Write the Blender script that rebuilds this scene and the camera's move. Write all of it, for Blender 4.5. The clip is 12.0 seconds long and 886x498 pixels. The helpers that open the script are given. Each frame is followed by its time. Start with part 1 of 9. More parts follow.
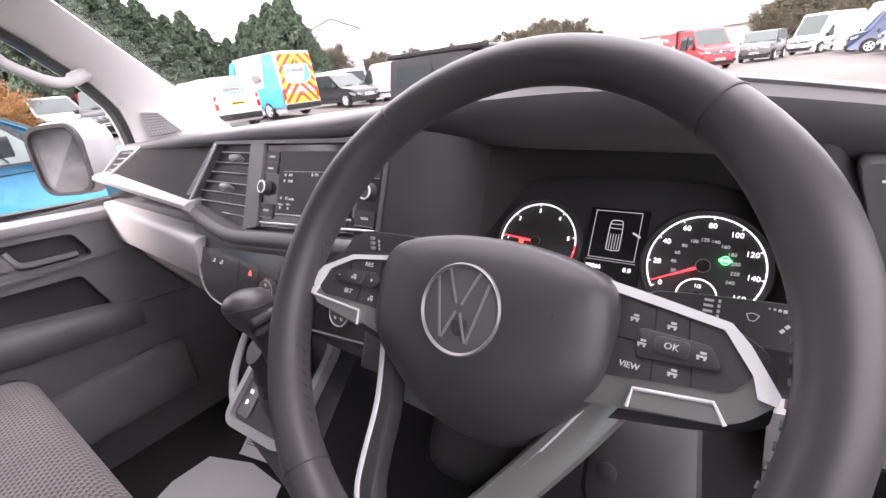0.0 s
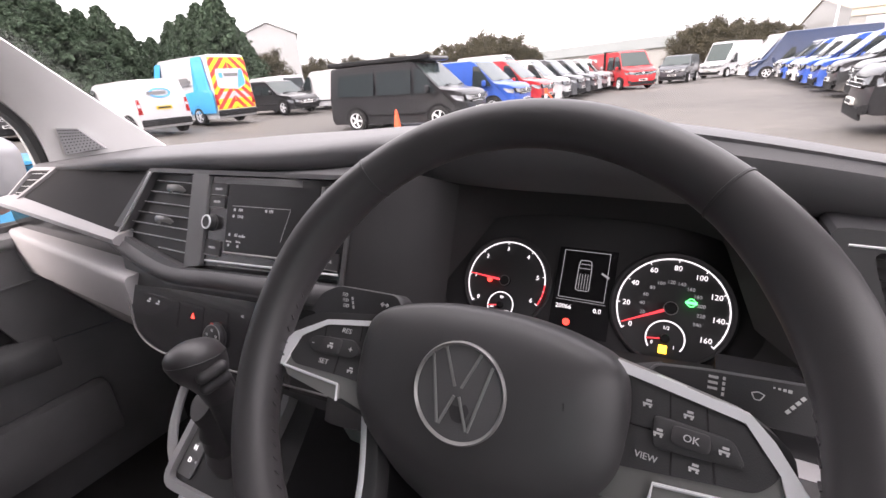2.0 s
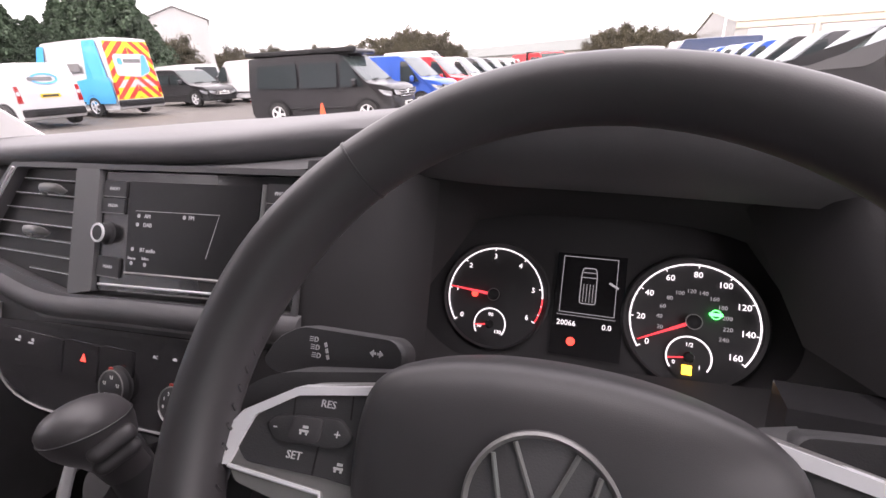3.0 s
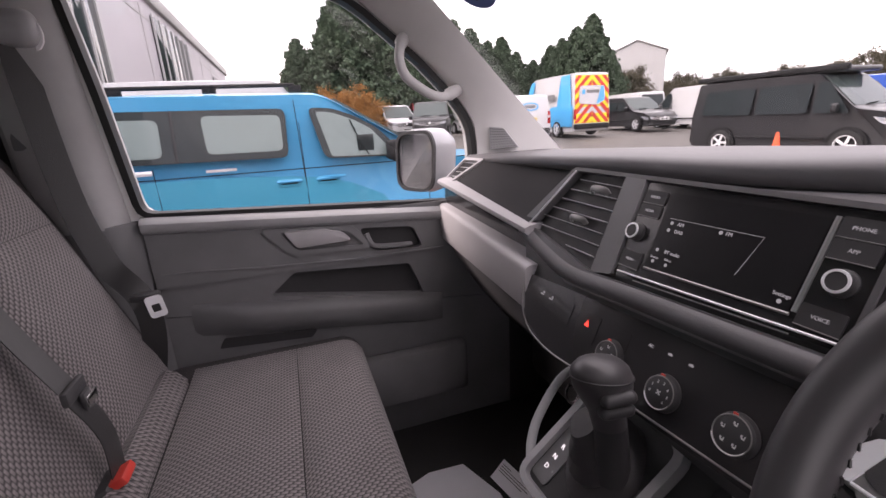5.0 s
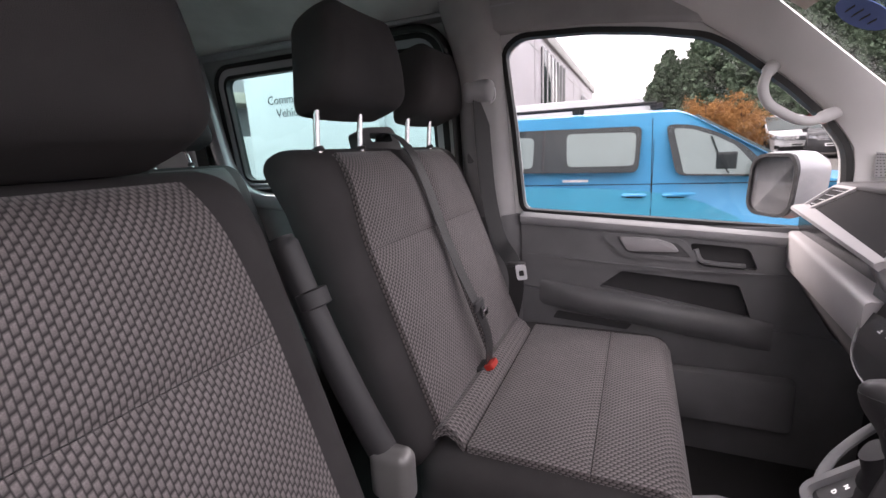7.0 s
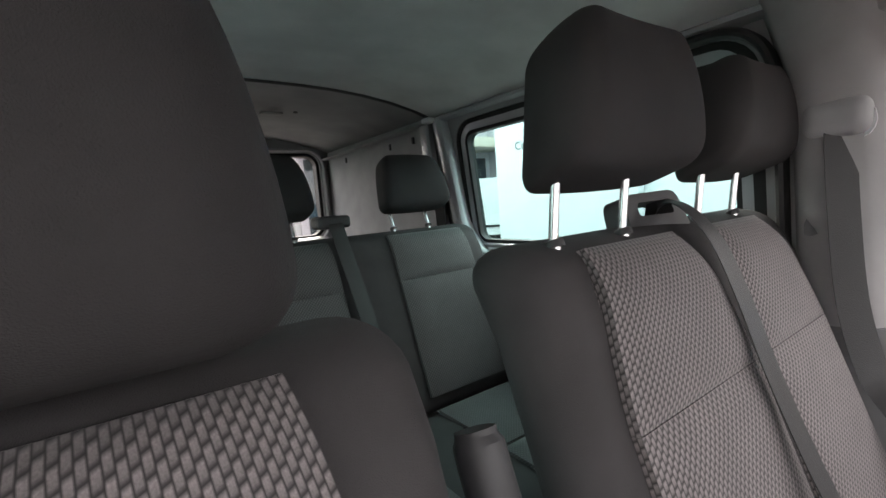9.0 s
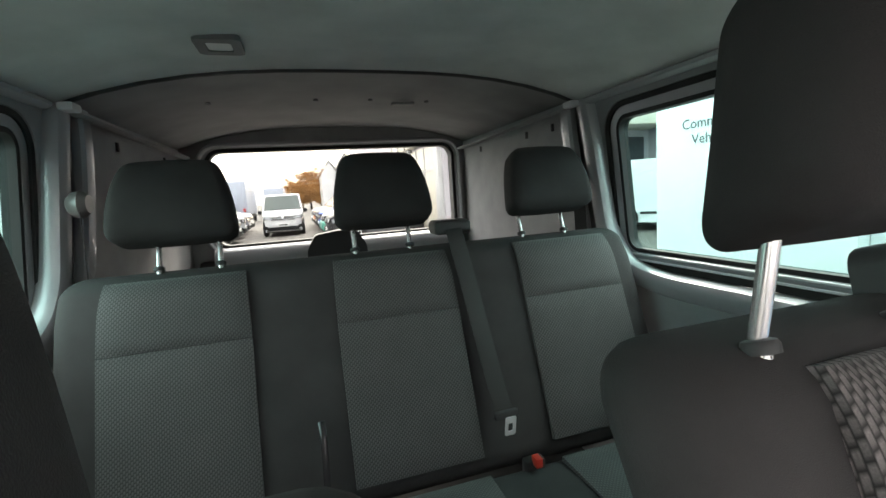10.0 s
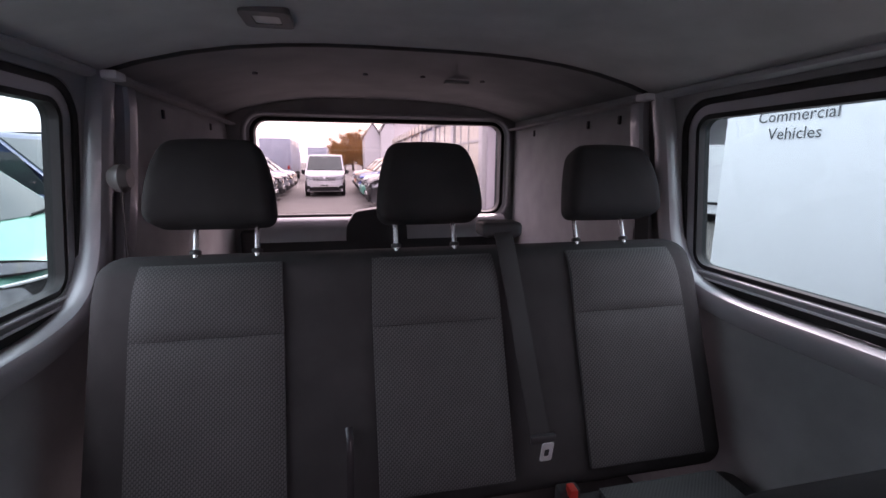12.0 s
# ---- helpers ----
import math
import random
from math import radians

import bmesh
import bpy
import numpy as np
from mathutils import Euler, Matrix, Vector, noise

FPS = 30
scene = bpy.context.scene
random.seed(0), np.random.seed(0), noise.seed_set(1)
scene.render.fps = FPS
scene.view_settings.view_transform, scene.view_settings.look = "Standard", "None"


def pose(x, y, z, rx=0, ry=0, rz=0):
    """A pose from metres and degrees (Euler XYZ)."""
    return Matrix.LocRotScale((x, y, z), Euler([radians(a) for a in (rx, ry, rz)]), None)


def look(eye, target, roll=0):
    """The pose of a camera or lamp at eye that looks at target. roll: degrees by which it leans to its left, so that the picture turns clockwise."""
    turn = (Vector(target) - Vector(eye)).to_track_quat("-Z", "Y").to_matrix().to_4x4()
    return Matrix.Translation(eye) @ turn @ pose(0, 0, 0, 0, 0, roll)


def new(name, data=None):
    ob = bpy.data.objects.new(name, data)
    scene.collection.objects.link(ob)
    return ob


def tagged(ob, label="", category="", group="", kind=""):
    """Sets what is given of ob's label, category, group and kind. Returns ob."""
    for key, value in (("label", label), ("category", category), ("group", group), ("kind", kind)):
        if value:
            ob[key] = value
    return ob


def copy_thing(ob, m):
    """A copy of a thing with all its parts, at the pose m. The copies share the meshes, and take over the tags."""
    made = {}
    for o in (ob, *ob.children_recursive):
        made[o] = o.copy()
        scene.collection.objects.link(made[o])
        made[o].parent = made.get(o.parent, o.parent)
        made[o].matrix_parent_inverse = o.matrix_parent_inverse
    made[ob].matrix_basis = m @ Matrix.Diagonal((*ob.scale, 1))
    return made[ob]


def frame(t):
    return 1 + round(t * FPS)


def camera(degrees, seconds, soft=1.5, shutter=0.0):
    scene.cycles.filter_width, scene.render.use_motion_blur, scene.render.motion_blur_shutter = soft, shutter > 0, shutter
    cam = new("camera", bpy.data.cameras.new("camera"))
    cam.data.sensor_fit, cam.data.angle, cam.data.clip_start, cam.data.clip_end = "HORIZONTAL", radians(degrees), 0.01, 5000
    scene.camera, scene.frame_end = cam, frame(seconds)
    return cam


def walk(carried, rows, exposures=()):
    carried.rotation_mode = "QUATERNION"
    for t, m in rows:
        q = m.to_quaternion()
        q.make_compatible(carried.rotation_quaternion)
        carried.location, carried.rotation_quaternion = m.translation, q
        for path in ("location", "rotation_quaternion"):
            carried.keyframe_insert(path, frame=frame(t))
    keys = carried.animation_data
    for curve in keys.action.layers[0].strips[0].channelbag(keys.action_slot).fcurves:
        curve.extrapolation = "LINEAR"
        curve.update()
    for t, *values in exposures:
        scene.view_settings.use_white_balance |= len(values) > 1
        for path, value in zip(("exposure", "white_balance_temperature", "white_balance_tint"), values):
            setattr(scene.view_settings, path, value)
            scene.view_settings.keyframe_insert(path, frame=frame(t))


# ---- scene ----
cam = camera(90.3, 12.0)
PATH = [
    (0, (0.528, -0.191, 1.388), (-0.633, 1.264, 0.658), -6.6),
    (0.5, (0.584, -0.260, 1.418), (-0.714, 1.107, 0.748), -7.9),
    (1, (0.627, -0.307, 1.427), (-0.712, 1.040, 0.803), -7.8),
    (1.5, (0.578, -0.269, 1.424), (-0.661, 1.164, 0.783), -6.8),
    (2, (0.486, -0.178, 1.419), (-0.464, 1.430, 0.705), -4.5),
    (2.5, (0.438, -0.120, 1.403), (-0.217, 1.610, 0.642), -2.3),
    (2.7, (0.424, -0.111, 1.399), (-0.192, 1.635, 0.643), -2.4),
    (4.3, (0.288, -0.172, 1.404), (-1.186, 1.047, 0.822), -3.7),
    (4.5, (0.300, -0.193, 1.396), (-1.289, 0.884, 0.833), -2.7),
    (5, (0.341, -0.229, 1.406), (-1.479, 0.381, 0.845), -3.1),
    (5.5, (0.392, -0.239, 1.404), (-1.537, -0.195, 0.875), -3.9),
    (6, (0.451, -0.272, 1.413), (-1.425, -0.782, 0.941), -4.2),
    (6.5, (0.541, -0.252, 1.425), (-1.256, -1.002, 0.968), -3.1),
    (6.7, (0.598, -0.222, 1.425), (-1.201, -0.976, 0.987), -2.6),
    (8.3, (0.537, -0.266, 1.490), (-0.975, -1.535, 1.169), -4.3),
    (8.5, (0.477, -0.331, 1.473), (-0.961, -1.696, 1.206), -3.4),
    (9, (0.314, -0.432, 1.508), (-0.841, -2.051, 1.294), -4.4),
    (9.5, (0.215, -0.514, 1.527), (-0.639, -2.313, 1.334), -4.4),
    (10, (0.177, -0.575, 1.563), (-0.401, -2.473, 1.310), -3.8),
    (10.5, (0.174, -0.622, 1.601), (-0.222, -2.555, 1.273), -2.9),
    (11, (0.179, -0.660, 1.629), (-0.106, -2.607, 1.268), -1.6),
    (11.5, (0.180, -0.676, 1.631), (-0.092, -2.621, 1.250), -0.3),
    (12, (0.175, -0.674, 1.631), (-0.240, -2.593, 1.248), 0.3),
]
walk(cam, [(t, look(eye, target, roll)) for t, eye, target, roll in PATH],
     exposures=[(0, 3.42, 6600, 23), (0.5, 2.67, 6600, 20), (1.5, 2.62, 6600, 19), (2.5, 2.85, 6750, 22), (4.5, 2.28, 6750, 27), (5, 2.28, 6750, 26), (5.5, 2.54, 6750, 25), (6, 2.5, 6700, 24), (6.5, 2.68, 6700, 23), (8.3, 2.3, 6700, 23), (8.5, 2.42, 6700, 22), (9, 3.15, 6800, 14), (9.5, 3.65, 6850, 0), (10, 3.28, 6850, 7), (10.5, 2.87, 6800, 30), (11, 2.50, 6800, 44), (11.5, 2.44, 6800, 48), (12, 2.54, 6750, 49)])

# ---- world and light ----
world = bpy.data.worlds.new("overcast_sky")
scene.world = world
world.use_nodes = True
wn, wl = world.node_tree.nodes, world.node_tree.links
bg = wn["Background"]
sky = wn.new("ShaderNodeTexSky")
sky.sky_type = "NISHITA"
sky.sun_disc = False
sky.sun_elevation = radians(14)
sky.sun_rotation = radians(200)
sky.air_density, sky.dust_density = 1.0, 3.0
tc = wn.new("ShaderNodeTexCoord")
mp = wn.new("ShaderNodeMapping")
mp.inputs["Scale"].default_value = (1.2, 1.2, 4.0)
cl = wn.new("ShaderNodeTexNoise")
cl.inputs["Scale"].default_value = 2.2
cl.inputs["Detail"].default_value = 5.0
rp = wn.new("ShaderNodeValToRGB")
rp.color_ramp.elements[0].position, rp.color_ramp.elements[0].color = 0.3, (6.4, 6.4, 6.9, 1)
rp.color_ramp.elements[1].position, rp.color_ramp.elements[1].color = 0.65, (9.8, 9.3, 9.1, 1)
mx = wn.new("ShaderNodeMixRGB")
mx.inputs["Fac"].default_value = 0.85
wl.new(tc.outputs["Generated"], mp.inputs["Vector"])
wl.new(mp.outputs["Vector"], cl.inputs["Vector"])
wl.new(cl.outputs["Fac"], rp.inputs["Fac"])
wl.new(sky.outputs["Color"], mx.inputs["Color1"])
wl.new(rp.outputs["Color"], mx.inputs["Color2"])
# an overcast sky grows brighter towards the zenith
sp = wn.new("ShaderNodeSeparateXYZ")
gr = wn.new("ShaderNodeMapRange")
gr.inputs["From Min"].default_value, gr.inputs["From Max"].default_value = 0.0, 1.0
gr.inputs["To Min"].default_value, gr.inputs["To Max"].default_value = 0.78, 1.45
ml = wn.new("ShaderNodeVectorMath")
ml.operation = "SCALE"
wl.new(tc.outputs["Generated"], sp.inputs[0])
wl.new(sp.outputs["Z"], gr.inputs["Value"])
wl.new(mx.outputs["Color"], ml.inputs[0])
wl.new(gr.outputs["Result"], ml.inputs["Scale"])
wl.new(ml.outputs["Vector"], bg.inputs["Color"])
bg.inputs["Strength"].default_value = 0.115
sun = new("sun", bpy.data.lights.new("sun", "SUN"))
sun.data.energy, sun.data.angle, sun.data.color = 0.7, radians(20), (1.0, 0.94, 0.88)
sun.matrix_basis = look((0, 0, 30), (8, 22, 12))

# ---- mesh helpers ----
MW = {}


def thing(name, label, category, at=(0, 0, 0), group="", kind=""):
    ob = new(name)
    ob.empty_display_size = 0.1
    m = at if isinstance(at, Matrix) else Matrix.Translation(at)
    ob.matrix_basis = m
    MW[ob] = m.copy()
    return tagged(ob, label, category, group, kind)


def mesh_of(name, bm, mat, sharp=35):
    me = bpy.data.meshes.new(name)
    bmesh.ops.recalc_face_normals(bm, faces=bm.faces[:])
    bm.to_mesh(me)
    bm.free()
    me.shade_smooth()
    me.set_sharp_from_angle(angle=radians(sharp))
    if mat:
        me.materials.append(mat)
    return me


def part(name, bm, mat, parent, label="", sharp=35):
    """One mesh under a thing; bm is in world coordinates of the time of building."""
    m = MW[parent]
    bm.transform(m.inverted())
    ob = new(name, mesh_of(name, bm, mat, sharp))
    ob.parent = parent
    MW[ob] = m
    return tagged(ob, label)


def solo(name, bm, mat, label="", category="", group="", kind="", sharp=35):
    """A thing that is one mesh."""
    ob = new(name, mesh_of(name, bm, mat, sharp))
    MW[ob] = Matrix.Identity(4)
    return tagged(ob, label, category, group, kind)


def join(*bms):
    out = bmesh.new()
    for b in bms:
        me = bpy.data.meshes.new("tmp")
        b.to_mesh(me)
        b.free()
        out.from_mesh(me)
        bpy.data.meshes.remove(me)
    return out


def rbox(c, s, r=0.0, m=None, seg=2):
    bm = bmesh.new()
    bmesh.ops.create_cube(bm, size=1.0)
    bmesh.ops.scale(bm, vec=s, verts=bm.verts)
    if r > 0:
        bmesh.ops.bevel(bm, geom=bm.edges[:], offset=min(r, min(s) * 0.49), segments=seg, profile=0.5, affect="EDGES")
    bmesh.ops.translate(bm, vec=c, verts=bm.verts)
    if m is not None:
        bm.transform(m)
    return bm


def prism(poly, mapf, d0, d1, bevel=0.0):
    """A slab: the outline poly (u, v) between the depths d0 and d1 of mapf(u, v, d)."""
    bm = bmesh.new()
    a = [bm.verts.new(mapf(u, v, d0)) for u, v in poly]
    b = [bm.verts.new(mapf(u, v, d1)) for u, v in poly]
    n = len(poly)
    bm.faces.new(a)
    bm.faces.new(b[::-1])
    for i in range(n):
        bm.faces.new((a[i], b[i], b[(i + 1) % n], a[(i + 1) % n]))
    if bevel > 0:
        bmesh.ops.recalc_face_normals(bm, faces=bm.faces[:])
        bmesh.ops.bevel(bm, geom=bm.edges[:], offset=bevel, segments=2, profile=0.5, affect="EDGES")
    bmesh.ops.triangulate(bm, faces=[f for f in bm.faces if len(f.verts) > 4])
    return bm


def ring(outer, inner, mapf, d0, d1):
    """A frame between two outlines of the same count of points."""
    bm = bmesh.new()
    n = len(outer)
    rows = []
    for loop, d in ((outer, d0), (inner, d0), (inner, d1), (outer, d1)):
        rows.append([bm.verts.new(mapf(u, v, d)) for u, v in loop])
    for k in range(4):
        a, b = rows[k], rows[(k + 1) % 4]
        for i in range(n):
            j = (i + 1) % n
            bm.faces.new((a[i], a[j], b[j], b[i]))
    return bm


def rrect(u0, u1, v0, v1, r, n=5):
    """A rounded rectangle, 4 * n points, from the lower right corner round."""
    out = []
    for cu, cv, a0 in ((u1 - r, v0 + r, -90), (u1 - r, v1 - r, 0), (u0 + r, v1 - r, 90), (u0 + r, v0 + r, 180)):
        for k in range(n):
            a = radians(a0 + 90 * k / (n - 1))
            out.append((cu + r * math.cos(a), cv + r * math.sin(a)))
    return out


def quadr(p, r, n=5):
    """A polygon with its corners rounded by r, n points a corner."""
    out = []
    k = len(p)
    for i in range(k):
        a, b, c = Vector(p[i - 1]), Vector(p[i]), Vector(p[(i + 1) % k])
        ra = min(r, (a - b).length * 0.45, (c - b).length * 0.45)
        s, e = b + (a - b).normalized() * ra, b + (c - b).normalized() * ra
        for j in range(n):
            t = j / (n - 1)
            q = s * (1 - t) ** 2 + b * 2 * t * (1 - t) + e * t * t
            out.append((q.x, q.y))
    return out


def offset_loop(p, d):
    """Moves every point of a convex outline outwards by d."""
    k = len(p)
    area = sum(p[i][0] * p[(i + 1) % k][1] - p[(i + 1) % k][0] * p[i][1] for i in range(k))
    sign = 1 if area > 0 else -1
    out = []
    for i in range(k):
        a, c = Vector(p[i - 1]), Vector(p[(i + 1) % k])
        t = (c - a).normalized()
        out.append((p[i][0] + sign * d * t.y, p[i][1] - sign * d * t.x))
    return out


def smooth_path(pts, n=6):
    """A Catmull-Rom path through the points."""
    P = [Vector(p) for p in pts]
    out = []
    for i in range(len(P) - 1):
        a, b, c, d = P[max(i - 1, 0)], P[i], P[i + 1], P[min(i + 2, len(P) - 1)]
        for k in range(n):
            t = k / n
            out.append(0.5 * (2 * b + (c - a) * t + (2 * a - 5 * b + 4 * c - d) * t * t + (3 * b - a - 3 * c + d) * t ** 3))
    return out + [P[-1]]


def loft(rings, closed=True, caps=True, loop=False):
    bm = bmesh.new()
    rows = [[bm.verts.new(p) for p in r] for r in rings]
    n = len(rows[0])
    for k in range(len(rows) if loop else len(rows) - 1):
        a, b = rows[k], rows[(k + 1) % len(rows)]
        for i in range(n if closed else n - 1):
            j = (i + 1) % n
            bm.faces.new((a[i], a[j], b[j], b[i]))
    if caps and closed and not loop:
        bm.faces.new(rows[0][::-1])
        bm.faces.new(rows[-1])
    return bm


def sweep(path, w, h=None, up=(0, 0, 1), n=10, power=2.0, ends=1.0):
    """A bar along a path: half-width w across, half-height h along up; w and h may be functions of 0..1."""
    P = [Vector(p) for p in path]
    rings = []
    for i, p in enumerate(P):
        t = i / (len(P) - 1)
        d = (P[min(i + 1, len(P) - 1)] - P[max(i - 1, 0)]).normalized()
        side = d.cross(Vector(up))
        if side.length < 1e-4:
            side = d.cross(Vector((0, 1, 0.01)))
        side.normalize()
        nu = side.cross(d).normalized()
        ww = w(t) if callable(w) else w
        hh = (h(t) if callable(h) else h) if h is not None else ww
        row = []
        for k in range(n):
            a = 2 * math.pi * (k + 0.5) / n
            c, s = math.cos(a), math.sin(a)
            c, s = math.copysign(abs(c) ** (2 / power), c), math.copysign(abs(s) ** (2 / power), s)
            row.append(p + side * c * ww + nu * s * hh)
        rings.append(row)
    return loft(rings)


def lathe(prof, n=24, m=None, caps=True):
    """A turned body: (radius, height) from bottom to top, round local z."""
    bm = bmesh.new()
    rows = []
    for r, hgt in prof:
        rows.append([bm.verts.new((r * math.cos(2 * math.pi * k / n), r * math.sin(2 * math.pi * k / n), hgt)) for k in range(n)])
    for a, b in zip(rows, rows[1:] if caps else rows[1:] + rows[:1]):
        for i in range(n):
            j = (i + 1) % n
            bm.faces.new((a[i], a[j], b[j], b[i]))
    if caps:
        bm.faces.new(rows[0][::-1])
        bm.faces.new(rows[-1])
    if m is not None:
        bm.transform(m)
    return bm


def cushion(h, r, m=None, bulge=(0, 0, 0), n=7, shape=None):
    """A padded block of half-sizes h with round edges r and swelling faces; shape(p) may bend it."""
    h = Vector(h)
    axes = []
    for k in range(3):
        rr = min(r, h[k] * 0.98)
        core = h[k] - rr
        cs = [-h[k] + rr * (1 - math.cos(a)) for a in (0, 0.5, 0.95, 1.3)] + [(-core + 2 * core * i / n) for i in range(n + 1)]
        cs += [-c for c in cs[:4]]
        axes.append(sorted(set(round(c, 6) for c in cs)))
    bm = bmesh.new()
    cache = {}

    def vert(p):
        key = tuple(round(c, 5) for c in p)
        if key not in cache:
            q = Vector(p)
            core = Vector([max(-(h[k] - min(r, h[k] * 0.98)), min(h[k] - min(r, h[k] * 0.98), q[k])) for k in range(3)])
            d = q - core
            if d.length > 1e-6:
                rad = Vector([min(r, h[k] * 0.98) for k in range(3)])
                u = Vector([d[k] / rad[k] for k in range(3)]).normalized()
                q = core + Vector([u[k] * rad[k] for k in range(3)])
            e = [max(0.0, 1 - (q[k] / h[k]) ** 2) for k in range(3)]
            for k in range(3):
                o = [j for j in range(3) if j != k]
                q[k] += bulge[k] * (q[k] / h[k]) * e[o[0]] * e[o[1]]
            if shape:
                q = shape(q)
            cache[key] = bm.verts.new(q)
        return cache[key]

    for k in range(3):
        a, b = [j for j in range(3) if j != k]
        for side in (-h[k], h[k]):
            for i in range(len(axes[a]) - 1):
                for j in range(len(axes[b]) - 1):
                    quad = []
                    for ii, jj in ((i, j), (i + 1, j), (i + 1, j + 1), (i, j + 1)):
                        p = [0, 0, 0]
                        p[k], p[a], p[b] = side, axes[a][ii], axes[b][jj]
                        v = vert(p)
                        if v not in quad:
                            quad.append(v)
                    if len(quad) > 2:
                        try:
                            bm.faces.new(quad)
                        except ValueError:
                            pass
    if m is not None:
        bm.transform(m)
    return bm


def surface(nu, nv, f, thick=None):
    """A sheet f(u, v) over 0..1 by 0..1; with thick, a vector that gives it a back."""
    bm = bmesh.new()
    g = [[bm.verts.new(f(i / nu, j / nv)) for j in range(nv + 1)] for i in range(nu + 1)]
    for i in range(nu):
        for j in range(nv):
            bm.faces.new((g[i][j], g[i + 1][j], g[i + 1][j + 1], g[i][j + 1]))
    if thick:
        t = Vector(thick)
        b = [[bm.verts.new(Vector(g[i][j].co) + t) for j in range(nv + 1)] for i in range(nu + 1)]
        for i in range(nu):
            for j in range(nv):
                bm.faces.new((b[i][j], b[i][j + 1], b[i + 1][j + 1], b[i + 1][j]))
        for i in range(nu):
            bm.faces.new((g[i][0], b[i][0], b[i + 1][0], g[i + 1][0]))
            bm.faces.new((g[i][nv], g[i + 1][nv], b[i + 1][nv], b[i][nv]))
        for j in range(nv):
            bm.faces.new((g[0][j], g[0][j + 1], b[0][j + 1], b[0][j]))
            bm.faces.new((g[nu][j], b[nu][j], b[nu][j + 1], g[nu][j + 1]))
    return bm


def lettering(txt, size, m, mat, parent, align="CENTER", name="lettering"):
    """Writing in the built-in font as a thin mesh; m maps its x, y plane into the world."""
    cu = bpy.data.curves.new("tmp", "FONT")
    cu.body, cu.size, cu.extrude, cu.resolution_u = txt, size, 0.0003, 2
    cu.align_x, cu.align_y = align, "CENTER"
    tmp = bpy.data.objects.new("tmp", cu)
    scene.collection.objects.link(tmp)
    me = bpy.data.meshes.new_from_object(tmp.evaluated_get(bpy.context.evaluated_depsgraph_get()))
    bpy.data.objects.remove(tmp)
    bpy.data.curves.remove(cu)
    bm = bmesh.new()
    bm.from_mesh(me)
    bpy.data.meshes.remove(me)
    bm.transform(m)
    return part(name, bm, mat, parent)


def basis(o, u, v, w):
    """The matrix with the axes u, v, w at o."""
    m = Matrix.Identity(4)
    for k, a in enumerate((u, v, w)):
        for i in range(3):
            m[i][k] = a[i]
    m.translation = o
    return m


def mapper(m):
    return lambda u, v, d: m @ Vector((u, v, d))


# ---- materials ----
def material(name, color, rough=0.5, metal=0.0, grain=0.0, grain_scale=800.0, var=0.15, var_scale=6.0, coat=0.0, spec=0.5, tint=None):
    """A plain surface with a fine relief and a slow change of tone."""
    mat = bpy.data.materials.new(name)
    mat.use_nodes = True
    n, l = mat.node_tree.nodes, mat.node_tree.links
    b = n["Principled BSDF"]
    co = n.new("ShaderNodeTexCoord")
    slow = n.new("ShaderNodeTexNoise")
    slow.inputs["Scale"].default_value, slow.inputs["Detail"].default_value = var_scale, 4.0
    l.new(co.outputs["Object"], slow.inputs["Vector"])
    ramp = n.new("ShaderNodeValToRGB")
    c = Vector(color)
    lo, hi = c * (1 - var), c * (1 + var)
    if tint:
        hi = Vector(tint)
    ramp.color_ramp.elements[0].position, ramp.color_ramp.elements[0].color = 0.3, (*lo, 1)
    ramp.color_ramp.elements[1].position, ramp.color_ramp.elements[1].color = 0.7, (*hi, 1)
    l.new(slow.outputs["Fac"], ramp.inputs["Fac"])
    l.new(ramp.outputs["Color"], b.inputs["Base Color"])
    b.inputs["Metallic"].default_value = metal
    b.inputs["Specular IOR Level"].default_value = spec
    b.inputs["Coat Weight"].default_value = coat
    b.inputs["Coat Roughness"].default_value = 0.04
    rr = n.new("ShaderNodeMapRange")
    rr.inputs["To Min"].default_value, rr.inputs["To Max"].default_value = max(rough - 0.06, 0.0), min(rough + 0.06, 1.0)
    l.new(slow.outputs["Fac"], rr.inputs["Value"])
    l.new(rr.outputs["Result"], b.inputs["Roughness"])
    if grain > 0:
        fine = n.new("ShaderNodeTexNoise")
        fine.inputs["Scale"].default_value, fine.inputs["Detail"].default_value = grain_scale, 2.0
        l.new(co.outputs["Object"], fine.inputs["Vector"])
        bump = n.new("ShaderNodeBump")
        bump.inputs["Strength"].default_value, bump.inputs["Distance"].default_value = grain, 0.001
        l.new(fine.outputs["Fac"], bump.inputs["Height"])
        l.new(bump.outputs["Normal"], b.inputs["Normal"])
    return mat


def glowing(name, color, strength):
    mat = bpy.data.materials.new(name)
    mat.use_nodes = True
    b = mat.node_tree.nodes["Principled BSDF"]
    b.inputs["Base Color"].default_value = (*[c * 0.3 for c in color], 1)
    b.inputs["Emission Color"].default_value = (*color, 1)
    b.inputs["Emission Strength"].default_value = strength
    return mat


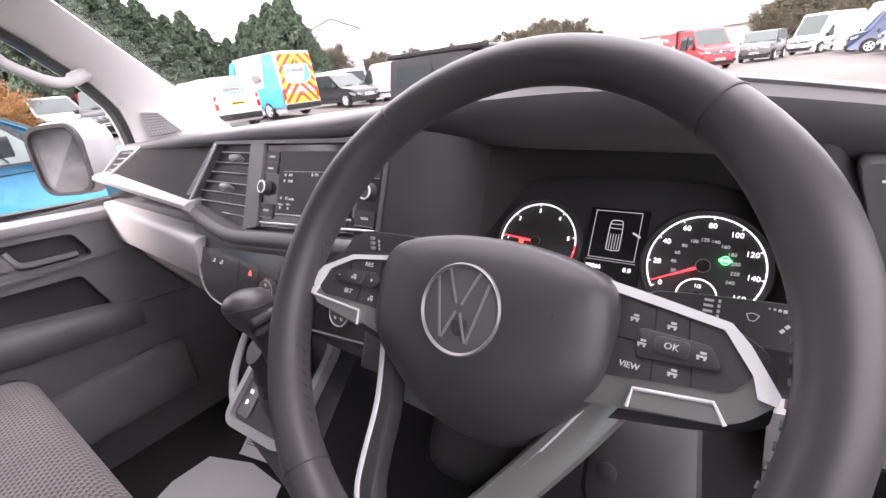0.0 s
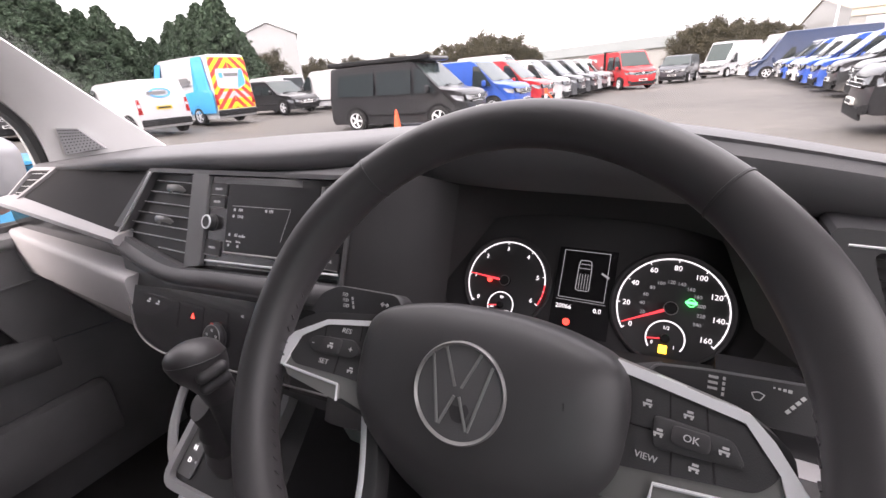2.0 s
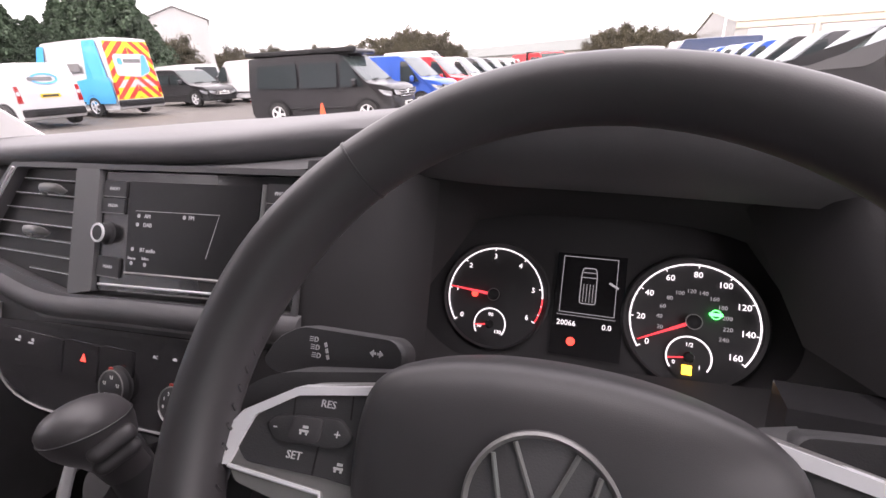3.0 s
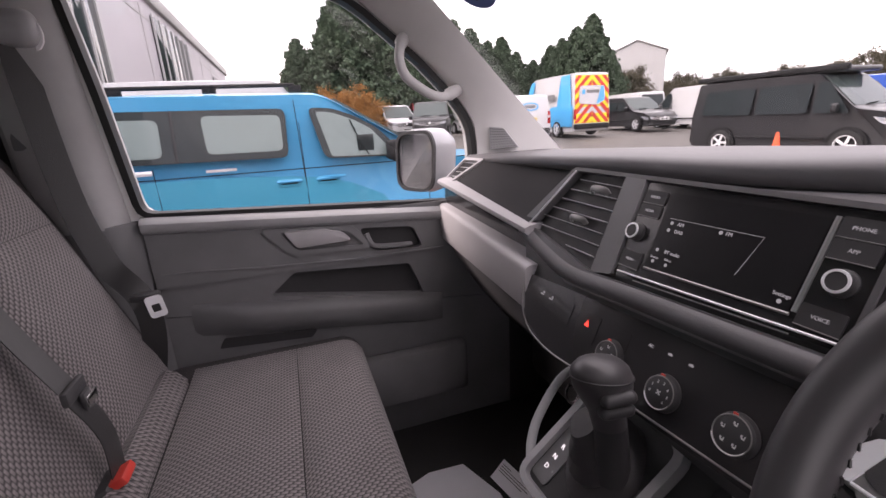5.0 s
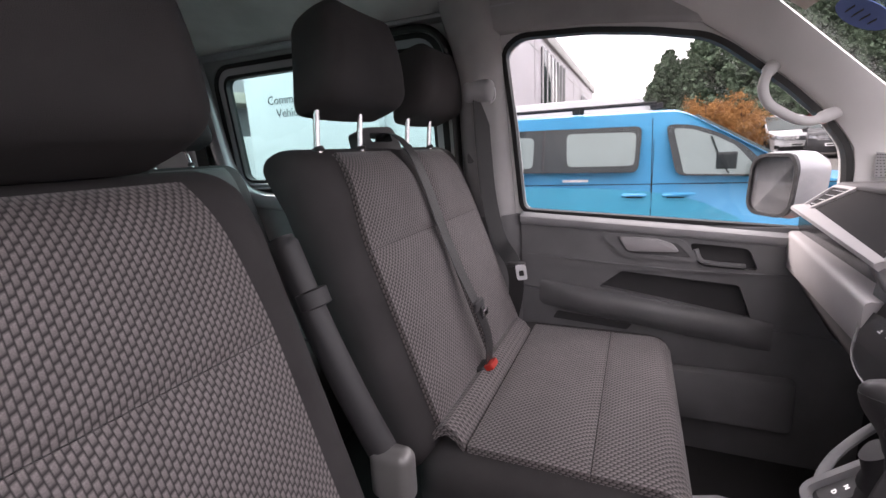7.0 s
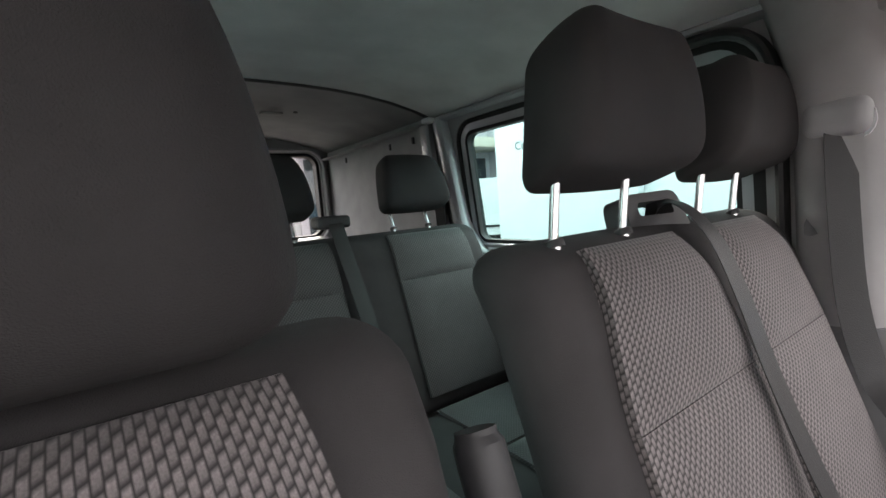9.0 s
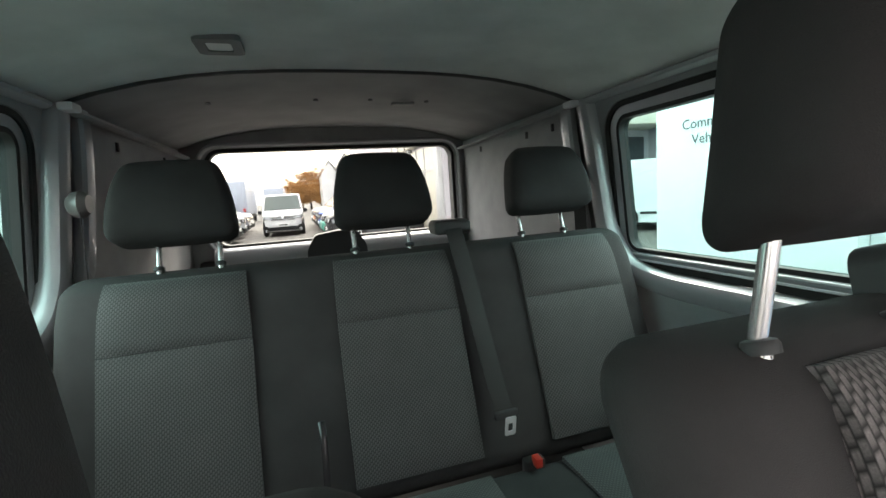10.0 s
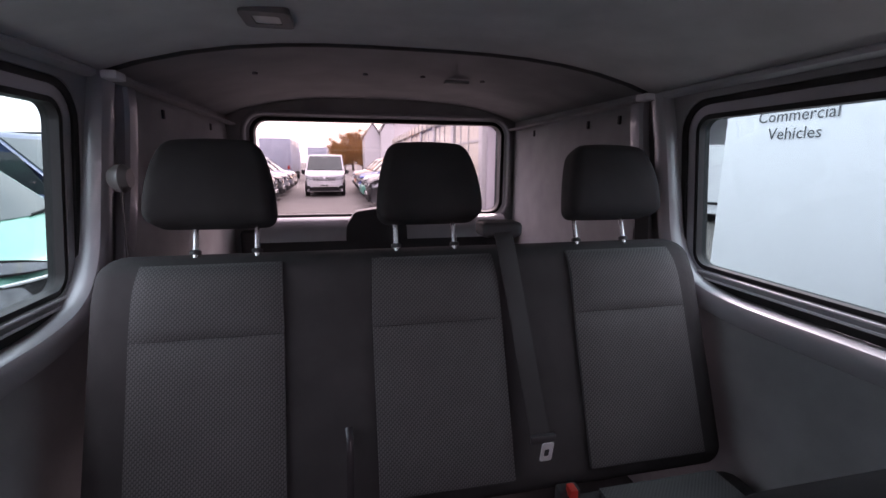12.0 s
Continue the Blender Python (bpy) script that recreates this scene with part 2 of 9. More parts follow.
def glass(name, color=(1, 1, 1), gloss=0.04):
    """A thin pane: light goes straight through, tinted, with a weak mirror image."""
    mat = bpy.data.materials.new(name)
    mat.use_nodes = True
    n, l = mat.node_tree.nodes, mat.node_tree.links
    n.remove(n["Principled BSDF"])
    tr = n.new("ShaderNodeBsdfTransparent")
    tr.inputs["Color"].default_value = (*color, 1)
    gl = n.new("ShaderNodeBsdfGlossy")
    gl.inputs["Roughness"].default_value = 0.01
    mix = n.new("ShaderNodeMixShader")
    mix.inputs["Fac"].default_value = gloss
    l.new(tr.outputs[0], mix.inputs[1])
    l.new(gl.outputs[0], mix.inputs[2])
    l.new(mix.outputs[0], n["Material Output"].inputs["Surface"])
    return mat


def weave(name, light=(0.285, 0.253, 0.252), dark=(0.023, 0.0205, 0.021), across=0.0056, along=0.0114):
    """Upholstery with columns of pointed pale slubs on black, set half a step apart."""
    mat = bpy.data.materials.new(name)
    mat.use_nodes = True
    n, l = mat.node_tree.nodes, mat.node_tree.links
    b = n["Principled BSDF"]
    uv = n.new("ShaderNodeUVMap")
    uv.uv_map = "cloth"
    sep = n.new("ShaderNodeSeparateXYZ")
    l.new(uv.outputs["UV"], sep.inputs[0])

    def op(kind, a, c=0.0, clamp=False):
        m = n.new("ShaderNodeMath")
        m.operation, m.use_clamp = kind, clamp
        for k, v in enumerate((a, c)):
            if isinstance(v, (int, float)):
                m.inputs[k].default_value = v
            else:
                l.new(v, m.inputs[k])
        return m.outputs[0]

    u, v = op("DIVIDE", sep.outputs["Y"], across), op("DIVIDE", sep.outputs["X"], along)
    col = op("FLOOR", u)
    fu = op("SUBTRACT", u, col)
    fv = op("FRACT", op("ADD", v, op("MULTIPLY", op("FLOORED_MODULO", col, 2.0), 0.5)))
    fs = op("FRACT", op("ADD", fv, op("MULTIPLY", fu, 0.18)))
    side = op("MULTIPLY", op("SUBTRACT", 0.5, op("ABSOLUTE", op("SUBTRACT", fu, 0.5))), 5.0, True)
    ends = op("MULTIPLY", op("SUBTRACT", 0.5, op("ABSOLUTE", op("SUBTRACT", fs, 0.5))), 4.0, True)
    leaf = op("MULTIPLY", side, ends)
    # each slub's colour brightens along its length, painting the shading of its relief
    shade = op("MULTIPLY", leaf, op("ADD", 0.35, op("MULTIPLY", fs, 0.65)))
    th = n.new("ShaderNodeTexNoise")
    th.inputs["Scale"].default_value, th.inputs["Detail"].default_value = 700.0, 3.0
    l.new(uv.outputs["UV"], th.inputs["Vector"])
    wear = n.new("ShaderNodeTexNoise")
    wear.inputs["Scale"].default_value, wear.inputs["Detail"].default_value = 14.0, 4.0
    l.new(uv.outputs["UV"], wear.inputs["Vector"])
    fac = op("MULTIPLY", op("MULTIPLY", shade, op("ADD", 0.45, op("MULTIPLY", th.outputs["Fac"], 1.1))), op("ADD", 0.75, op("MULTIPLY", wear.outputs["Fac"], 0.5)), True)
    mix = n.new("ShaderNodeMixRGB")
    mix.inputs["Color1"].default_value, mix.inputs["Color2"].default_value = (*dark, 1), (*light, 1)
    l.new(fac, mix.inputs["Fac"])
    l.new(mix.outputs["Color"], b.inputs["Base Color"])
    bump = n.new("ShaderNodeBump")
    bump.inputs["Strength"].default_value, bump.inputs["Distance"].default_value = 0.6, 0.0007
    l.new(shade, bump.inputs["Height"])
    l.new(bump.outputs["Normal"], b.inputs["Normal"])
    b.inputs["Roughness"].default_value = 0.8
    b.inputs["Sheen Weight"].default_value = 0.15
    return mat


M_DASH = material("dash_plastic", (0.110, 0.106, 0.110), 0.5, grain=0.22, grain_scale=1400)
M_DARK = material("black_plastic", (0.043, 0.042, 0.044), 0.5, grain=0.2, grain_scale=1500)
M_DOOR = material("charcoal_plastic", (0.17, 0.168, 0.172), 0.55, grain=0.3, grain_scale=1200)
M_CAP = material("black_cover_plastic", (0.054, 0.0515, 0.054), 0.42, grain=0.10, grain_scale=2600)
M_SURROUND = material("dark_grey_fascia_plastic", (0.115, 0.112, 0.115), 0.45, grain=0.2, grain_scale=1200)
M_HEADREST = material("black_headrest_cloth", (0.036, 0.0335, 0.0342), 0.92, grain=0.6, grain_scale=1100, var=0.25, var_scale=9)
M_DOORUP = material("grey_door_plastic", (0.38, 0.378, 0.385), 0.45, grain=0.2, grain_scale=1200)
M_BAND = material("stone_grey_band", (0.46, 0.442, 0.45), 0.55, grain=0.5, grain_scale=900, var=0.06)
M_GREY = material("stone_grey_trim", (0.37, 0.355, 0.362), 0.5, grain=0.45, grain_scale=1100)
M_PILLAR = material("pale_grey_trim", (0.68, 0.668, 0.66), 0.65, grain=0.2, grain_scale=1500, var=0.04)
M_BPILLAR = material("mid_grey_trim", (0.35, 0.343, 0.343), 0.6, grain=0.2, grain_scale=1500)
M_HEAD = material("grey_headliner", (0.73, 0.732, 0.730), 0.85, grain=0.4, grain_scale=500, var=0.12)
M_BOARD = material("grey_hardboard", (0.34, 0.34, 0.343), 0.7, grain=0.3, grain_scale=400)
M_METAL = material("silver_body_paint", (0.43, 0.43, 0.45), 0.36, metal=0.25, coat=0.4, var=0.04)
M_RUBBER = material("rubber_seal", (0.012, 0.012, 0.012), 0.6, grain=0.1)
M_CLOTH = material("black_cloth", (0.044, 0.0405, 0.0415), 0.9, grain=0.7, grain_scale=1100, var=0.2, var_scale=10)
M_CLOTH_GREY = material("dark_grey_cloth", (0.03, 0.029, 0.03), 0.9, grain=0.8, grain_scale=900, var=0.15)
M_WEAVE = weave("slub_weave")
M_WEAVE_FINE = weave("dark_slub_weave", light=(0.135, 0.129, 0.129), dark=(0.028, 0.0272, 0.028), across=0.0046, along=0.0092)
M_LEATHER = material("black_leather", (0.056, 0.0525, 0.055), 0.42, grain=0.05, grain_scale=1500, var=0.2)
M_SATIN = material("satin_silver", (0.82, 0.82, 0.84), 0.35, metal=0.12, var=0.05)
M_POST = material("polished_steel", (0.82, 0.80, 0.81), 0.2, metal=0.75, var=0.03)
M_MATT = material("matt_black", (0.03, 0.029, 0.03), 0.85, grain=0.3, grain_scale=900, spec=0.15)
M_HOOD = material("binnacle_plastic", (0.050, 0.048, 0.050), 0.7, grain=0.25, grain_scale=1400, spec=0.25)
M_CHROME = material("chrome", (0.8, 0.8, 0.8), 0.07, metal=1.0, var=0.02)
M_GUN = material("dark_satin_metal", (0.27, 0.265, 0.26), 0.35, metal=0.45, var=0.06)
M_PIANO = material("gloss_black", (0.025, 0.0243, 0.0258), 0.2, coat=0.3, var=0.05)
M_SCREEN = material("screen_glass", (0.020, 0.0195, 0.021), 0.25, var=0.05, spec=0.2)
M_WHITE_INK = glowing("white_backlight", (0.9, 0.88, 0.9), 0.27)
M_DIM_INK = glowing("dim_backlight", (0.5, 0.5, 0.52), 0.11)
M_PRINT = material("white_print", (0.6, 0.6, 0.6), 0.6)
M_RED_INK = glowing("red_backlight", (1.0, 0.06, 0.04), 0.5)
M_REDPALE = glowing("red_needle", (0.8, 0.05, 0.06), 0.35)
M_GREEN_INK = glowing("green_backlight", (0.05, 0.9, 0.15), 0.8)
M_AMBER_INK = glowing("amber_backlight", (1.0, 0.5, 0.03), 1.0)
M_BELT = material("belt_webbing", (0.026, 0.0255, 0.026), 0.45, grain=0.5, grain_scale=600)
M_BUCKLE_RED = material("red_plastic", (0.6, 0.05, 0.035), 0.4)
M_PAPER = material("white_paper", (0.82, 0.81, 0.85), 0.7, var=0.03)
M_INK = material("black_ink", (0.02, 0.02, 0.02), 0.7)
M_CARPET = material("black_carpet", (0.03, 0.029, 0.029), 0.95, grain=1.0, grain_scale=350)
M_GLASS = glass("clear_glass", (0.755, 0.765, 0.76), 0.03)
M_TINT = glass("green_tinted_glass", (0.56, 0.71, 0.695), 0.04)
M_TINT_REAR = glass("rear_glass", (0.66, 0.67, 0.665), 0.04)
M_MIRROR = material("mirror_glass", (0.85, 0.86, 0.86), 0.01, metal=1.0, var=0.01)

# ---- the van's body: floor, sides, ceiling, windows ----
def wx(z):
    """Half the inner width of the van at the height z."""
    return 0.80 if z < 1.22 else 0.80 - 0.055 * (z - 1.22) / 0.53


def side_map(sign):
    """(y, z, depth outwards) on the side sign (-1 passenger, 1 driver)."""
    return lambda u, v, d: Vector((sign * (wx(v) + d), u, v))


FLOOR_Z = 0.50
solo("floor", join(rbox((0, -1.15, FLOOR_Z - 0.03), (1.72, 3.95, 0.06))), M_CARPET, "black carpeted van floor", "floor", kind="structure")

# ceiling with a crown, a bow behind the second row, and a lower rear board
def roof_z(x, y):
    front = max(0.0, (y + 0.45) / 0.45)
    return 1.925 - 0.095 * (abs(x) / 0.74) ** 3 - 0.10 * front ** 1.6


ceil_front = surface(14, 20, lambda a, b: Vector(((a - 0.5) * 1.52, 0.02 - 1.91 * b, roof_z((a - 0.5) * 1.52, 0.02 - 1.91 * b))), (0, 0, 0.05))
ceil_rear = surface(14, 10, lambda a, b: Vector(((a - 0.5) * 1.50, -1.90 - 1.18 * b, roof_z((a - 0.5) * 1.5, -1.9) + 0.016 + 0.004 * b)), (0, 0, 0.05))
bow = sweep([Vector((x, -1.895, roof_z(x, -1.85) + 0.004)) for x in np.linspace(-0.74, 0.74, 15)], 0.009, 0.012, n=8)
solo("ceiling", ceil_front, M_HEAD, "grey moulded headliner of the van", "ceiling", kind="structure")
solo("ceiling_rear", ceil_rear, M_BOARD, "grey headliner board above the load space", "ceiling", kind="structure")
solo("trim_bow", bow, M_DARK, "dark edge strip across the headliner", "trim", kind="structure")

# sides: lower body, rear opening ring, rear hardboard
for sign, word, nm in ((-1, "passenger", "wall_left"), (1, "driver", "wall_right")):
    f = side_map(sign)
    sh_ = -0.08 if sign > 0 else -0.03
    WIN_HOLE = rrect(-1.755 + sh_, -0.785, 1.295, 1.80, 0.09, 7)
    WIN_GLASS = rrect(-1.70 + sh_, -0.845, 1.352, 1.748, 0.035, 7)
    body = join(
        ring(rrect(-1.99, -0.62, 0.5, 1.86, 0.01, 7), WIN_HOLE, f, 0.0, 0.06),
        prism([(-3.1, 0.5), (-1.99, 0.5), (-1.99, 1.86), (-3.1, 1.86)], f, 0.0, 0.06),
    )
    solo(nm, body, M_BOARD, "dark grey inner side wall of the van beside the rear bench", "wall", kind="structure")
    wnd = thing("window_2" if sign < 0 else "window_3", "fixed side window in a black rubber frame, tinted green", "window", (sign * 0.8, -1.3, 1.3), kind="structure")
    part("window_rubber", ring(offset_loop(WIN_HOLE, -0.001), offset_loop(WIN_GLASS, 0.036), f, 0.004, 0.05), M_RUBBER, wnd)
    part("window_frame", ring(offset_loop(WIN_GLASS, 0.037), offset_loop(WIN_GLASS, 0.012), f, 0.010, 0.05), M_METAL, wnd, "silver painted frame")
    part("window_seal", join(ring(offset_loop(WIN_GLASS, 0.013), WIN_GLASS, f, 0.012, 0.045)), M_RUBBER, wnd)
    for k in (0, 1):
        part("sill_strip", sweep([f(y, 1.335 - 0.016 * k, 0.006 - 0.004 * k) for y in np.linspace(-1.70 + sh_, -0.94, 8)], 0.0028, 0.0035, n=6), M_SATIN, wnd)
    pane = part("pane", prism(offset_loop(WIN_GLASS, 0.01), f, 0.030, 0.034), M_TINT, wnd)
    pane.visible_shadow = False
    # painted rail under the window that turns up into the rear pillar
    rail = smooth_path([f(-0.90, 1.262, -0.008), f(-1.30, 1.262, -0.008), f(-1.56 + sh_, 1.265, -0.008), f(-1.70 + sh_, 1.305, -0.008), f(-1.765 + sh_, 1.40, -0.008), f(-1.785 + sh_, 1.55, -0.006), f(-1.80 + sh_, 1.70, -0.004), f(-1.82 + sh_, 1.83, 0.0)], 6)
    post = thing("pillar_trim", "silver painted metal rail and pillar round the rear side window", "pillar", rail[0], kind="structure")
    part("rail", sweep(rail, 0.034, 0.036, up=(sign, 0, 0), n=12, power=2.6), M_METAL, post)
    rear_post = [f(-1.87 + sh_, 1.30, -0.03), f(-1.88 + sh_, 1.55, -0.035), f(-1.895 + sh_, 1.75, -0.03), f(-1.90 + sh_, 1.835, -0.02)]
    part("post", sweep(smooth_path(rear_post, 4), 0.030, 0.02, up=(sign, 0, 0), n=10, power=3), M_METAL, post)
    part("roof_rail", sweep([f(y, 1.825, -0.012) for y in np.linspace(-1.84, -0.55, 10)], 0.02, 0.012, n=8), M_METAL, post)
    part("bracket", rbox(f(-1.87, 1.822, -0.05), (0.035, 0.05, 0.02), 0.006), M_SATIN, post)
    board = thing("side_board", "grey hardboard lining of the load space", "panel", f(-2.5, 1.2, 0), kind="structure")
    part("board", join(prism(quadr([(-3.02, 1.0), (-1.93, 1.0), (-1.93, 1.80), (-3.02, 1.80)], 0.03), lambda u, v, d: Vector((sign * (0.735 - d), u, v)), 0.0, 0.006)), M_BOARD, board)
    for y in (-2.05, -2.25, -2.75):
        part("clip", rbox((sign * 0.728, y, 1.775), (0.012, 0.014, 0.028), 0.003), M_DARK, board)
    part("edge_rail", sweep([Vector((sign * 0.70, y, 1.82 - 0.01 * (-1.9 - y))) for y in np.linspace(-3.0, -1.9, 8)], 0.02, 0.008, n=8), M_BPILLAR, board)

# tailgate wall with its window
fr = lambda u, v, d: Vector((u, -3.03 - d, v))
RW_HOLE, RW_GLASS = rrect(-0.70, 0.66, 1.325, 1.87, 0.10, 7), rrect(-0.655, 0.612, 1.366, 1.832, 0.06, 7)
solo("wall_rear", ring(rrect(-0.84, 0.84, 0.5, 2.0, 0.01, 7), RW_HOLE, fr, 0.0, 0.09), M_BOARD, "dark grey lining of the tailgate", "wall", kind="structure")
wnd = thing("window_1", "tailgate window of the van with rounded corners", "window", (0, -3.05, 1.35), kind="structure")
part("window_frame", ring(offset_loop(RW_HOLE, -0.001), offset_loop(RW_GLASS, 0.019), fr, -0.014, 0.06), M_METAL, wnd, "silver painted frame")
bead = offset_loop(RW_HOLE, -0.004)
part("frame_bead", sweep([fr(u, v, -0.016) for u, v in bead + bead[:1]], 0.012, 0.012, up=(0, 1, 0), n=10), M_METAL, wnd, "bright painted edge")
part("window_seal", ring(offset_loop(RW_GLASS, 0.018), RW_GLASS, fr, 0.0, 0.06), M_RUBBER, wnd)
part("pane", prism(offset_loop(RW_GLASS, 0.01), fr, 0.045, 0.049), M_TINT_REAR, wnd).visible_shadow = False
part("sill", loft([[Vector((x, *p)) for p in ((-3.0, 1.24), (-2.915, 1.245), (-2.925, 1.30), (-2.945, 1.338), (-2.968, 1.353), (-3.0, 1.356))] for x in np.linspace(-0.66, 0.62, 8)]), M_METAL, wnd, "silver painted sill", sharp=60)

# windscreen, its pillars, and the front door openings
WS0, WS1 = Vector((0, 0.60, 1.25)), Vector((0, -0.03, 1.765))


def screen_pt(a, b):
    """Across (-1..1) and up (0..1) on the curved windscreen."""
    half = 0.83 - 0.22 * b
    p = WS0.lerp(WS1, b)
    return Vector((a * half, p.y + 0.06 * (1 - a * a) * (1 - 0.4 * b), p.z + 0.02 * (1 - a * a)))


wnd = thing("window_4", "large raked windscreen", "windscreen", (0, 0.6, 1.25), kind="structure")
part("pane", surface(12, 6, lambda a, b: screen_pt(2 * a - 1, b), (0, 0.004, 0.003)), M_GLASS, wnd).visible_shadow = False
part("top_frame", sweep([screen_pt(a, 1.0) + Vector((0, 0.0, -0.004)) for a in np.linspace(-1, 1, 12)], 0.03, 0.016, n=8), M_HEAD, wnd)
part("cowl", sweep([Vector((x, 0.66 + 0.05 * (1 - (x / 0.83) ** 2), 1.235)) for x in np.linspace(-0.85, 0.85, 12)], 0.07, 0.02, n=8), M_DARK, wnd)

DOOR_OPEN = [(-0.556, 1.232), (0.252, 1.182), (0.256, 1.32), (0.243, 1.395), (0.194, 1.463), (0.108, 1.548), (-0.026, 1.655), (-0.075, 1.684), (-0.20, 1.712), (-0.36, 1.735), (-0.55, 1.745), (-0.597, 1.71), (-0.575, 1.50)]
for sign in (-1, 1):
    f = side_map(sign)
    hole = quadr(DOOR_OPEN, 0.03, 4)
    outer = [(max(-0.70, min(0.62, u)), max(1.10, min(1.85, v))) for u, v in offset_loop(hole, 0.05)]
    wnd = thing("window_5" if sign < 0 else "window_6", "front door window with a black seal, closed", "window", f(-0.1, 1.25, 0), kind="structure")
    part("door_frame", ring(outer, hole, f, 0.0, 0.07), M_PILLAR, wnd)
    part("window_seal", ring(offset_loop(hole, 0.006), offset_loop(hole, -0.008), f, -0.004, 0.03), M_RUBBER, wnd)
    part("pane", prism(offset_loop(hole, 0.01), f, 0.045, 0.049), M_GLASS, wnd).visible_shadow = False
    # A pillar: a rounded wedge between the windscreen's edge and the door's
    rows = []
    for b in np.linspace(-0.04, 1.12, 14):
        e = screen_pt(-1.0, min(b, 1.0)) + Vector((0, -0.55, 0.45)) * max(0.0, b - 1.0)
        e = Vector((e.x + 0.03, e.y - 0.01, e.z))
        dd = Vector((-wx(e.z) + 0.004, 0, e.z))
        # the door's edge at that height
        zs = [(1.10, 0.262), (1.20, 0.262), (1.335, 0.262), (1.40, 0.250), (1.463, 0.206), (1.548, 0.122), (1.655, -0.012), (1.70, -0.07), (1.76, -0.17), (1.86, -0.32)]
        zz = min(max(e.z - 0.02, 1.10), 1.86)
        for (za, ya), (zb, yb) in zip(zs, zs[1:]):
            if za <= zz <= zb:
                dd.y = ya + (yb - ya) * (zz - za) / (zb - za)
        dd.z = zz
        mid = e.lerp(dd, 0.5)
        out = Vector((-1, 0.35, 0.2)).normalized()
        inn = Vector((0.75, -0.55, 0.1)).normalized()
        row = [e, e.lerp(dd, 0.22) + inn * 0.012, mid + inn * 0.016, e.lerp(dd, 0.8) + inn * 0.012, dd + inn * 0.002, dd + out * 0.05, mid + out * 0.06, e + out * 0.04]
        rows.append([Vector((-sign * p.x, p.y, p.z)) for p in row])
    post = thing("pillar_trim", "pale grey windscreen pillar trim", "pillar", rows[0][0], kind="structure")
    part("trim", loft(rows), M_PILLAR, post, sharp=50)
    quad = [Vector((sign * x, y, z)) for x, y, z in ((0.768, 0.292, 1.322), (0.736, 0.360, 1.327), (0.738, 0.318, 1.377), (0.752, 0.285, 1.382))]
    nrm = Vector((-sign * 0.80, -0.58, 0.12)).normalized()
    grille = part("speaker_grille", loft([[p - nrm * 0.02 for p in quad], [p + nrm * 0.007 for p in quad]]), M_DOORUP, post, "triangular perforated speaker grille")
    for r in range(8):
        for k in range(9):
            a, b = (k + 0.7) / 9.4, (r + 0.7) / 8.4
            c = quad[0].lerp(quad[1], a).lerp(quad[3].lerp(quad[2], a), b) + nrm * 0.0072
            part("perforation", rbox(c, (0.0022, 0.0022, 0.0022)), M_DARK, grille)
    # B pillar
    post = thing("pillar_trim", "grey plastic pillar trim behind the front door", "pillar", (sign * 0.78, -0.7, 1.2), kind="structure")
    up = []
    for z in np.linspace(1.22, 1.86, 9):
        w0, w1 = -0.575 - 0.05 * (z - 1.22), -0.735 - 0.27 * max(0.0, z - 1.66)
        x = sign * (wx(z) - 0.012)
        i = -sign
        up.append([Vector((x, w0, z)), Vector((x + i * 0.045, w0 - 0.035, z)), Vector((x + i * 0.052, w0 - 0.09, z)), Vector((x + i * 0.045, w1 + 0.02, z)), Vector((x, w1, z)), Vector((x - i * 0.06, w1, z)), Vector((x - i * 0.06, w0, z))])
    part("upper_trim", loft(up), M_BPILLAR, post, sharp=60)
    arch = smooth_path([Vector((sign * (wx(z) - 0.030), y, z)) for y, z in ((-0.96, 1.803), (-0.84, 1.800), (-0.785, 1.772), (-0.757, 1.72), (-0.748, 1.64), (-0.748, 1.48), (-0.750, 1.25), (-0.752, 0.95))], 5)
    part("aperture_seal", sweep(arch, 0.011, 0.022, up=(sign, 0, 0), n=10), M_RUBBER, post, "black rubber seal of the sliding door opening")
    part("cant_rail", sweep([Vector((sign * 0.738, y, 1.832)) for y in (-1.02, -0.94, -0.85, -0.745)], 0.018, 0.020, up=(0, 0, 1), n=10, power=3.0), M_METAL, post, "silver painted roof rail")
    low = []
    for z in np.linspace(0.5, 1.225, 7):
        w0 = -0.555
        x = sign * 0.80
        i = -sign
        low.append([Vector((x, w0, z)), Vector((x + i * 0.055, w0 - 0.04, z)), Vector((x + i * 0.06, w0 - 0.12, z)), Vector((x + i * 0.04, -0.735, z)), Vector((x - i * 0.05, -0.735, z)), Vector((x - i * 0.05, w0, z))])
    part("lower_trim", loft(low), M_DOOR, post, sharp=60)

# lining above the doors
for sign in (-1, 1):
    rows = []
    for y in np.linspace(-0.62, 0.0, 9):
        zb = 1.752 if y < -0.45 else 1.752 - 0.045 * ((y + 0.45) / 0.4) ** 1.4
        zt = roof_z(0.70, y)
        x = sign * 0.735
        rows.append([Vector((x, y, zb)), Vector((x - sign * 0.018, y, zb + 0.012)), Vector((x - sign * 0.03, y, zt - 0.01)), Vector((x - sign * 0.07, y, zt + 0.01)), Vector((x + sign * 0.05, y, zt + 0.03)), Vector((x + sign * 0.05, y, zb))])
    solo("ceiling_trim", loft(rows), M_BPILLAR, "grey lining above the front door", "trim", kind="structure", sharp=50)
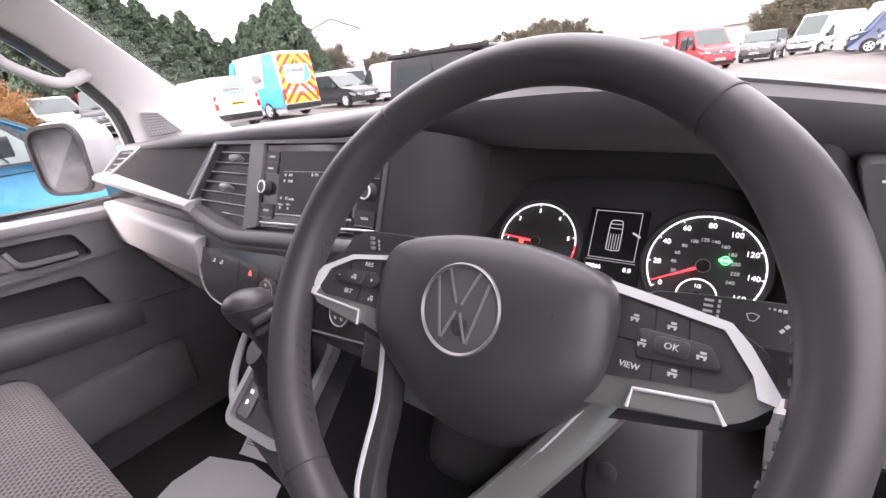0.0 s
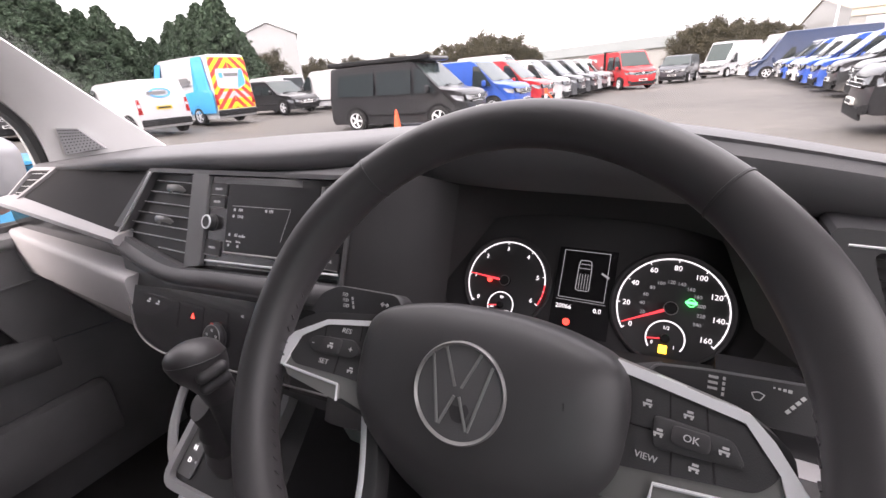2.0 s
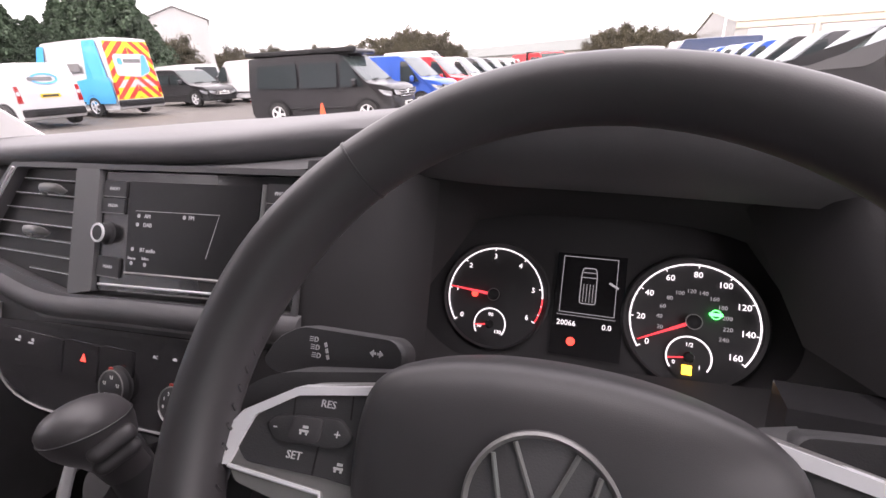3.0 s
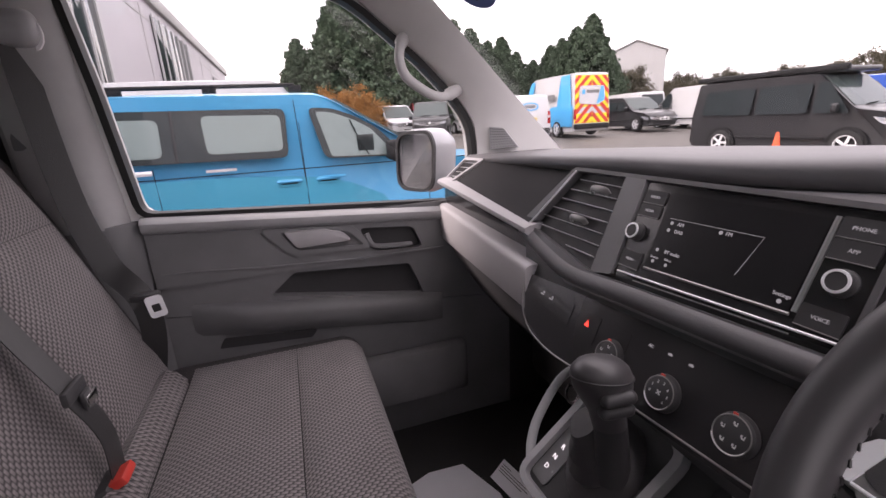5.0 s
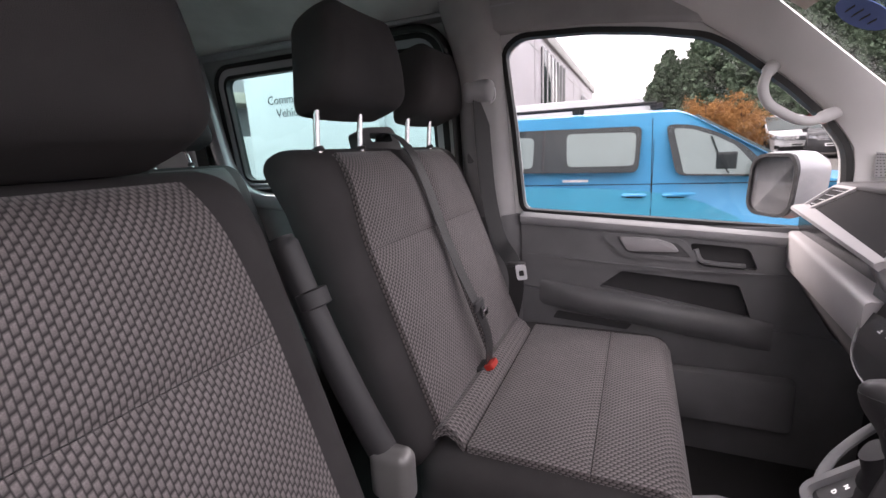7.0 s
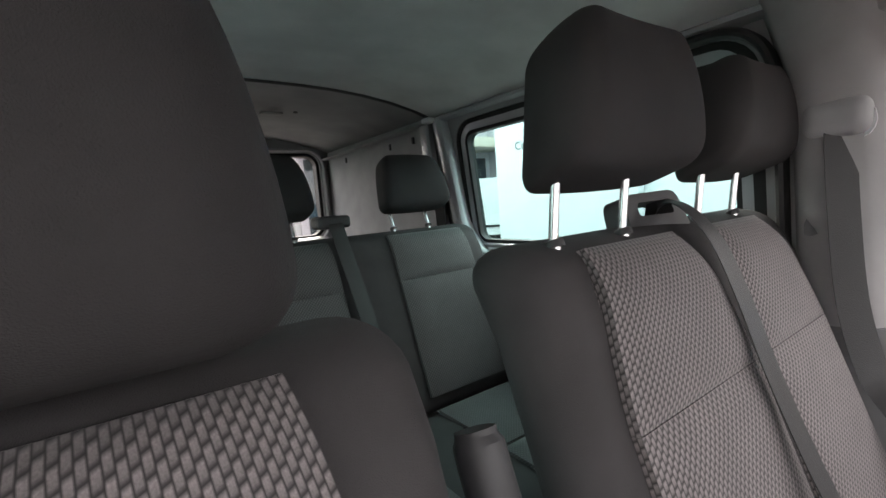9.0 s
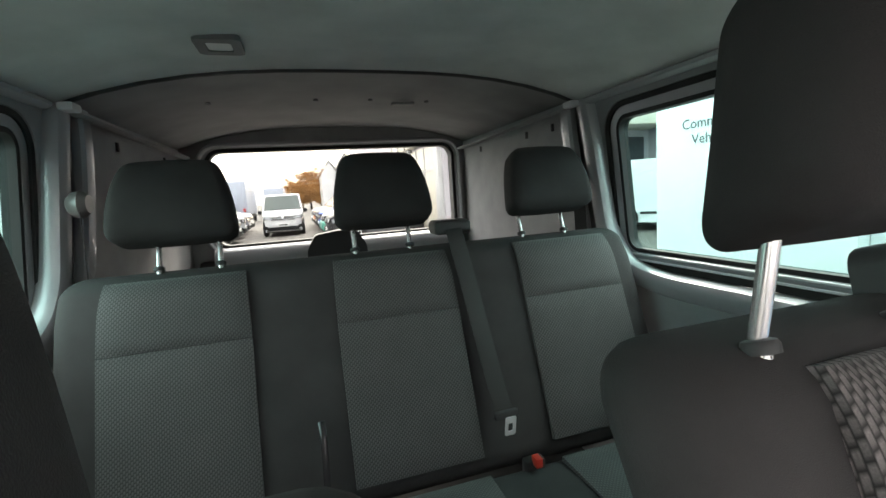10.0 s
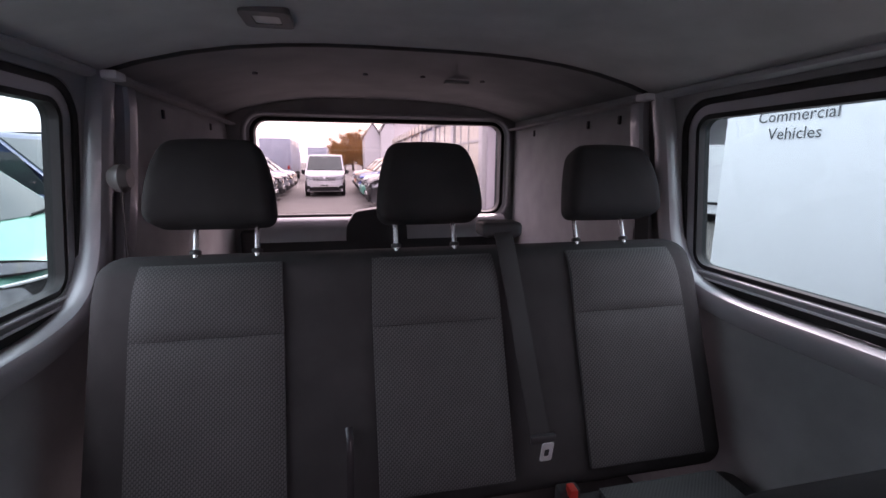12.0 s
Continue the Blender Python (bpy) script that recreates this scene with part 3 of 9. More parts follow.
for sign, nm in ((-1, "wall_front_left"), (1, "wall_front_right")):
    solo(nm, prism([(0.355, 0.45), (0.75, 0.45), (0.75, 1.24), (0.355, 1.18)], side_map(sign), 0.0, 0.05), M_DARK, "dark lining of the footwell beside the front door", "wall", kind="structure")
solo("wall_front", rbox((0, 0.72, 0.86), (1.66, 0.05, 0.74)), M_DARK, "dark bulkhead under the windscreen", "wall", kind="structure")

# ---- seats ----
def cloth(name, f, nu, nv, wide, high, back, mat, parent, label=""):
    """A cloth panel f(a, b), swollen by its own shape, with a turned-in edge along back and cloth coordinates in metres."""
    bm = bmesh.new()
    uvl = bm.loops.layers.uv.new("cloth")
    ring_at = {}

    def vt(i, j):
        if (i, j) not in ring_at:
            a, b = min(max(i / nu, 0), 1), min(max(j / nv, 0), 1)
            p = f(a, b)
            if i < 0 or j < 0 or i > nu or j > nv:
                p = p + Vector(back)
            ring_at[(i, j)] = (bm.verts.new(p), (b * high + 0.02 * ((j > nv) - (j < 0)), a * wide + 0.02 * ((i > nu) - (i < 0))))
        return ring_at[(i, j)]

    for i in range(-1, nu + 1):
        for j in range(-1, nv + 1):
            if (i in (-1, nu)) and (j in (-1, nv)):
                continue
            q = [vt(i, j), vt(i + 1, j), vt(i + 1, j + 1), vt(i, j + 1)]
            fc = bm.faces.new([v for v, _ in q])
            for lp, (_, uv) in zip(fc.loops, q):
                lp[uvl].uv = uv
    return part(name, bm, mat, parent, label, sharp=50)


def belt_strip(path, w, normal, n=5):
    """A flat webbing strap, 2 mm thick."""
    return sweep(smooth_path(path, n), w / 2, 0.0012, up=normal, n=8, power=4)


def seat_frame(xc, yb, zb, recline):
    r = radians(recline)
    return basis(Vector((xc, yb, zb)), (1, 0, 0), (0, -math.sin(r), math.cos(r)), (0, math.cos(r), math.sin(r)))


def roll(v, top):
    """How far a seat's face falls back towards its top."""
    return -0.05 * max(0.0, (v - top + 0.12) / 0.12) ** 2


def backrest(st, m, x0, x1, top, panels, seam, mat, cheek=0.006, narrow=0.045):
    """The back of a seat between x0 and x1, with cloth panels (x from, x to) split by a seam at the height seam."""
    mid, half = (x0 + x1) / 2, (x1 - x0) / 2

    def bend(q):
        v = q.y + top / 2
        return Vector((q.x, q.y, q.z + roll(v, top) * 0.75))

    part("backrest", cushion((half, top / 2, 0.058), 0.055, m @ Matrix.Translation((mid, top / 2, -0.058)), (0, 0, cheek), 9, bend), M_CLOTH, st)
    for a, b in panels:
        w = b - a
        for lo, hi, nm in ((0.05, seam - 0.0006, "lower_panel"), (seam + 0.0006, top - 0.034, "upper_panel")):
            def f(s, t, a=a, w=w, lo=lo, hi=hi):
                v = lo + (hi - lo) * t
                puff = 0.009 * (1 - (2 * s - 1) ** 6) * (1 - (2 * t - 1) ** 8)
                taper = narrow * t ** 1.4 if lo > seam else 0.0
                q = m @ Vector((a + taper + (w - 2 * taper) * s, v, 0.014 + puff + roll(v, top)))
                return q
            cloth(nm, f, 14, 14, w, hi - lo, m.to_3x3() @ Vector((0, 0, -0.022)), mat, st)


def headrest(m, x, v0, v1, w, d, parent, fwd=0.0, name="headrest", round_front=0.0, taper=0.12, bend=2.0, soft=0.032, tilt=0.0):
    hv = (v1 - v0) / 2

    def shape(q):
        k = q.y / hv
        back, front = max(0.0, -q.z / (d / 2)), max(0.0, q.z / (d / 2))
        up, out = max(0.0, k), abs(q.x) / (w / 2)
        y = q.y - hv * up * up * (0.11 * out * out + 0.08 * back * back + 0.06 * front * front)
        return Vector((q.x * (1 - taper * max(0.0, 0.5 + 0.5 * k) ** bend) * (1 - 0.05 * back * back) * (1 - round_front * front * front), y, q.z + 0.012 * out * out - 0.012 * k * k + tilt * hv * (1 + k)))

    hr = part(name, cushion((w / 2, hv, d / 2), min(soft, d * 0.48), m @ Matrix.Translation((x, (v0 + v1) / 2, fwd)), (0, 0, 0.012), 8, shape), M_HEADREST, parent)
    return hr


def posts(m, xs, v0, v1, parent, fwd=-0.01, top=None):
    top = fwd if top is None else top
    for x in xs:
        part("headrest_post", sweep([m @ Vector((x, v0 - 0.03, fwd)), m @ Vector((x, v0, fwd)), m @ Vector((x, v1, top)), m @ Vector((x, v1 + 0.04, top))], 0.0062, n=12), M_POST, parent, "bright steel post")
        part("post_collar", lathe([(0.012, -0.006), (0.0125, 0.0), (0.011, 0.003), (0.008, 0.004)], 18, m @ Matrix.Translation((x, v0 - 0.004, fwd)) @ Matrix.Rotation(radians(-90), 4, "X")), M_DARK, parent)


def seat_base(st, x0, x1, y0, y1, ztop, panels, strips, mat, thick=0.14):
    """A cushion from y0 (back) to y1 (front) with cloth strips (y from, y to)."""
    mid, half = (x0 + x1) / 2, (x1 - x0) / 2
    ym, hy = (y0 + y1) / 2, (y1 - y0) / 2
    part("seat_cushion", cushion((half, hy, thick / 2), 0.05, Matrix.Translation((mid, ym, ztop - thick / 2 - 0.006)), (0, 0, 0.012), 9), M_CLOTH, st)
    for a, b in panels:
        for lo, hi in strips:
            def f(s, t, a=a, b=b, lo=lo, hi=hi):
                y = lo + (hi - lo) * t
                over = max(0.0, (y - (y1 - 0.055)) / 0.055)
                puff = 0.010 * (1 - (2 * s - 1) ** 6) * (1 - (2 * t - 1) ** 6)
                drop = 0.05 * (1 - math.sqrt(max(0.0, 1 - min(over, 1.0) ** 2)))
                return Vector((a + (b - a) * s, min(y, y1 - 0.002), ztop + puff - drop + 0.010))
            cloth("cushion_panel", f, 14, 12, b - a, hi - lo, (0, 0, -0.02), mat, st)
    part("seat_box", rbox((mid, ym - 0.02, (FLOOR_Z + ztop - thick) / 2), ((x1 - x0) * 0.94, (y1 - y0) * 0.85, ztop - thick - FLOOR_Z), 0.02), M_DARK, st)


# passenger double seat
mp_ = seat_frame(0.0, -0.535, 0.86, 20)
ps = thing("double_seat", "black double passenger seat with grey slub-weave panels", "seat", (-0.37, -0.35, FLOOR_Z))
backrest(ps, mp_, -0.755, -0.012, 0.655, [(-0.375, -0.078), (-0.675, -0.40)], 0.418, M_WEAVE)
seat_base(ps, -0.755, -0.012, -0.58, -0.115, 0.895, [(-0.665, -0.06)], [(-0.485, -0.2715), (-0.2695, -0.118)], M_WEAVE)
def strip_f(s, t):
    return Vector((-0.62 + 0.56 * s, -0.560 + 0.068 * t, 0.908 + 0.030 * math.sin(math.pi * t)))
cloth("rear_panel", strip_f, 12, 4, 0.56, 0.05, (0, 0, -0.02), M_WEAVE, ps)
posts(mp_, (-0.106, -0.252), 0.642, 0.708, ps, -0.036, -0.004)
posts(mp_, (-0.476, -0.612), 0.642, 0.708, ps, -0.036, -0.004)
headrest(mp_, -0.222, 0.702, 0.888, 0.300, 0.118, ps, 0.006, round_front=0.10, taper=0.30, bend=1.6, soft=0.028, tilt=0.24)
headrest(mp_, -0.596, 0.702, 0.882, 0.290, 0.118, ps, 0.006, round_front=0.10, taper=0.30, bend=1.6, soft=0.028, tilt=0.24)

# driver's seat
md_ = seat_frame(0.0, -0.512, 0.86, 18)
ds = thing("driver_seat", "black driver's seat with grey slub-weave panels", "seat", (0.385, -0.35, FLOOR_Z))
backrest(ds, md_, 0.140, 0.630, 0.618, [(0.222, 0.548)], 0.379, M_WEAVE, narrow=0.025)
seat_base(ds, 0.128, 0.645, -0.57, -0.10, 0.895, [(0.20, 0.57)], [(-0.52, -0.27), (-0.265, -0.105)], M_WEAVE)
posts(md_, (0.318, 0.452), 0.618, 0.655, ds, -0.055, -0.02)
headrest(md_, 0.385, 0.603, 0.818, 0.284, 0.160, ds, 0.022, round_front=0.20, taper=0.34, bend=2.0, tilt=0.15)
arm = part("armrest", sweep(smooth_path([(0.092, -0.545, 0.95), (0.098, -0.60, 1.06), (0.10, -0.655, 1.18), (0.098, -0.695, 1.275), (0.096, -0.712, 1.315)], 5), lambda t: 0.020 if t < 0.93 else 0.017, lambda t: 0.024 if t < 0.93 else 0.019, up=(0, 1, 0.3), n=14, power=2.4), M_DARK, ds, "black folded-up armrest")
part("adjuster_wheel", lathe([(0.020, -0.014), (0.0245, -0.012), (0.0245, 0.012), (0.020, 0.014)], 30, Matrix.Translation((0.099, -0.66, 1.225)) @ Euler((radians(20), 0, 0)).to_matrix().to_4x4()), M_DARK, arm)
part("pivot_cover", cushion((0.02, 0.036, 0.045), 0.018, Matrix.Translation((0.098, -0.545, 0.955))), M_GUN, arm)

# seat belts of the front row
sb = thing("seat_belt", "black belt lying over the double seat, tongue parked", "seat belt", (-0.36, -0.545, 0.89))
part("webbing", belt_strip([(-0.380, -0.825, 1.468), (-0.382, -0.775, 1.478), (-0.374, -0.722, 1.432), (-0.366, -0.684, 1.358), (-0.356, -0.641, 1.248), (-0.343, -0.594, 1.148), (-0.325, -0.553, 1.082)], 0.046, (0, 1, 0.4)), M_BELT, sb)
part("lower_webbing", belt_strip([(-0.325, -0.550, 1.072), (-0.325, -0.526, 1.005), (-0.318, -0.523, 0.935)], 0.044, (0, 1, 0.4)), M_BELT, sb)
part("tongue", join(rbox((-0.324, -0.547, 1.079), (0.058, 0.010, 0.022), 0.004), rbox((-0.333, -0.540, 1.052), (0.022, 0.006, 0.04), 0.002)), M_DARK, sb)
part("tongue_plate", rbox((-0.335, -0.534, 1.059), (0.030, 0.004, 0.016), 0.001), M_CHROME, sb)
gd = mapper(basis(Vector((-0.372, -0.812, 1.452)), (0.97, -0.2, 0.0), (0, -0.30, 0.95), (0, 0.95, 0.30)))
part("guide_cover", ring(quadr([(-0.068, -0.035), (0.068, -0.035), (0.060, 0.042), (-0.056, 0.046)], 0.02, 5), quadr([(-0.040, 0.006), (0.040, 0.006), (0.038, 0.028), (-0.036, 0.030)], 0.009, 5), gd, -0.028, 0.014), M_DARK, sb)
bk = part("buckle", rbox((0, 0, 0), (0.060, 0.045, 0.07), 0.009, Matrix.Translation((-0.308, -0.532, 0.905)) @ Euler((radians(25), 0, 0)).to_matrix().to_4x4()), M_DARK, sb)
part("buckle_button", rbox((0, 0, 0), (0.040, 0.024, 0.014), 0.003, Matrix.Translation((-0.308, -0.516, 0.940)) @ Euler((radians(25), 0, 0)).to_matrix().to_4x4()), M_BUCKLE_RED, sb, "red release button")
sb = thing("seat_belt", "black belt hanging from its anchor on the pillar beside the door", "seat belt", (-0.70, -0.64, 1.59))
part("anchor", cushion((0.024, 0.048, 0.034), 0.0235, Matrix.Translation((-0.712, -0.662, 1.600))), M_DOORUP, sb, "grey plastic anchor cover")
part("anchor_ring", ring(quadr(rrect(-0.052, 0.052, -0.037, 0.030, 0.03, 5), 0.001, 2), quadr(rrect(-0.047, 0.047, -0.032, 0.025, 0.027, 5), 0.001, 2), lambda u, v, d: Vector((-0.716 + d, -0.662 + u, 1.595 + v)), 0.0, 0.006), M_SATIN, sb, "bright edge of the cover")
part("slider", rbox((-0.728, -0.68, 1.50), (0.016, 0.06, 0.22), 0.006), M_DOOR, sb)
part("webbing", belt_strip([(-0.705, -0.655, 1.585), (-0.700, -0.648, 1.45), (-0.695, -0.632, 1.28), (-0.685, -0.60, 1.16), (-0.66, -0.55, 1.09), (-0.665, -0.545, 1.0), (-0.70, -0.58, 0.86), (-0.74, -0.62, 0.70)], 0.048, (0.85, 0.5, 0)), M_BELT, sb)
part("tongue", rbox((-0.655, -0.54, 1.093), (0.03, 0.05, 0.012), 0.003), M_DARK, sb)
part("tongue_plate", ring(rrect(-0.016, 0.016, -0.024, 0.024, 0.007, 4), rrect(-0.008, 0.008, -0.012, 0.006, 0.003, 4), mapper(basis(Vector((-0.640, -0.522, 1.073)), (-0.5, 0.85, 0), (0.1, -0.1, 0.98), (0.85, 0.5, 0))), 0, 0.003), M_SATIN, sb, "steel tongue plate")

# rear bench for three
mr_ = seat_frame(0.0, -1.487, 0.88, 20)
rb = thing("rear_bench", "dark grey three-seat rear bench with woven panels", "bench", (-0.02, -1.3, FLOOR_Z))
backrest(rb, mr_, -0.755, 0.712, 0.605, [(0.318, 0.615), (-0.172, 0.130), (-0.669, -0.362)], 0.412, M_WEAVE_FINE, 0.006, 0.006)
seat_base(rb, -0.755, 0.712, -1.50, -1.02, 0.895, [(0.318, 0.615), (-0.172, 0.130), (-0.669, -0.362)], [(-1.46, -1.20), (-1.19, -1.03)], M_WEAVE_FINE)
for xs, cx, w in (((0.515, 0.384), 0.468, 0.268), ((0.062, -0.086), -0.020, 0.258), ((-0.424, -0.566), -0.515, 0.265)):
    posts(mr_, xs, 0.61, 0.665, rb, -0.055)
    headrest(mr_, cx, 0.658, 0.860, w, 0.10, rb, -0.025, taper=0.30, bend=2.2, soft=0.028)
part("rear_shell", rbox((0, 0, 0), (1.42, 0.52, 0.02), 0.01, mr_ @ Matrix.Translation((-0.02, 0.30, -0.14))), M_DARK, rb)
part("strap_loop", sweep(smooth_path([mr_ @ Vector((0.19, 0.205, 0.012)), mr_ @ Vector((0.188, 0.17, 0.022)), mr_ @ Vector((0.19, 0.09, 0.022)), mr_ @ Vector((0.192, 0.03, 0.012))], 4), 0.008, 0.004, up=(0, 1, 0.3), n=8), M_PIANO, rb)
sb = thing("seat_belt", "black belt of the middle rear seat on the backrest", "seat belt", (-0.19, -1.69, 1.47))
part("outlet_cover", cushion((0.050, 0.040, 0.019), 0.012, Matrix.Translation((-0.192, -1.715, 1.471))), M_DARK, sb)
part("webbing", belt_strip([(-0.185, -1.70, 1.478), (-0.19, -1.672, 1.462), (-0.20, -1.645, 1.38), (-0.212, -1.592, 1.25), (-0.222, -1.538, 1.12), (-0.230, -1.498, 1.03)], 0.047, (0, 1, 0.4)), M_BELT, sb)
part("tongue", rbox((-0.231, -1.488, 1.03), (0.06, 0.012, 0.02), 0.004), M_DARK, sb)
part("tongue_plate", ring(rrect(-0.014, 0.014, -0.026, 0.026, 0.005, 4), rrect(-0.006, 0.006, -0.014, 0.008, 0.003, 4), mapper(basis(Vector((-0.236, -1.478, 1.005)), (1, 0, 0), (0, 0.2, 0.98), (0, 0.98, -0.2))), 0, 0.002), M_SATIN, sb, "steel tongue plate")
sb = thing("belt_buckle", "belt buckle with a red button on the rear bench", "buckle", (-0.289, -1.47, 0.89))
part("body", rbox((-0.289, -1.47, 0.885), (0.052, 0.03, 0.06), 0.007), M_DARK, sb)
part("buckle_button", rbox((-0.289, -1.452, 0.916), (0.018, 0.026, 0.024), 0.003), M_BUCKLE_RED, sb, "red release button")
for sign in (1, -1):
    sb = thing("seat_belt", "black belt hanging from its anchor behind the rear bench", "seat belt", (sign * 0.69, -1.86, 1.59))
    part("anchor", lathe([(0.02, -0.02), (0.030, -0.01), (0.034, 0.008), (0.022, 0.022)], 20, Matrix.Translation((sign * 0.695, -1.855, 1.592)) @ Matrix.Rotation(radians(-90 * sign), 4, "Y")), M_GUN, sb)
    part("webbing", belt_strip([(sign * 0.692, -1.85, 1.575), (sign * 0.698, -1.845, 1.4), (sign * 0.71, -1.83, 1.1), (sign * 0.72, -1.82, 0.8)], 0.046, (1, 0.4, 0)), M_BELT, sb)

# ---- dashboard ----
MP = basis(Vector((0, 0.12, 1.13)), (1, 0, 0), (0, 0.395, 0.919), (0, -0.919, 0.395))


def zv(z):
    """Height in the world to the coordinate up the sloping fascia."""
    return (z - 1.13) / 0.919


fas = lambda u, z, d: MP @ Vector((u, zv(z), d))


def interp(x, tab):
    """A softened run through the (x, value) pairs of a table."""
    xs, vs = [p[0] for p in tab], [p[1] for p in tab]
    return float(np.mean([np.interp(x + k, xs, vs) for k in np.linspace(-0.06, 0.06, 9)]))


CREST_Z = [(-0.82, 1.311), (-0.59, 1.322), (-0.2, 1.343), (0.0, 1.350), (0.10, 1.358), (0.20, 1.367), (0.30, 1.374), (0.39, 1.376), (0.46, 1.369), (0.52, 1.360), (0.58, 1.348), (0.66, 1.332), (0.82, 1.305)]
CREST_Y = [(-0.82, 0.43), (0.05, 0.40), (0.26, 0.26), (0.62, 0.25), (0.82, 0.24)]
LIP_Y = [(-0.82, 0.235), (-0.2, 0.235), (0.1, 0.225), (0.25, 0.235), (0.82, 0.222)]
LIP_DZ = [(-0.82, 0.000), (-0.2, 0.008), (0.15, 0.012), (0.26, 0.05), (0.39, 0.056), (0.50, 0.045), (0.62, 0.022), (0.82, 0.008)]
dash = thing("dashboard", "black and stone-grey van dashboard with a moulded top", "dashboard", (0, 0.3, 1.0))


def dash_row(x):
    zc, yc, yl, dz = interp(x, CREST_Z), interp(x, CREST_Y), interp(x, LIP_Y), interp(x, LIP_DZ)
    zl = zc - dz
    un = 0.75 * max(0.0, dz - 0.012)
    return [Vector((x, *p)) for p in ((0.66, 1.24), (0.60, 1.258), (yc + 0.10, zc - 0.010), (yc + 0.04, zc - 0.001), (yc, zc), (yc - 0.5 * (yc - yl), zc - 0.03 * dz), (yl + 0.012, zc - 0.08 * dz - 0.001), (yl + 0.003, zc - 0.2 * dz - 0.004), (yl + 0.12 * un, zc - 0.45 * dz - 0.007), (yl + 0.45 * un, zc - 0.75 * dz - 0.010), (yl + un, zl - 0.012), (yl + un + 0.006, zl - 0.020), (yl + un + 0.02, zl - 0.024), (yl + un + 0.07, zl - 0.026), (0.5, 1.20))]


part("top_pad", loft([dash_row(x) for x in np.linspace(-0.80, 0.80, 49)]), M_DASH, dash, "black grained top pad", sharp=45)
# second band under the pad, left of the cluster
band = [[Vector((x, *p)) for p in ((0.245, interp(x, CREST_Z) - 0.030), (0.222, interp(x, CREST_Z) - 0.032), (0.214, interp(x, CREST_Z) - 0.038), (0.222, interp(x, CREST_Z) - 0.046), (0.30, interp(x, CREST_Z) - 0.046))] for x in np.linspace(-0.30, 0.17, 14)]
part("upper_band", loft(band), M_DASH, dash, sharp=45)
# body behind everything
part("core", rbox((0, 0.52, 1.08), (1.58, 0.24, 0.30), 0.01), M_DARK, dash)
part("inner_wall", rbox((-0.31, 0.40, 1.08), (0.95, 0.2, 0.24), 0.01), M_DARK, dash)
part("lower_wall", rbox((0, 0.50, 0.86), (1.56, 0.16, 0.5), 0.03), M_DARK, dash)
# passenger's side: sloping black panel with the outer vent, pale lip, black slot and stone-grey band
pan = lambda u, z, d: Vector((u, 0.168 + 1.2 * (z - 1.245) - 0.64 * d, z + 0.768 * d))
part("shelf_panel", prism([(-0.80, 1.240), (-0.315, 1.228), (-0.235, 1.318), (-0.80, 1.304)], pan, -0.006, 0.0), M_MATT, dash, "black panel above the shelf")
rows = []
for x in np.linspace(-0.80, -0.298, 14):
    s_ = (x + 0.78) / 0.48
    yf, z = 0.150 - 0.015 * s_, 1.2535 - 0.026 * s_
    rows.append([Vector((x, yf + 0.032, z + 0.003)), Vector((x, yf + 0.006, z)), Vector((x, yf - 0.002, z - 0.004)), Vector((x, yf - 0.003, z - 0.011)), Vector((x, yf + 0.004, z - 0.017)), Vector((x, yf + 0.03, z - 0.018))])
part("shelf_lip", loft(rows), M_GREY, dash, "stone-grey shelf edge", sharp=45)
part("slot_back", prism([(-0.80, 1.165), (-0.27, 1.145), (-0.29, 1.222), (-0.80, 1.245)], lambda u, z, d: Vector((u, 0.172 - d, z)), 0, 0.004), M_PIANO, dash)
rows = []
for x in np.linspace(-0.80, -0.268, 16):
    s_ = (x + 0.78) / 0.51
    yf, zt, zb = 0.146 - 0.028 * s_, 1.188 - 0.020 * s_, 1.078 - 0.002 * s_
    rows.append([Vector((x, yf + 0.05, zt - 0.001)), Vector((x, yf + 0.006, zt)), Vector((x, yf, zt - 0.004)), Vector((x, yf - 0.002, zt - 0.012)), Vector((x, yf - 0.001, (zt + zb) / 2)), Vector((x, yf + 0.004, zb + 0.012)), Vector((x, yf + 0.014, zb)), Vector((x, yf + 0.07, zb - 0.004))])
part("passenger_band", loft(rows), M_BAND, dash, "stone-grey grained trim band", sharp=45)
# glovebox below
rows = []
for x in np.linspace(-0.79, -0.15, 10):
    s = (x + 0.79) / 0.64
    rows.append([Vector((x, 0.26, 1.10)), Vector((x, 0.175 - 0.03 * s, 1.10)), Vector((x, 0.185 - 0.03 * s, 1.04)), Vector((x, 0.26 - 0.02 * s, 0.92)), Vector((x, 0.36, 0.80)), Vector((x, 0.44, 0.78))])
part("glovebox", loft(rows), M_DASH, dash, sharp=40)
# centre fascia: base slab, grey surround, vent, radio, switches, climate controls
part("fascia_base", prism(quadr([(-0.345, 1.215), (-0.235, 1.08), (0.165, 1.075), (0.165, 1.325), (-0.25, 1.325)], 0.02), fas, -0.05, -0.004), M_DARK, dash)
surr_o = quadr([(-0.352, 1.214), (-0.172, 1.166), (0.160, 1.186), (0.160, 1.324), (-0.250, 1.322)], 0.006, 5)
surr_i = quadr([(-0.312, 1.222), (-0.140, 1.194), (0.1550, 1.211), (0.1550, 1.319), (-0.240, 1.317)], 0.005, 5)
part("fascia_surround", ring(surr_o, surr_i, fas, -0.03, 0.008), M_SURROUND, dash, "dark grey surround of the centre controls")
flank = []
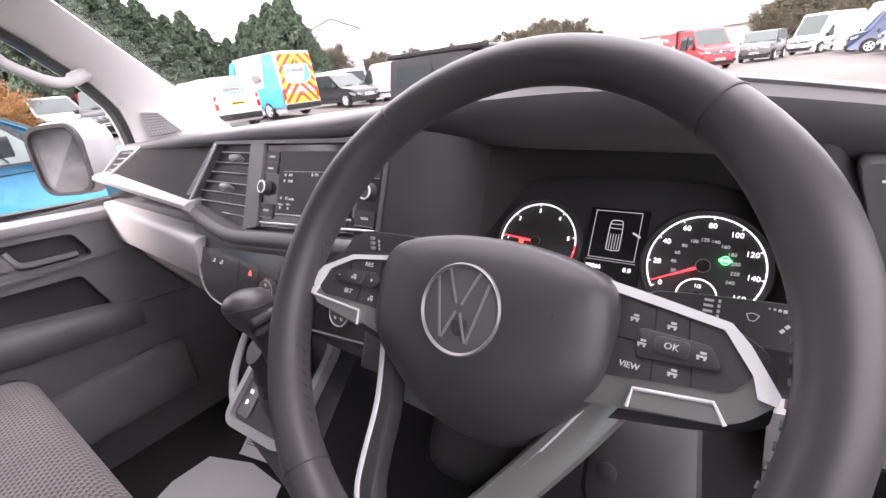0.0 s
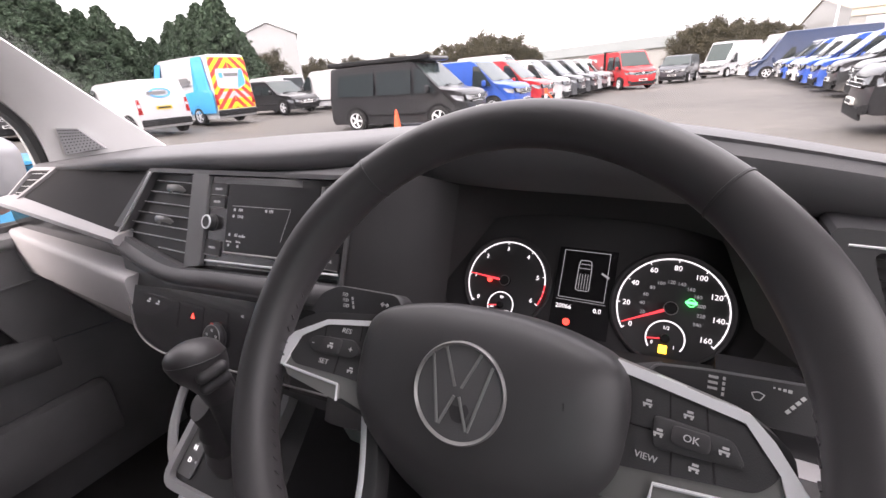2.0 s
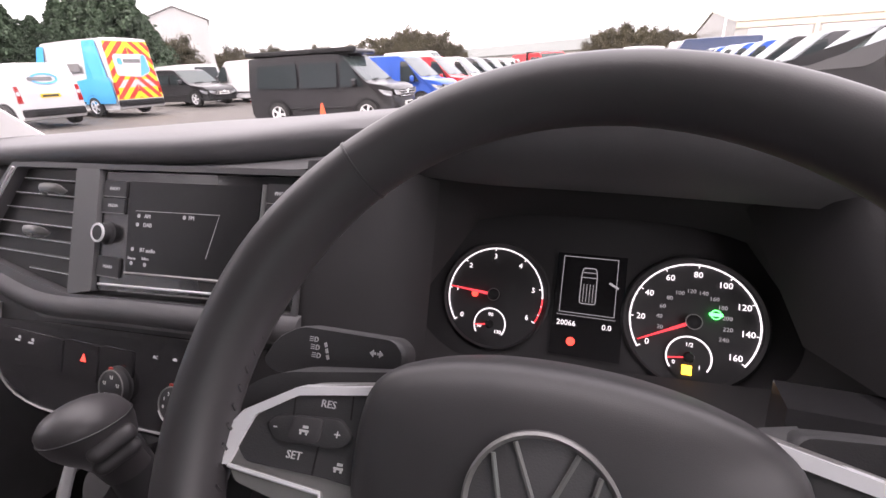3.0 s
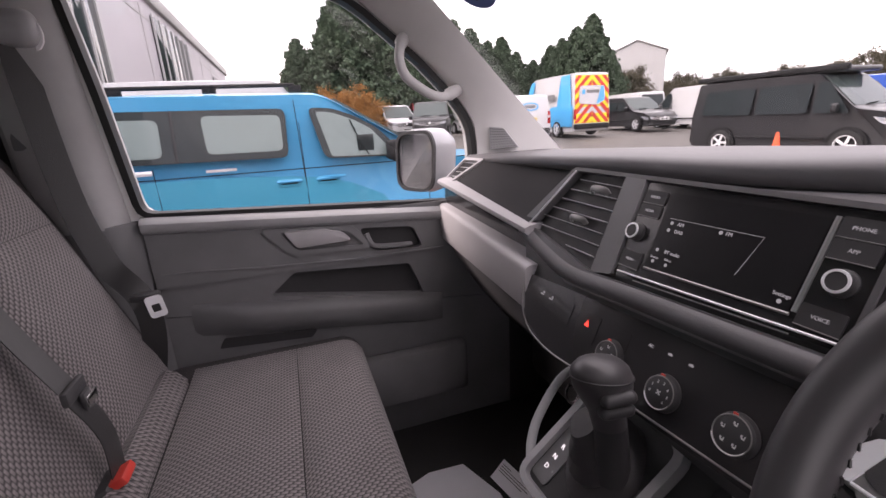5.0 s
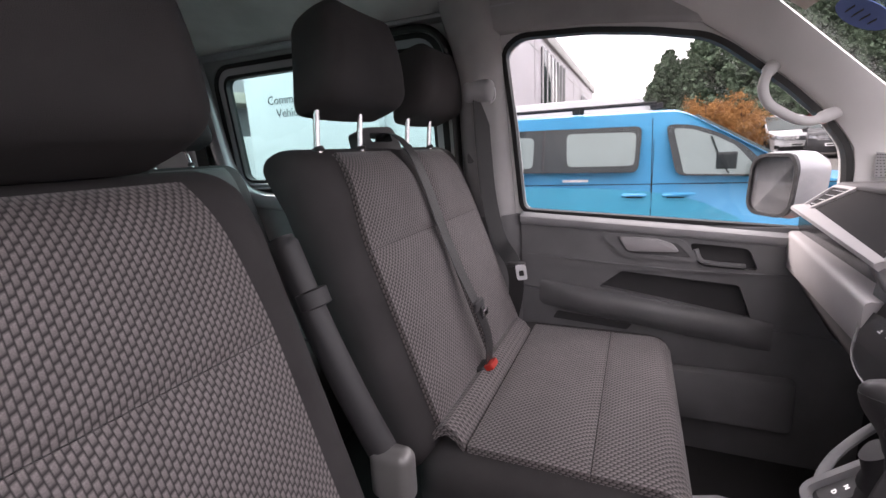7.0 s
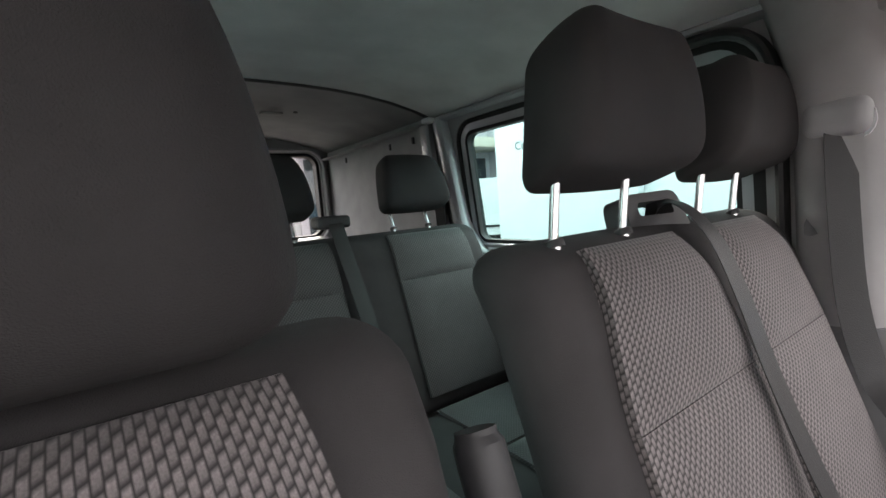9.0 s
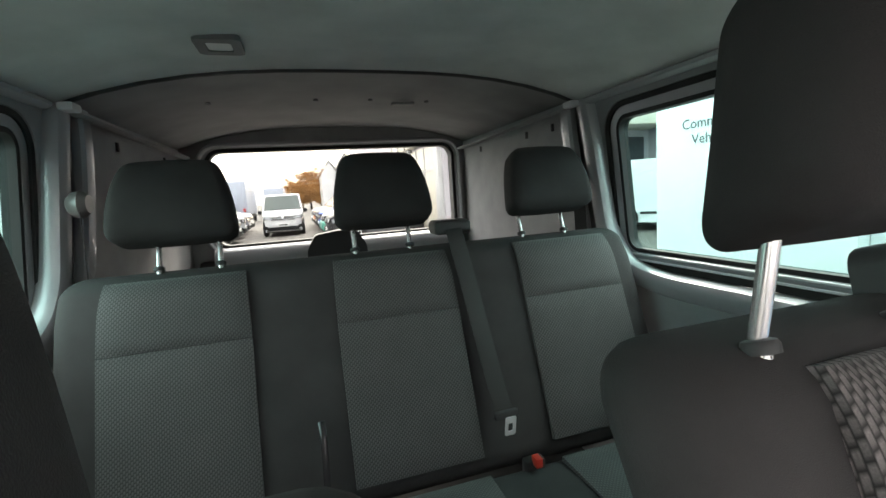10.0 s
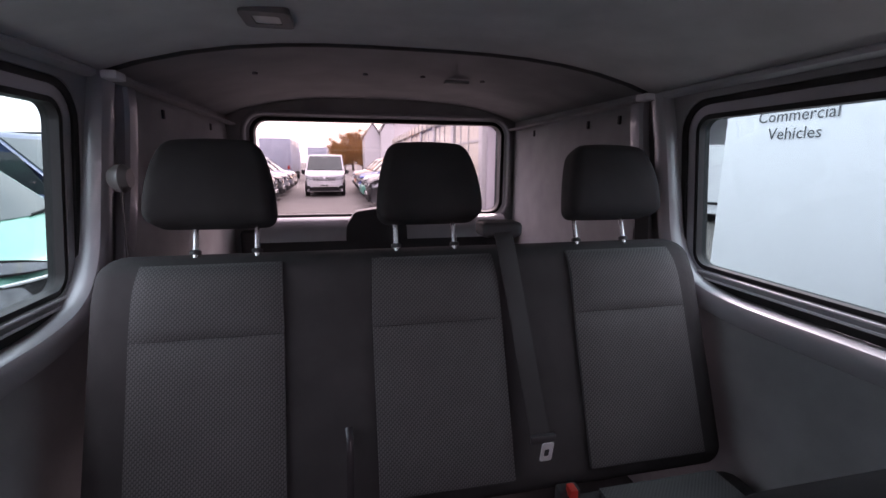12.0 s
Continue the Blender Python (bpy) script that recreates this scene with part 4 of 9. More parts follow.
for u, d in ((0.152, -0.004), (0.155, 0.004), (0.166, 0.0065), (0.185, 0.004), (0.205, -0.004), (0.224, -0.018), (0.238, -0.040), (0.245, -0.080)):
    flank.append([fas(u, 1.070 + 0.262 * k / 9, d) for k in range(10)])
part("fascia_flank", loft(flank, closed=False, caps=False), M_HOOD, dash, "black moulding between radio and instruments", sharp=70)
part("padded_roll", sweep(smooth_path([fas(u, z, 0.004) for u, z in ((-0.335, 1.212), (-0.26, 1.194), (-0.170, 1.180), (-0.05, 1.187), (0.08, 1.194), (0.165, 1.199))], 5), 0.013, 0.010, up=(0, -0.919, 0.395), n=12), M_DASH, dash, "padded ridge under the radio")
edge = smooth_path([fas(u, z, 0.0115) for u, z in ((-0.312, 1.224), (-0.275, 1.270), (-0.240, 1.316))], 4)
part("trim_line", sweep(edge, 0.0015, n=6), M_SATIN, dash)
part("trim_line", sweep([fas(-0.09 + 0.24 * k / 6, 1.2085 + 0.010 * k / 6 * 1.2, 0.006) for k in range(7)], 0.0014, n=6), M_SATIN, dash)


def vent(parent, outline, rows_, x0, x1, mapf, name="air_vent", tabs=(), shrink=1.0):
    vt = part(name, prism(outline, mapf, -0.035, -0.030), M_DARK, parent, "black louvred air vent")
    for k, (ua, za, ub, zb) in enumerate(rows_):
        bm = loft([[mapf(u, z - 0.003, -0.024), mapf(u, z + 0.002, -0.004), mapf(u, z + 0.005, 0.002), mapf(u, z + 0.004, -0.024)] for u, z in ((ua, za), ((ua + ub) / 2, (za + zb) / 2), (ub, zb))])
        part("louvre", bm, M_DASH, vt)
        # silver line laid on the louvre as its highlight
        part("louvre_glint", sweep([mapf(ua + 0.004, za + 0.004, 0.003), mapf(ub - 0.004, zb + 0.004, 0.003)], 0.0005, n=5), M_SATIN, vt)
    for u, z in tabs:
        part("vent_tab", sweep(smooth_path([mapf(u - 0.017, z, 0.003), mapf(u - 0.012, z + 0.005, 0.010), mapf(u + 0.012, z + 0.006, 0.010), mapf(u + 0.017, z + 0.002, 0.003)], 3), 0.005, 0.0022, up=(0, -0.9, 0.4), n=8), M_GUN, vt)
    return vt


rows_ = []
for k in range(7):
    z = 1.302 - 0.0155 * k
    left = -0.243 - 0.078 * (1.309 - z) / 0.085 if z > 1.224 else -0.321 + 0.19 * (1.224 - z) / 0.03
    rows_.append((left + 0.012, z, -0.138, z - 0.001))
vent(dash, quadr([(-0.305, 1.224), (-0.140, 1.196), (-0.138, 1.314), (-0.240, 1.312)], 0.008), rows_, 0, 0, fas, tabs=((-0.178, 1.291), (-0.20, 1.247)))
part("radio_post", prism(quadr([(-0.134, 1.194), (-0.097, 1.201), (-0.100, 1.318), (-0.137, 1.318)], 0.004), fas, -0.02, 0.008), M_DOOR, dash)

radio = thing("car_radio", "black radio unit with a lit touch screen and two chrome-ringed knobs", "radio", fas(0.028, 1.265, 0))
part("bezel", prism(quadr([(-0.095, 1.202), (0.153, 1.216), (0.153, 1.318), (-0.097, 1.316)], 0.005), fas, -0.01, 0.004), M_PIANO, radio)
part("screen", prism(quadr([(-0.053, 1.224), (0.108, 1.230), (0.109, 1.309), (-0.057, 1.308)], 0.003), fas, 0.0042, 0.0055), M_SCREEN, radio, "dim touch screen")
part("screen_edge", sweep([fas(0.112, 1.232, 0.005), fas(0.113, 1.311, 0.005)], 0.0025, n=6), M_GUN, radio)
part("screen_edge", sweep([fas(-0.054, 1.2225, 0.005), fas(0.109, 1.229, 0.005)], 0.0016, n=6), M_GUN, radio)
for u, z, w, h, t in ((-0.077, 1.300, 0.033, 0.015, "RADIO"), (-0.078, 1.284, 0.033, 0.014, "MEDIA"), (-0.078, 1.226, 0.033, 0.019, "MENU"), (0.133, 1.304, 0.034, 0.016, "PHONE"), (0.133, 1.287, 0.034, 0.016, "APP"), (0.132, 1.233, 0.034, 0.018, "VOICE")):
    bt = part("button", prism(rrect(u - w / 2, u + w / 2, z - h / 2, z + h / 2, 0.002, 3), fas, 0.004, 0.0062), M_DARK, radio)
    lettering(t, 0.0048, MP @ Matrix.Translation((u, zv(z), 0.0063)), M_DIM_INK, bt)
    part("button_edge", sweep([fas(u - w / 2, z - h / 2, 0.006), fas(u + w / 2, z - h / 2, 0.006)], 0.0006, n=5), M_GUN, bt)
for u, z in ((-0.085, 1.2575), (0.1345, 1.263)):
    kn = part("knob", lathe([(0.0120, 0.0), (0.0120, 0.002), (0.0100, 0.003), (0.0097, 0.009), (0.0085, 0.0105)], 28, MP @ Matrix.Translation((u, zv(z), 0.004))), M_DARK, radio)
    part("knob_ring", lathe([(0.0088, 0.0), (0.0100, 0.0008), (0.0097, 0.0020), (0.0078, 0.0022), (0.0074, 0.0004)], 28, MP @ Matrix.Translation((u, zv(z), 0.0130)), caps=False), M_SATIN, kn)
for t, u, z, sz in (("AM", -0.028, 1.2765, 0.0058), ("DAB", -0.027, 1.2685, 0.0058), ("FM", 0.030, 1.2785, 0.0058), ("BT audio", -0.024, 1.2455, 0.0058), ("Settings", 0.098, 1.2415, 0.005), ("Source", -0.045, 1.237, 0.004), ("Select", -0.026, 1.238, 0.004)):
    lettering(t, sz, MP @ Matrix.Translation((u, zv(z), 0.0057)), M_DIM_INK, radio)
for u, z in ((-0.040, 1.2765), (-0.041, 1.2685), (0.021, 1.2785), (-0.045, 1.2455), (-0.045, 1.2325), (-0.026, 1.2325), (0.098, 1.236)):
    part("screen_symbol", lathe([(0.0021, 0), (0.0021, 0.0003)], 10, MP @ Matrix.Translation((u, zv(z), 0.0056))), M_DIM_INK, radio)
part("screen_line", sweep([fas(0.052, 1.245, 0.0056), fas(0.064, 1.283, 0.0056), fas(-0.045, 1.281, 0.0056)], 0.0003, n=4), M_DIM_INK, radio)
part("disc_slot", sweep([fas(-0.062, 1.2045, 0.0045), fas(0.115, 1.2145, 0.0045)], 0.0016, 0.0008, n=6), M_GUN, radio)

# row of switches and climate panel under the surround
part("control_panel", prism(quadr([(-0.292, 1.150), (-0.245, 1.088), (-0.17, 1.070), (0.165, 1.088), (0.178, 1.180), (-0.17, 1.160)], 0.012), fas, -0.03, 0.0), M_PIANO, dash)
part("panel_edge", sweep(smooth_path([fas(u, z, 0.001) for u, z in ((-0.292, 1.150), (-0.25, 1.092), (-0.175, 1.072), (-0.05, 1.080), (0.16, 1.094))], 4), 0.0013, n=6), M_GUN, dash)
for u0, u1, z0, z1 in ((-0.256, -0.145, 1.112, 1.146), (-0.134, -0.088, 1.112, 1.148), (-0.08, -0.035, 1.125, 1.15)):
    part("switch", prism(rrect(u0, u1, z0, z1, 0.003, 3), fas, 0.0, 0.0012), M_PIANO, dash)
tri = [(-0.109 + 0.0050 * math.cos(a), 1.1325 + 0.0050 * math.sin(a)) for a in (radians(90), radians(210), radians(330))]
part("hazard_symbol", prism(tri, fas, 0.0012, 0.0018), M_RED_INK, dash, "red warning triangle")
for u in (-0.222, -0.198):
    part("switch_symbol", join(rbox((u, zv(1.135), 0.0016), (0.009, 0.002, 0.0005), m=MP), rbox((u + 0.003, zv(1.1385), 0.0016), (0.004, 0.003, 0.0005), m=MP)), M_DIM_INK, dash)
lettering("AC", 0.0050, MP @ Matrix.Translation((-0.006, zv(1.150), 0.0006)), M_DIM_INK, dash)
for u, z in ((0.020, 1.152), (0.046, 1.153)):
    part("climate_symbol", prism(quadr([(u - 0.0028, z - 0.0012), (u + 0.0028, z - 0.0012), (u + 0.0028, z + 0.0006), (u + 0.0008, z + 0.0016), (u - 0.0028, z + 0.0006)], 0.0004, 3), fas, 0.0005, 0.001), M_DIM_INK, dash)
for u, z, dots in ((-0.053, 1.116, 5), (0.031, 1.1155, 7), (0.1105, 1.1215, 5)):
    kn = part("climate_knob", lathe([(0.0205, 0.0), (0.0205, 0.002), (0.0180, 0.003), (0.0176, 0.008), (0.016, 0.009)], 32, MP @ Matrix.Translation((u, zv(z), 0.0))), M_DARK, dash, "black round climate knob")
    part("knob_ring", lathe([(0.0168, 0.0), (0.0181, 0.0006), (0.0178, 0.0014), (0.0172, 0.0016), (0.0166, 0.0004)], 32, MP @ Matrix.Translation((u, zv(z), 0.0080)), caps=False), M_GUN, kn)
    # white arc painted where the ring's lower edge catches the light
    part("knob_glint", sweep([fas(u + 0.0174 * math.cos(a), z + 0.919 * 0.0174 * math.sin(a), 0.0097) for a in np.linspace(radians(205), radians(335), 17)], 0.0006, n=5), M_PRINT, kn)
    if dots == 7:
        for k in range(7):
            a = radians(195 - 235 * k / 6)
            lettering(str(k), 0.0046, MP @ Matrix.Translation((u + 0.0112 * math.cos(a), zv(z) + 0.0112 * math.sin(a), 0.0093)), M_PRINT, kn, name="numeral")
        for k in range(4):
            a = radians(45 + 90 * k)
            part("knob_symbol", rbox((0, 0, 0), (0.0030, 0.0016, 0.0004), m=MP @ Matrix.Translation((u + 0.0016 * math.cos(a), zv(z) + 0.0016 * math.sin(a), 0.0094)) @ Matrix.Rotation(a, 4, "Z")), M_PRINT, kn)
    else:
        for k in range(dots):
            a = radians(90 + 360 * k / dots)
            m = MP @ Matrix.Translation((u + 0.0100 * math.cos(a), zv(z) + 0.0100 * math.sin(a), 0.0094))
            part("knob_symbol", join(rbox((-0.0010, 0.0010, 0), (0.0016, 0.0022, 0.0004), m=m), rbox((0.0007, -0.0006, 0), (0.0030, 0.0014, 0.0004), m=m), rbox((0.0018, 0.0012, 0), (0.0008, 0.0024, 0.0004), m=m)), M_PRINT, kn)
    part("knob_pointer", rbox((u - 0.004, zv(z) + 0.0180, 0.0075), (0.004, 0.003, 0.002), m=MP), M_BUCKLE_RED, kn)
# outer vent by the passenger's door
part("outer_vent_frame", ring(quadr([(-0.798, 1.243), (-0.742, 1.246), (-0.682, 1.304), (-0.798, 1.301)], 0.010, 4), quadr([(-0.792, 1.251), (-0.748, 1.253), (-0.698, 1.298), (-0.792, 1.295)], 0.006, 4), pan, -0.01, 0.006), M_GREY, dash)
vent(dash, quadr([(-0.794, 1.249), (-0.747, 1.251), (-0.696, 1.300), (-0.794, 1.297)], 0.006, 4), [(-0.790, 1.288 - 0.011 * k, -0.708 - 0.012 * k, 1.290 - 0.011 * k) for k in range(4)], 0, 0, lambda u, z, d: pan(u, z, d * 0.4))

# driver's side: cluster, vent, gloss strip, grey band, switches
MC = basis(Vector((0.389, 0.292, 1.178)), (1, 0, 0), (0, 0.542, 0.841), (0, -0.841, 0.542))
clm = mapper(MC)
hood_o = quadr([(0.205, 1.115), (0.612, 1.135), (0.572, 1.300), (0.50, 1.318), (0.40, 1.326), (0.28, 1.324), (0.215, 1.306)], 0.05, 9)
hood_y = lambda z: 0.262 - 0.5 * (1.30 - z)


def hood_ring(t):
    """A loop of the binnacle's bowl, from its rim (0) to the edge of the dial plate (1)."""
    out = []
    for u, z in hood_o:
        a = math.atan2((z - 1.185) / 0.841, u - 0.392)
        c, e = math.cos(a), math.sin(a)
        r = (abs(c / 0.178) ** 2.8 + abs(e / 0.084) ** 2.8) ** (-1 / 2.8)
        inner = clm(r * c, 0.006 + r * e, 0.003)
        rim = Vector((u, hood_y(z), z))
        w = t ** 0.75
        out.append(Vector((rim.x + (inner.x - rim.x) * t, rim.y + (inner.y - rim.y) * w, rim.z + (inner.z - rim.z) * t)))
    return out


rim_out = [Vector((u, hood_y(z) + 0.012, z)) for u, z in offset_loop(hood_o, 0.010)]
part("cluster_hood", loft([rim_out] + [hood_ring(t) for t in (0, 0.06, 0.15, 0.3, 0.5, 0.7, 0.88, 1.0)], caps=False), M_HOOD, dash, "black bowl round the instruments", sharp=75)
cluster = thing("instrument_cluster", "instrument cluster with two lit dials and a display between them", "instruments", MC.translation)
part("face", prism(quadr([(-0.195, -0.090), (0.195, -0.090), (0.190, 0.104), (-0.190, 0.104)], 0.05, 6), clm, -0.010, -0.004), M_HOOD, cluster)


def arc_ring(cx, cy, r0, r1, a0, a1, d, n=40, thick=0.0006):
    bm = bmesh.new()
    rows = []
    for k in range(n + 1):
        a = radians(a0 + (a1 - a0) * k / n)
        rows.append([bm.verts.new(clm(cx + r * math.cos(a), cy + r * math.sin(a), dd)) for r, dd in ((r0, d), (r1, d), (r1, d + thick), (r0, d + thick))])
    for a, b in zip(rows, rows[1:]):
        for i in range(4):
            bm.faces.new((a[i], a[(i + 1) % 4], b[(i + 1) % 4], b[i]))
    return bm


def dial(cx, cy, r, a0, a1, nums, ticks, inner=(), needle=0.0, red_from=None):
    dl = part("dial", lathe([(r * 1.12, -0.003), (r * 1.14, 0.001), (r * 1.10, 0.003), (r * 1.06, -0.0005), (0.001, -0.0005)], 48, MC @ Matrix.Translation((cx, cy, -0.002))), M_DARK, cluster)
    part("dial_scale", arc_ring(cx, cy, r * 0.975, r, a0, a1 if red_from is None else red_from, 0.0), M_WHITE_INK, dl)
    if red_from is not None:
        part("red_zone", arc_ring(cx, cy, r * 0.975, r, red_from, a1, 0.0), M_REDPALE, dl)
    for k in range(ticks + 1):
        a = radians(a0 + (a1 - a0) * k / ticks)
        big = k % max(1, ticks // (len(nums) - 1)) == 0
        ln = r * (0.07 if big else 0.035)
        mm = MC @ Matrix.Translation((cx + (r - ln / 2) * math.cos(a), cy + (r - ln / 2) * math.sin(a), 0.0008)) @ Matrix.Rotation(a, 4, "Z")
        part("tick", rbox((0, 0, 0), (ln, 0.0009 if big else 0.0005, 0.0004), m=mm), M_WHITE_INK if not big else M_WHITE_INK, dl)
    for k, t in enumerate(nums):
        a = radians(a0 + (a1 - a0) * k / (len(nums) - 1))
        lettering(t, r * 0.145, MC @ Matrix.Translation((cx + r * 0.81 * math.cos(a), cy + r * 0.81 * math.sin(a), 0.0006)), M_WHITE_INK, dl, name="numeral")
    for k, t in enumerate(inner):
        a = radians(a0 - 4 + (a1 - a0 + 4) * (k + 0.55) / (len(inner) + 0.1))
        lettering(t, r * 0.10, MC @ Matrix.Translation((cx + r * 0.52 * math.cos(a), cy + r * 0.52 * math.sin(a), 0.0006)), M_DIM_INK, dl, name="numeral")
    a = radians(needle)
    mm = MC @ Matrix.Translation((cx, cy, 0.004)) @ Matrix.Rotation(a, 4, "Z")
    part("needle", loft([[mm @ Vector(p) for p in ((r * 0.1, -0.0016, 0), (r * 0.1, 0.0016, 0), (r * 0.1, 0, 0.0016))], [mm @ Vector(p) for p in ((r * 0.94, -0.0005, 0), (r * 0.94, 0.0005, 0), (r * 0.94, 0, 0.0005))]]), M_REDPALE, dl)
    part("hub", lathe([(r * 0.13, 0.0), (r * 0.13, 0.004), (r * 0.115, 0.0055), (0.001, 0.0055)], 24, MC @ Matrix.Translation((cx, cy, 0.0))), M_PIANO, dl)
    part("hub_ring", arc_ring(cx, cy, r * 0.115, r * 0.132, 0, 360, 0.005), M_GUN, dl)
    return dl


TX, SX = -0.093, 0.093
dial(TX, 0.0, 0.0505, 218, -28, ["0", "1", "2", "3", "4", "5", "6"], 24, needle=175, red_from=2)
dial(SX, -0.002, 0.0540, 212, -38, ["0", "20", "40", "60", "80", "100", "120", "140", "160"], 32, inner=["20", "40", "60", "80", "100", "120", "140", "160", "180", "200", "220", "240"], needle=206)
for cx, cy, r, labs in ((TX - 0.001, -0.031, 0.017, (("50", -0.011, -0.003), ("90", 0.0, 0.010), ("130", 0.009, -0.007))), (SX - 0.002, -0.034, 0.019, (("0", -0.012, -0.006), ("1/2", 0.0, 0.011), ("1", 0.009, -0.008)))):
    sub = part("small_dial", lathe([(r * 1.02, 0.0004), (r * 1.02, 0.0008), (0.001, 0.0008)], 30, MC @ Matrix.Translation((cx, cy, 0))), M_DARK, cluster)
    part("dial_scale", arc_ring(cx, cy, r * 0.93, r, 215, -35, 0.001), M_WHITE_INK, sub)
    part("hub", lathe([(r * 0.25, 0.0), (r * 0.25, 0.003), (r * 0.2, 0.004)], 18, MC @ Matrix.Translation((cx, cy, 0.001))), M_PIANO, sub)
    mm = MC @ Matrix.Translation((cx, cy, 0.003)) @ Matrix.Rotation(radians(188), 4, "Z")
    part("needle", rbox((r * 0.5, 0, 0), (r * 0.9, 0.0012, 0.0008), m=mm), M_REDPALE, sub)
    for t, dx, dy in labs:
        lettering(t, 0.0052, MC @ Matrix.Translation((cx + dx, cy + dy, 0.0012)), M_WHITE_INK, sub, name="numeral")
disp = part("display", prism([(-0.032, -0.050), (0.034, -0.050), (0.034, 0.052), (-0.032, 0.052)], clm, -0.003, -0.001), M_SCREEN, cluster)
part("display_frame", ring([(-0.026, -0.008), (0.0262, -0.008), (0.0262, 0.049), (-0.026, 0.049)], [(-0.0254, -0.0074), (0.0256, -0.0074), (0.0256, 0.0484), (-0.0254, 0.0484)], clm, -0.001, -0.0004), M_DIM_INK, disp)
car_o = quadr([(-0.0080, 0.002), (0.0080, 0.002), (0.0078, 0.030), (0.0066, 0.0385), (-0.0066, 0.0385), (-0.0078, 0.030)], 0.003, 4)
pic = part("display_picture", ring(car_o, offset_loop(car_o, -0.0009), clm, -0.001, -0.0004), M_DIM_INK, disp, "lit outline of a van with one door open")
for x in (-0.0045, -0.0015, 0.0015, 0.0045):
    part("roof_line", rbox((x, 0.013, -0.0006), (0.0006, 0.018, 0.0005), m=MC), M_DIM_INK, disp)
for z, w_ in ((0.0335, 0.012), (0.0285, 0.013)):
    part("screen_line", rbox((0, z, -0.0006), (w_, 0.0007, 0.0005), m=MC), M_DIM_INK, disp)
part("open_door_mark", rbox((0.0128, 0.026, -0.0006), (0.010, 0.0022, 0.0005), m=MC @ Matrix.Translation((0.0, 0.006, 0)) @ Matrix.Rotation(radians(-28), 4, "Z")), M_DIM_INK, disp)
part("display_line", rbox((0, -0.0105, -0.0005), (0.056, 0.0005, 0.0004), m=MC), M_DIM_INK, disp)
lettering("20066", 0.0074, MC @ Matrix.Translation((-0.018, -0.0185, -0.0008)), M_WHITE_INK, disp, name="numeral")
lettering("0.0", 0.0074, MC @ Matrix.Translation((0.020, -0.0185, -0.0008)), M_WHITE_INK, disp, name="numeral")
part("warning_lamp", lathe([(0.0042, 0), (0.0042, 0.0005)], 14, MC @ Matrix.Translation((-0.012, -0.036, -0.0008))), M_RED_INK, cluster, "red warning lamp")
part("warning_lamp", join(arc_ring(SX + 0.018, 0.007, 0.0035, 0.0045, 0, 360, 0.0008, 16), rbox((SX + 0.018, 0.007, 0.001), (0.011, 0.003, 0.0004), m=MC)), M_GREEN_INK, cluster, "green tell-tale lamp")
part("warning_lamp", rbox((SX - 0.003, -0.0455, 0.0016), (0.008, 0.0085, 0.0005), 0.001, MC), M_AMBER_INK, cluster, "amber fuel lamp")
part("warning_lamp", lathe([(0.0036, 0), (0.0036, 0.0005)], 14, MC @ Matrix.Translation((TX - 0.021, -0.001, 0.0008))), M_RED_INK, cluster, "red warning lamp")

rv = lambda u, z, d: Vector((u, 0.205 - d - 0.25 * (1.26 - z) , z))
part("outer_vent_frame", ring(quadr([(0.605, 1.195), (0.795, 1.205), (0.795, 1.296), (0.572, 1.305)], 0.012, 4), quadr([(0.625, 1.210), (0.785, 1.216), (0.785, 1.284), (0.598, 1.290)], 0.008, 4), rv, -0.03, 0.012), M_DARK, dash)
vent(dash, quadr([(0.622, 1.208), (0.787, 1.214), (0.787, 1.286), (0.596, 1.292)], 0.008, 4), [(0.604 + 0.004 * k, 1.278 - 0.0145 * k, 0.782, 1.273 - 0.0125 * k) for k in range(5)], 0, 0, rv, tabs=((0.72, 1.268),))
part("trim_line", sweep([rv(0.585, 1.293, 0.012), rv(0.79, 1.287, 0.012)], 0.001, n=6), M_SATIN, dash)
cheek = []
for k in range(13):
    z = 1.325 - 0.135 * k / 12
    ui = 0.548 + 0.46 * (1.325 - z)
    yr = hood_y(z) - 0.026 - 0.016 * k / 12
    cheek.append([Vector((ui - 0.060, yr + 0.085, z)), Vector((ui - 0.035, yr + 0.038, z)), Vector((ui - 0.016, yr + 0.012, z)), Vector((ui - 0.004, yr + 0.001, z)), Vector((ui + 0.003, yr, z)), Vector((ui + 0.008, yr + 0.004, z)), Vector((ui + 0.013, yr + 0.02, z)), Vector((ui + 0.016, yr + 0.06, z))])
part("cluster_cheek", loft(cheek), M_HOOD, dash, "soft ridge beside the instruments", sharp=75)
part("textured_strip", prism(quadr([(0.612, 1.182), (0.80, 1.188), (0.80, 1.204), (0.606, 1.204)], 0.004, 3), lambda u, z, d: Vector((u, 0.168 - d, z)), -0.03, 0.004), M_DASH, dash)
part("gloss_strip", prism([(0.52, 1.128), (0.80, 1.128), (0.80, 1.186), (0.52, 1.186)], lambda u, z, d: Vector((u, 0.175 - d - 0.2 * (1.186 - z), z)), -0.03, 0.0), M_PIANO, dash)
part("driver_band", prism(quadr([(0.555, 1.03), (0.80, 1.02), (0.80, 1.128), (0.548, 1.133)], 0.01, 4), lambda u, z, d: Vector((u, 0.150 - d + 0.3 * (1.13 - z), z)), -0.03, 0.004, ), M_BAND, dash, "stone-grey grained trim band")
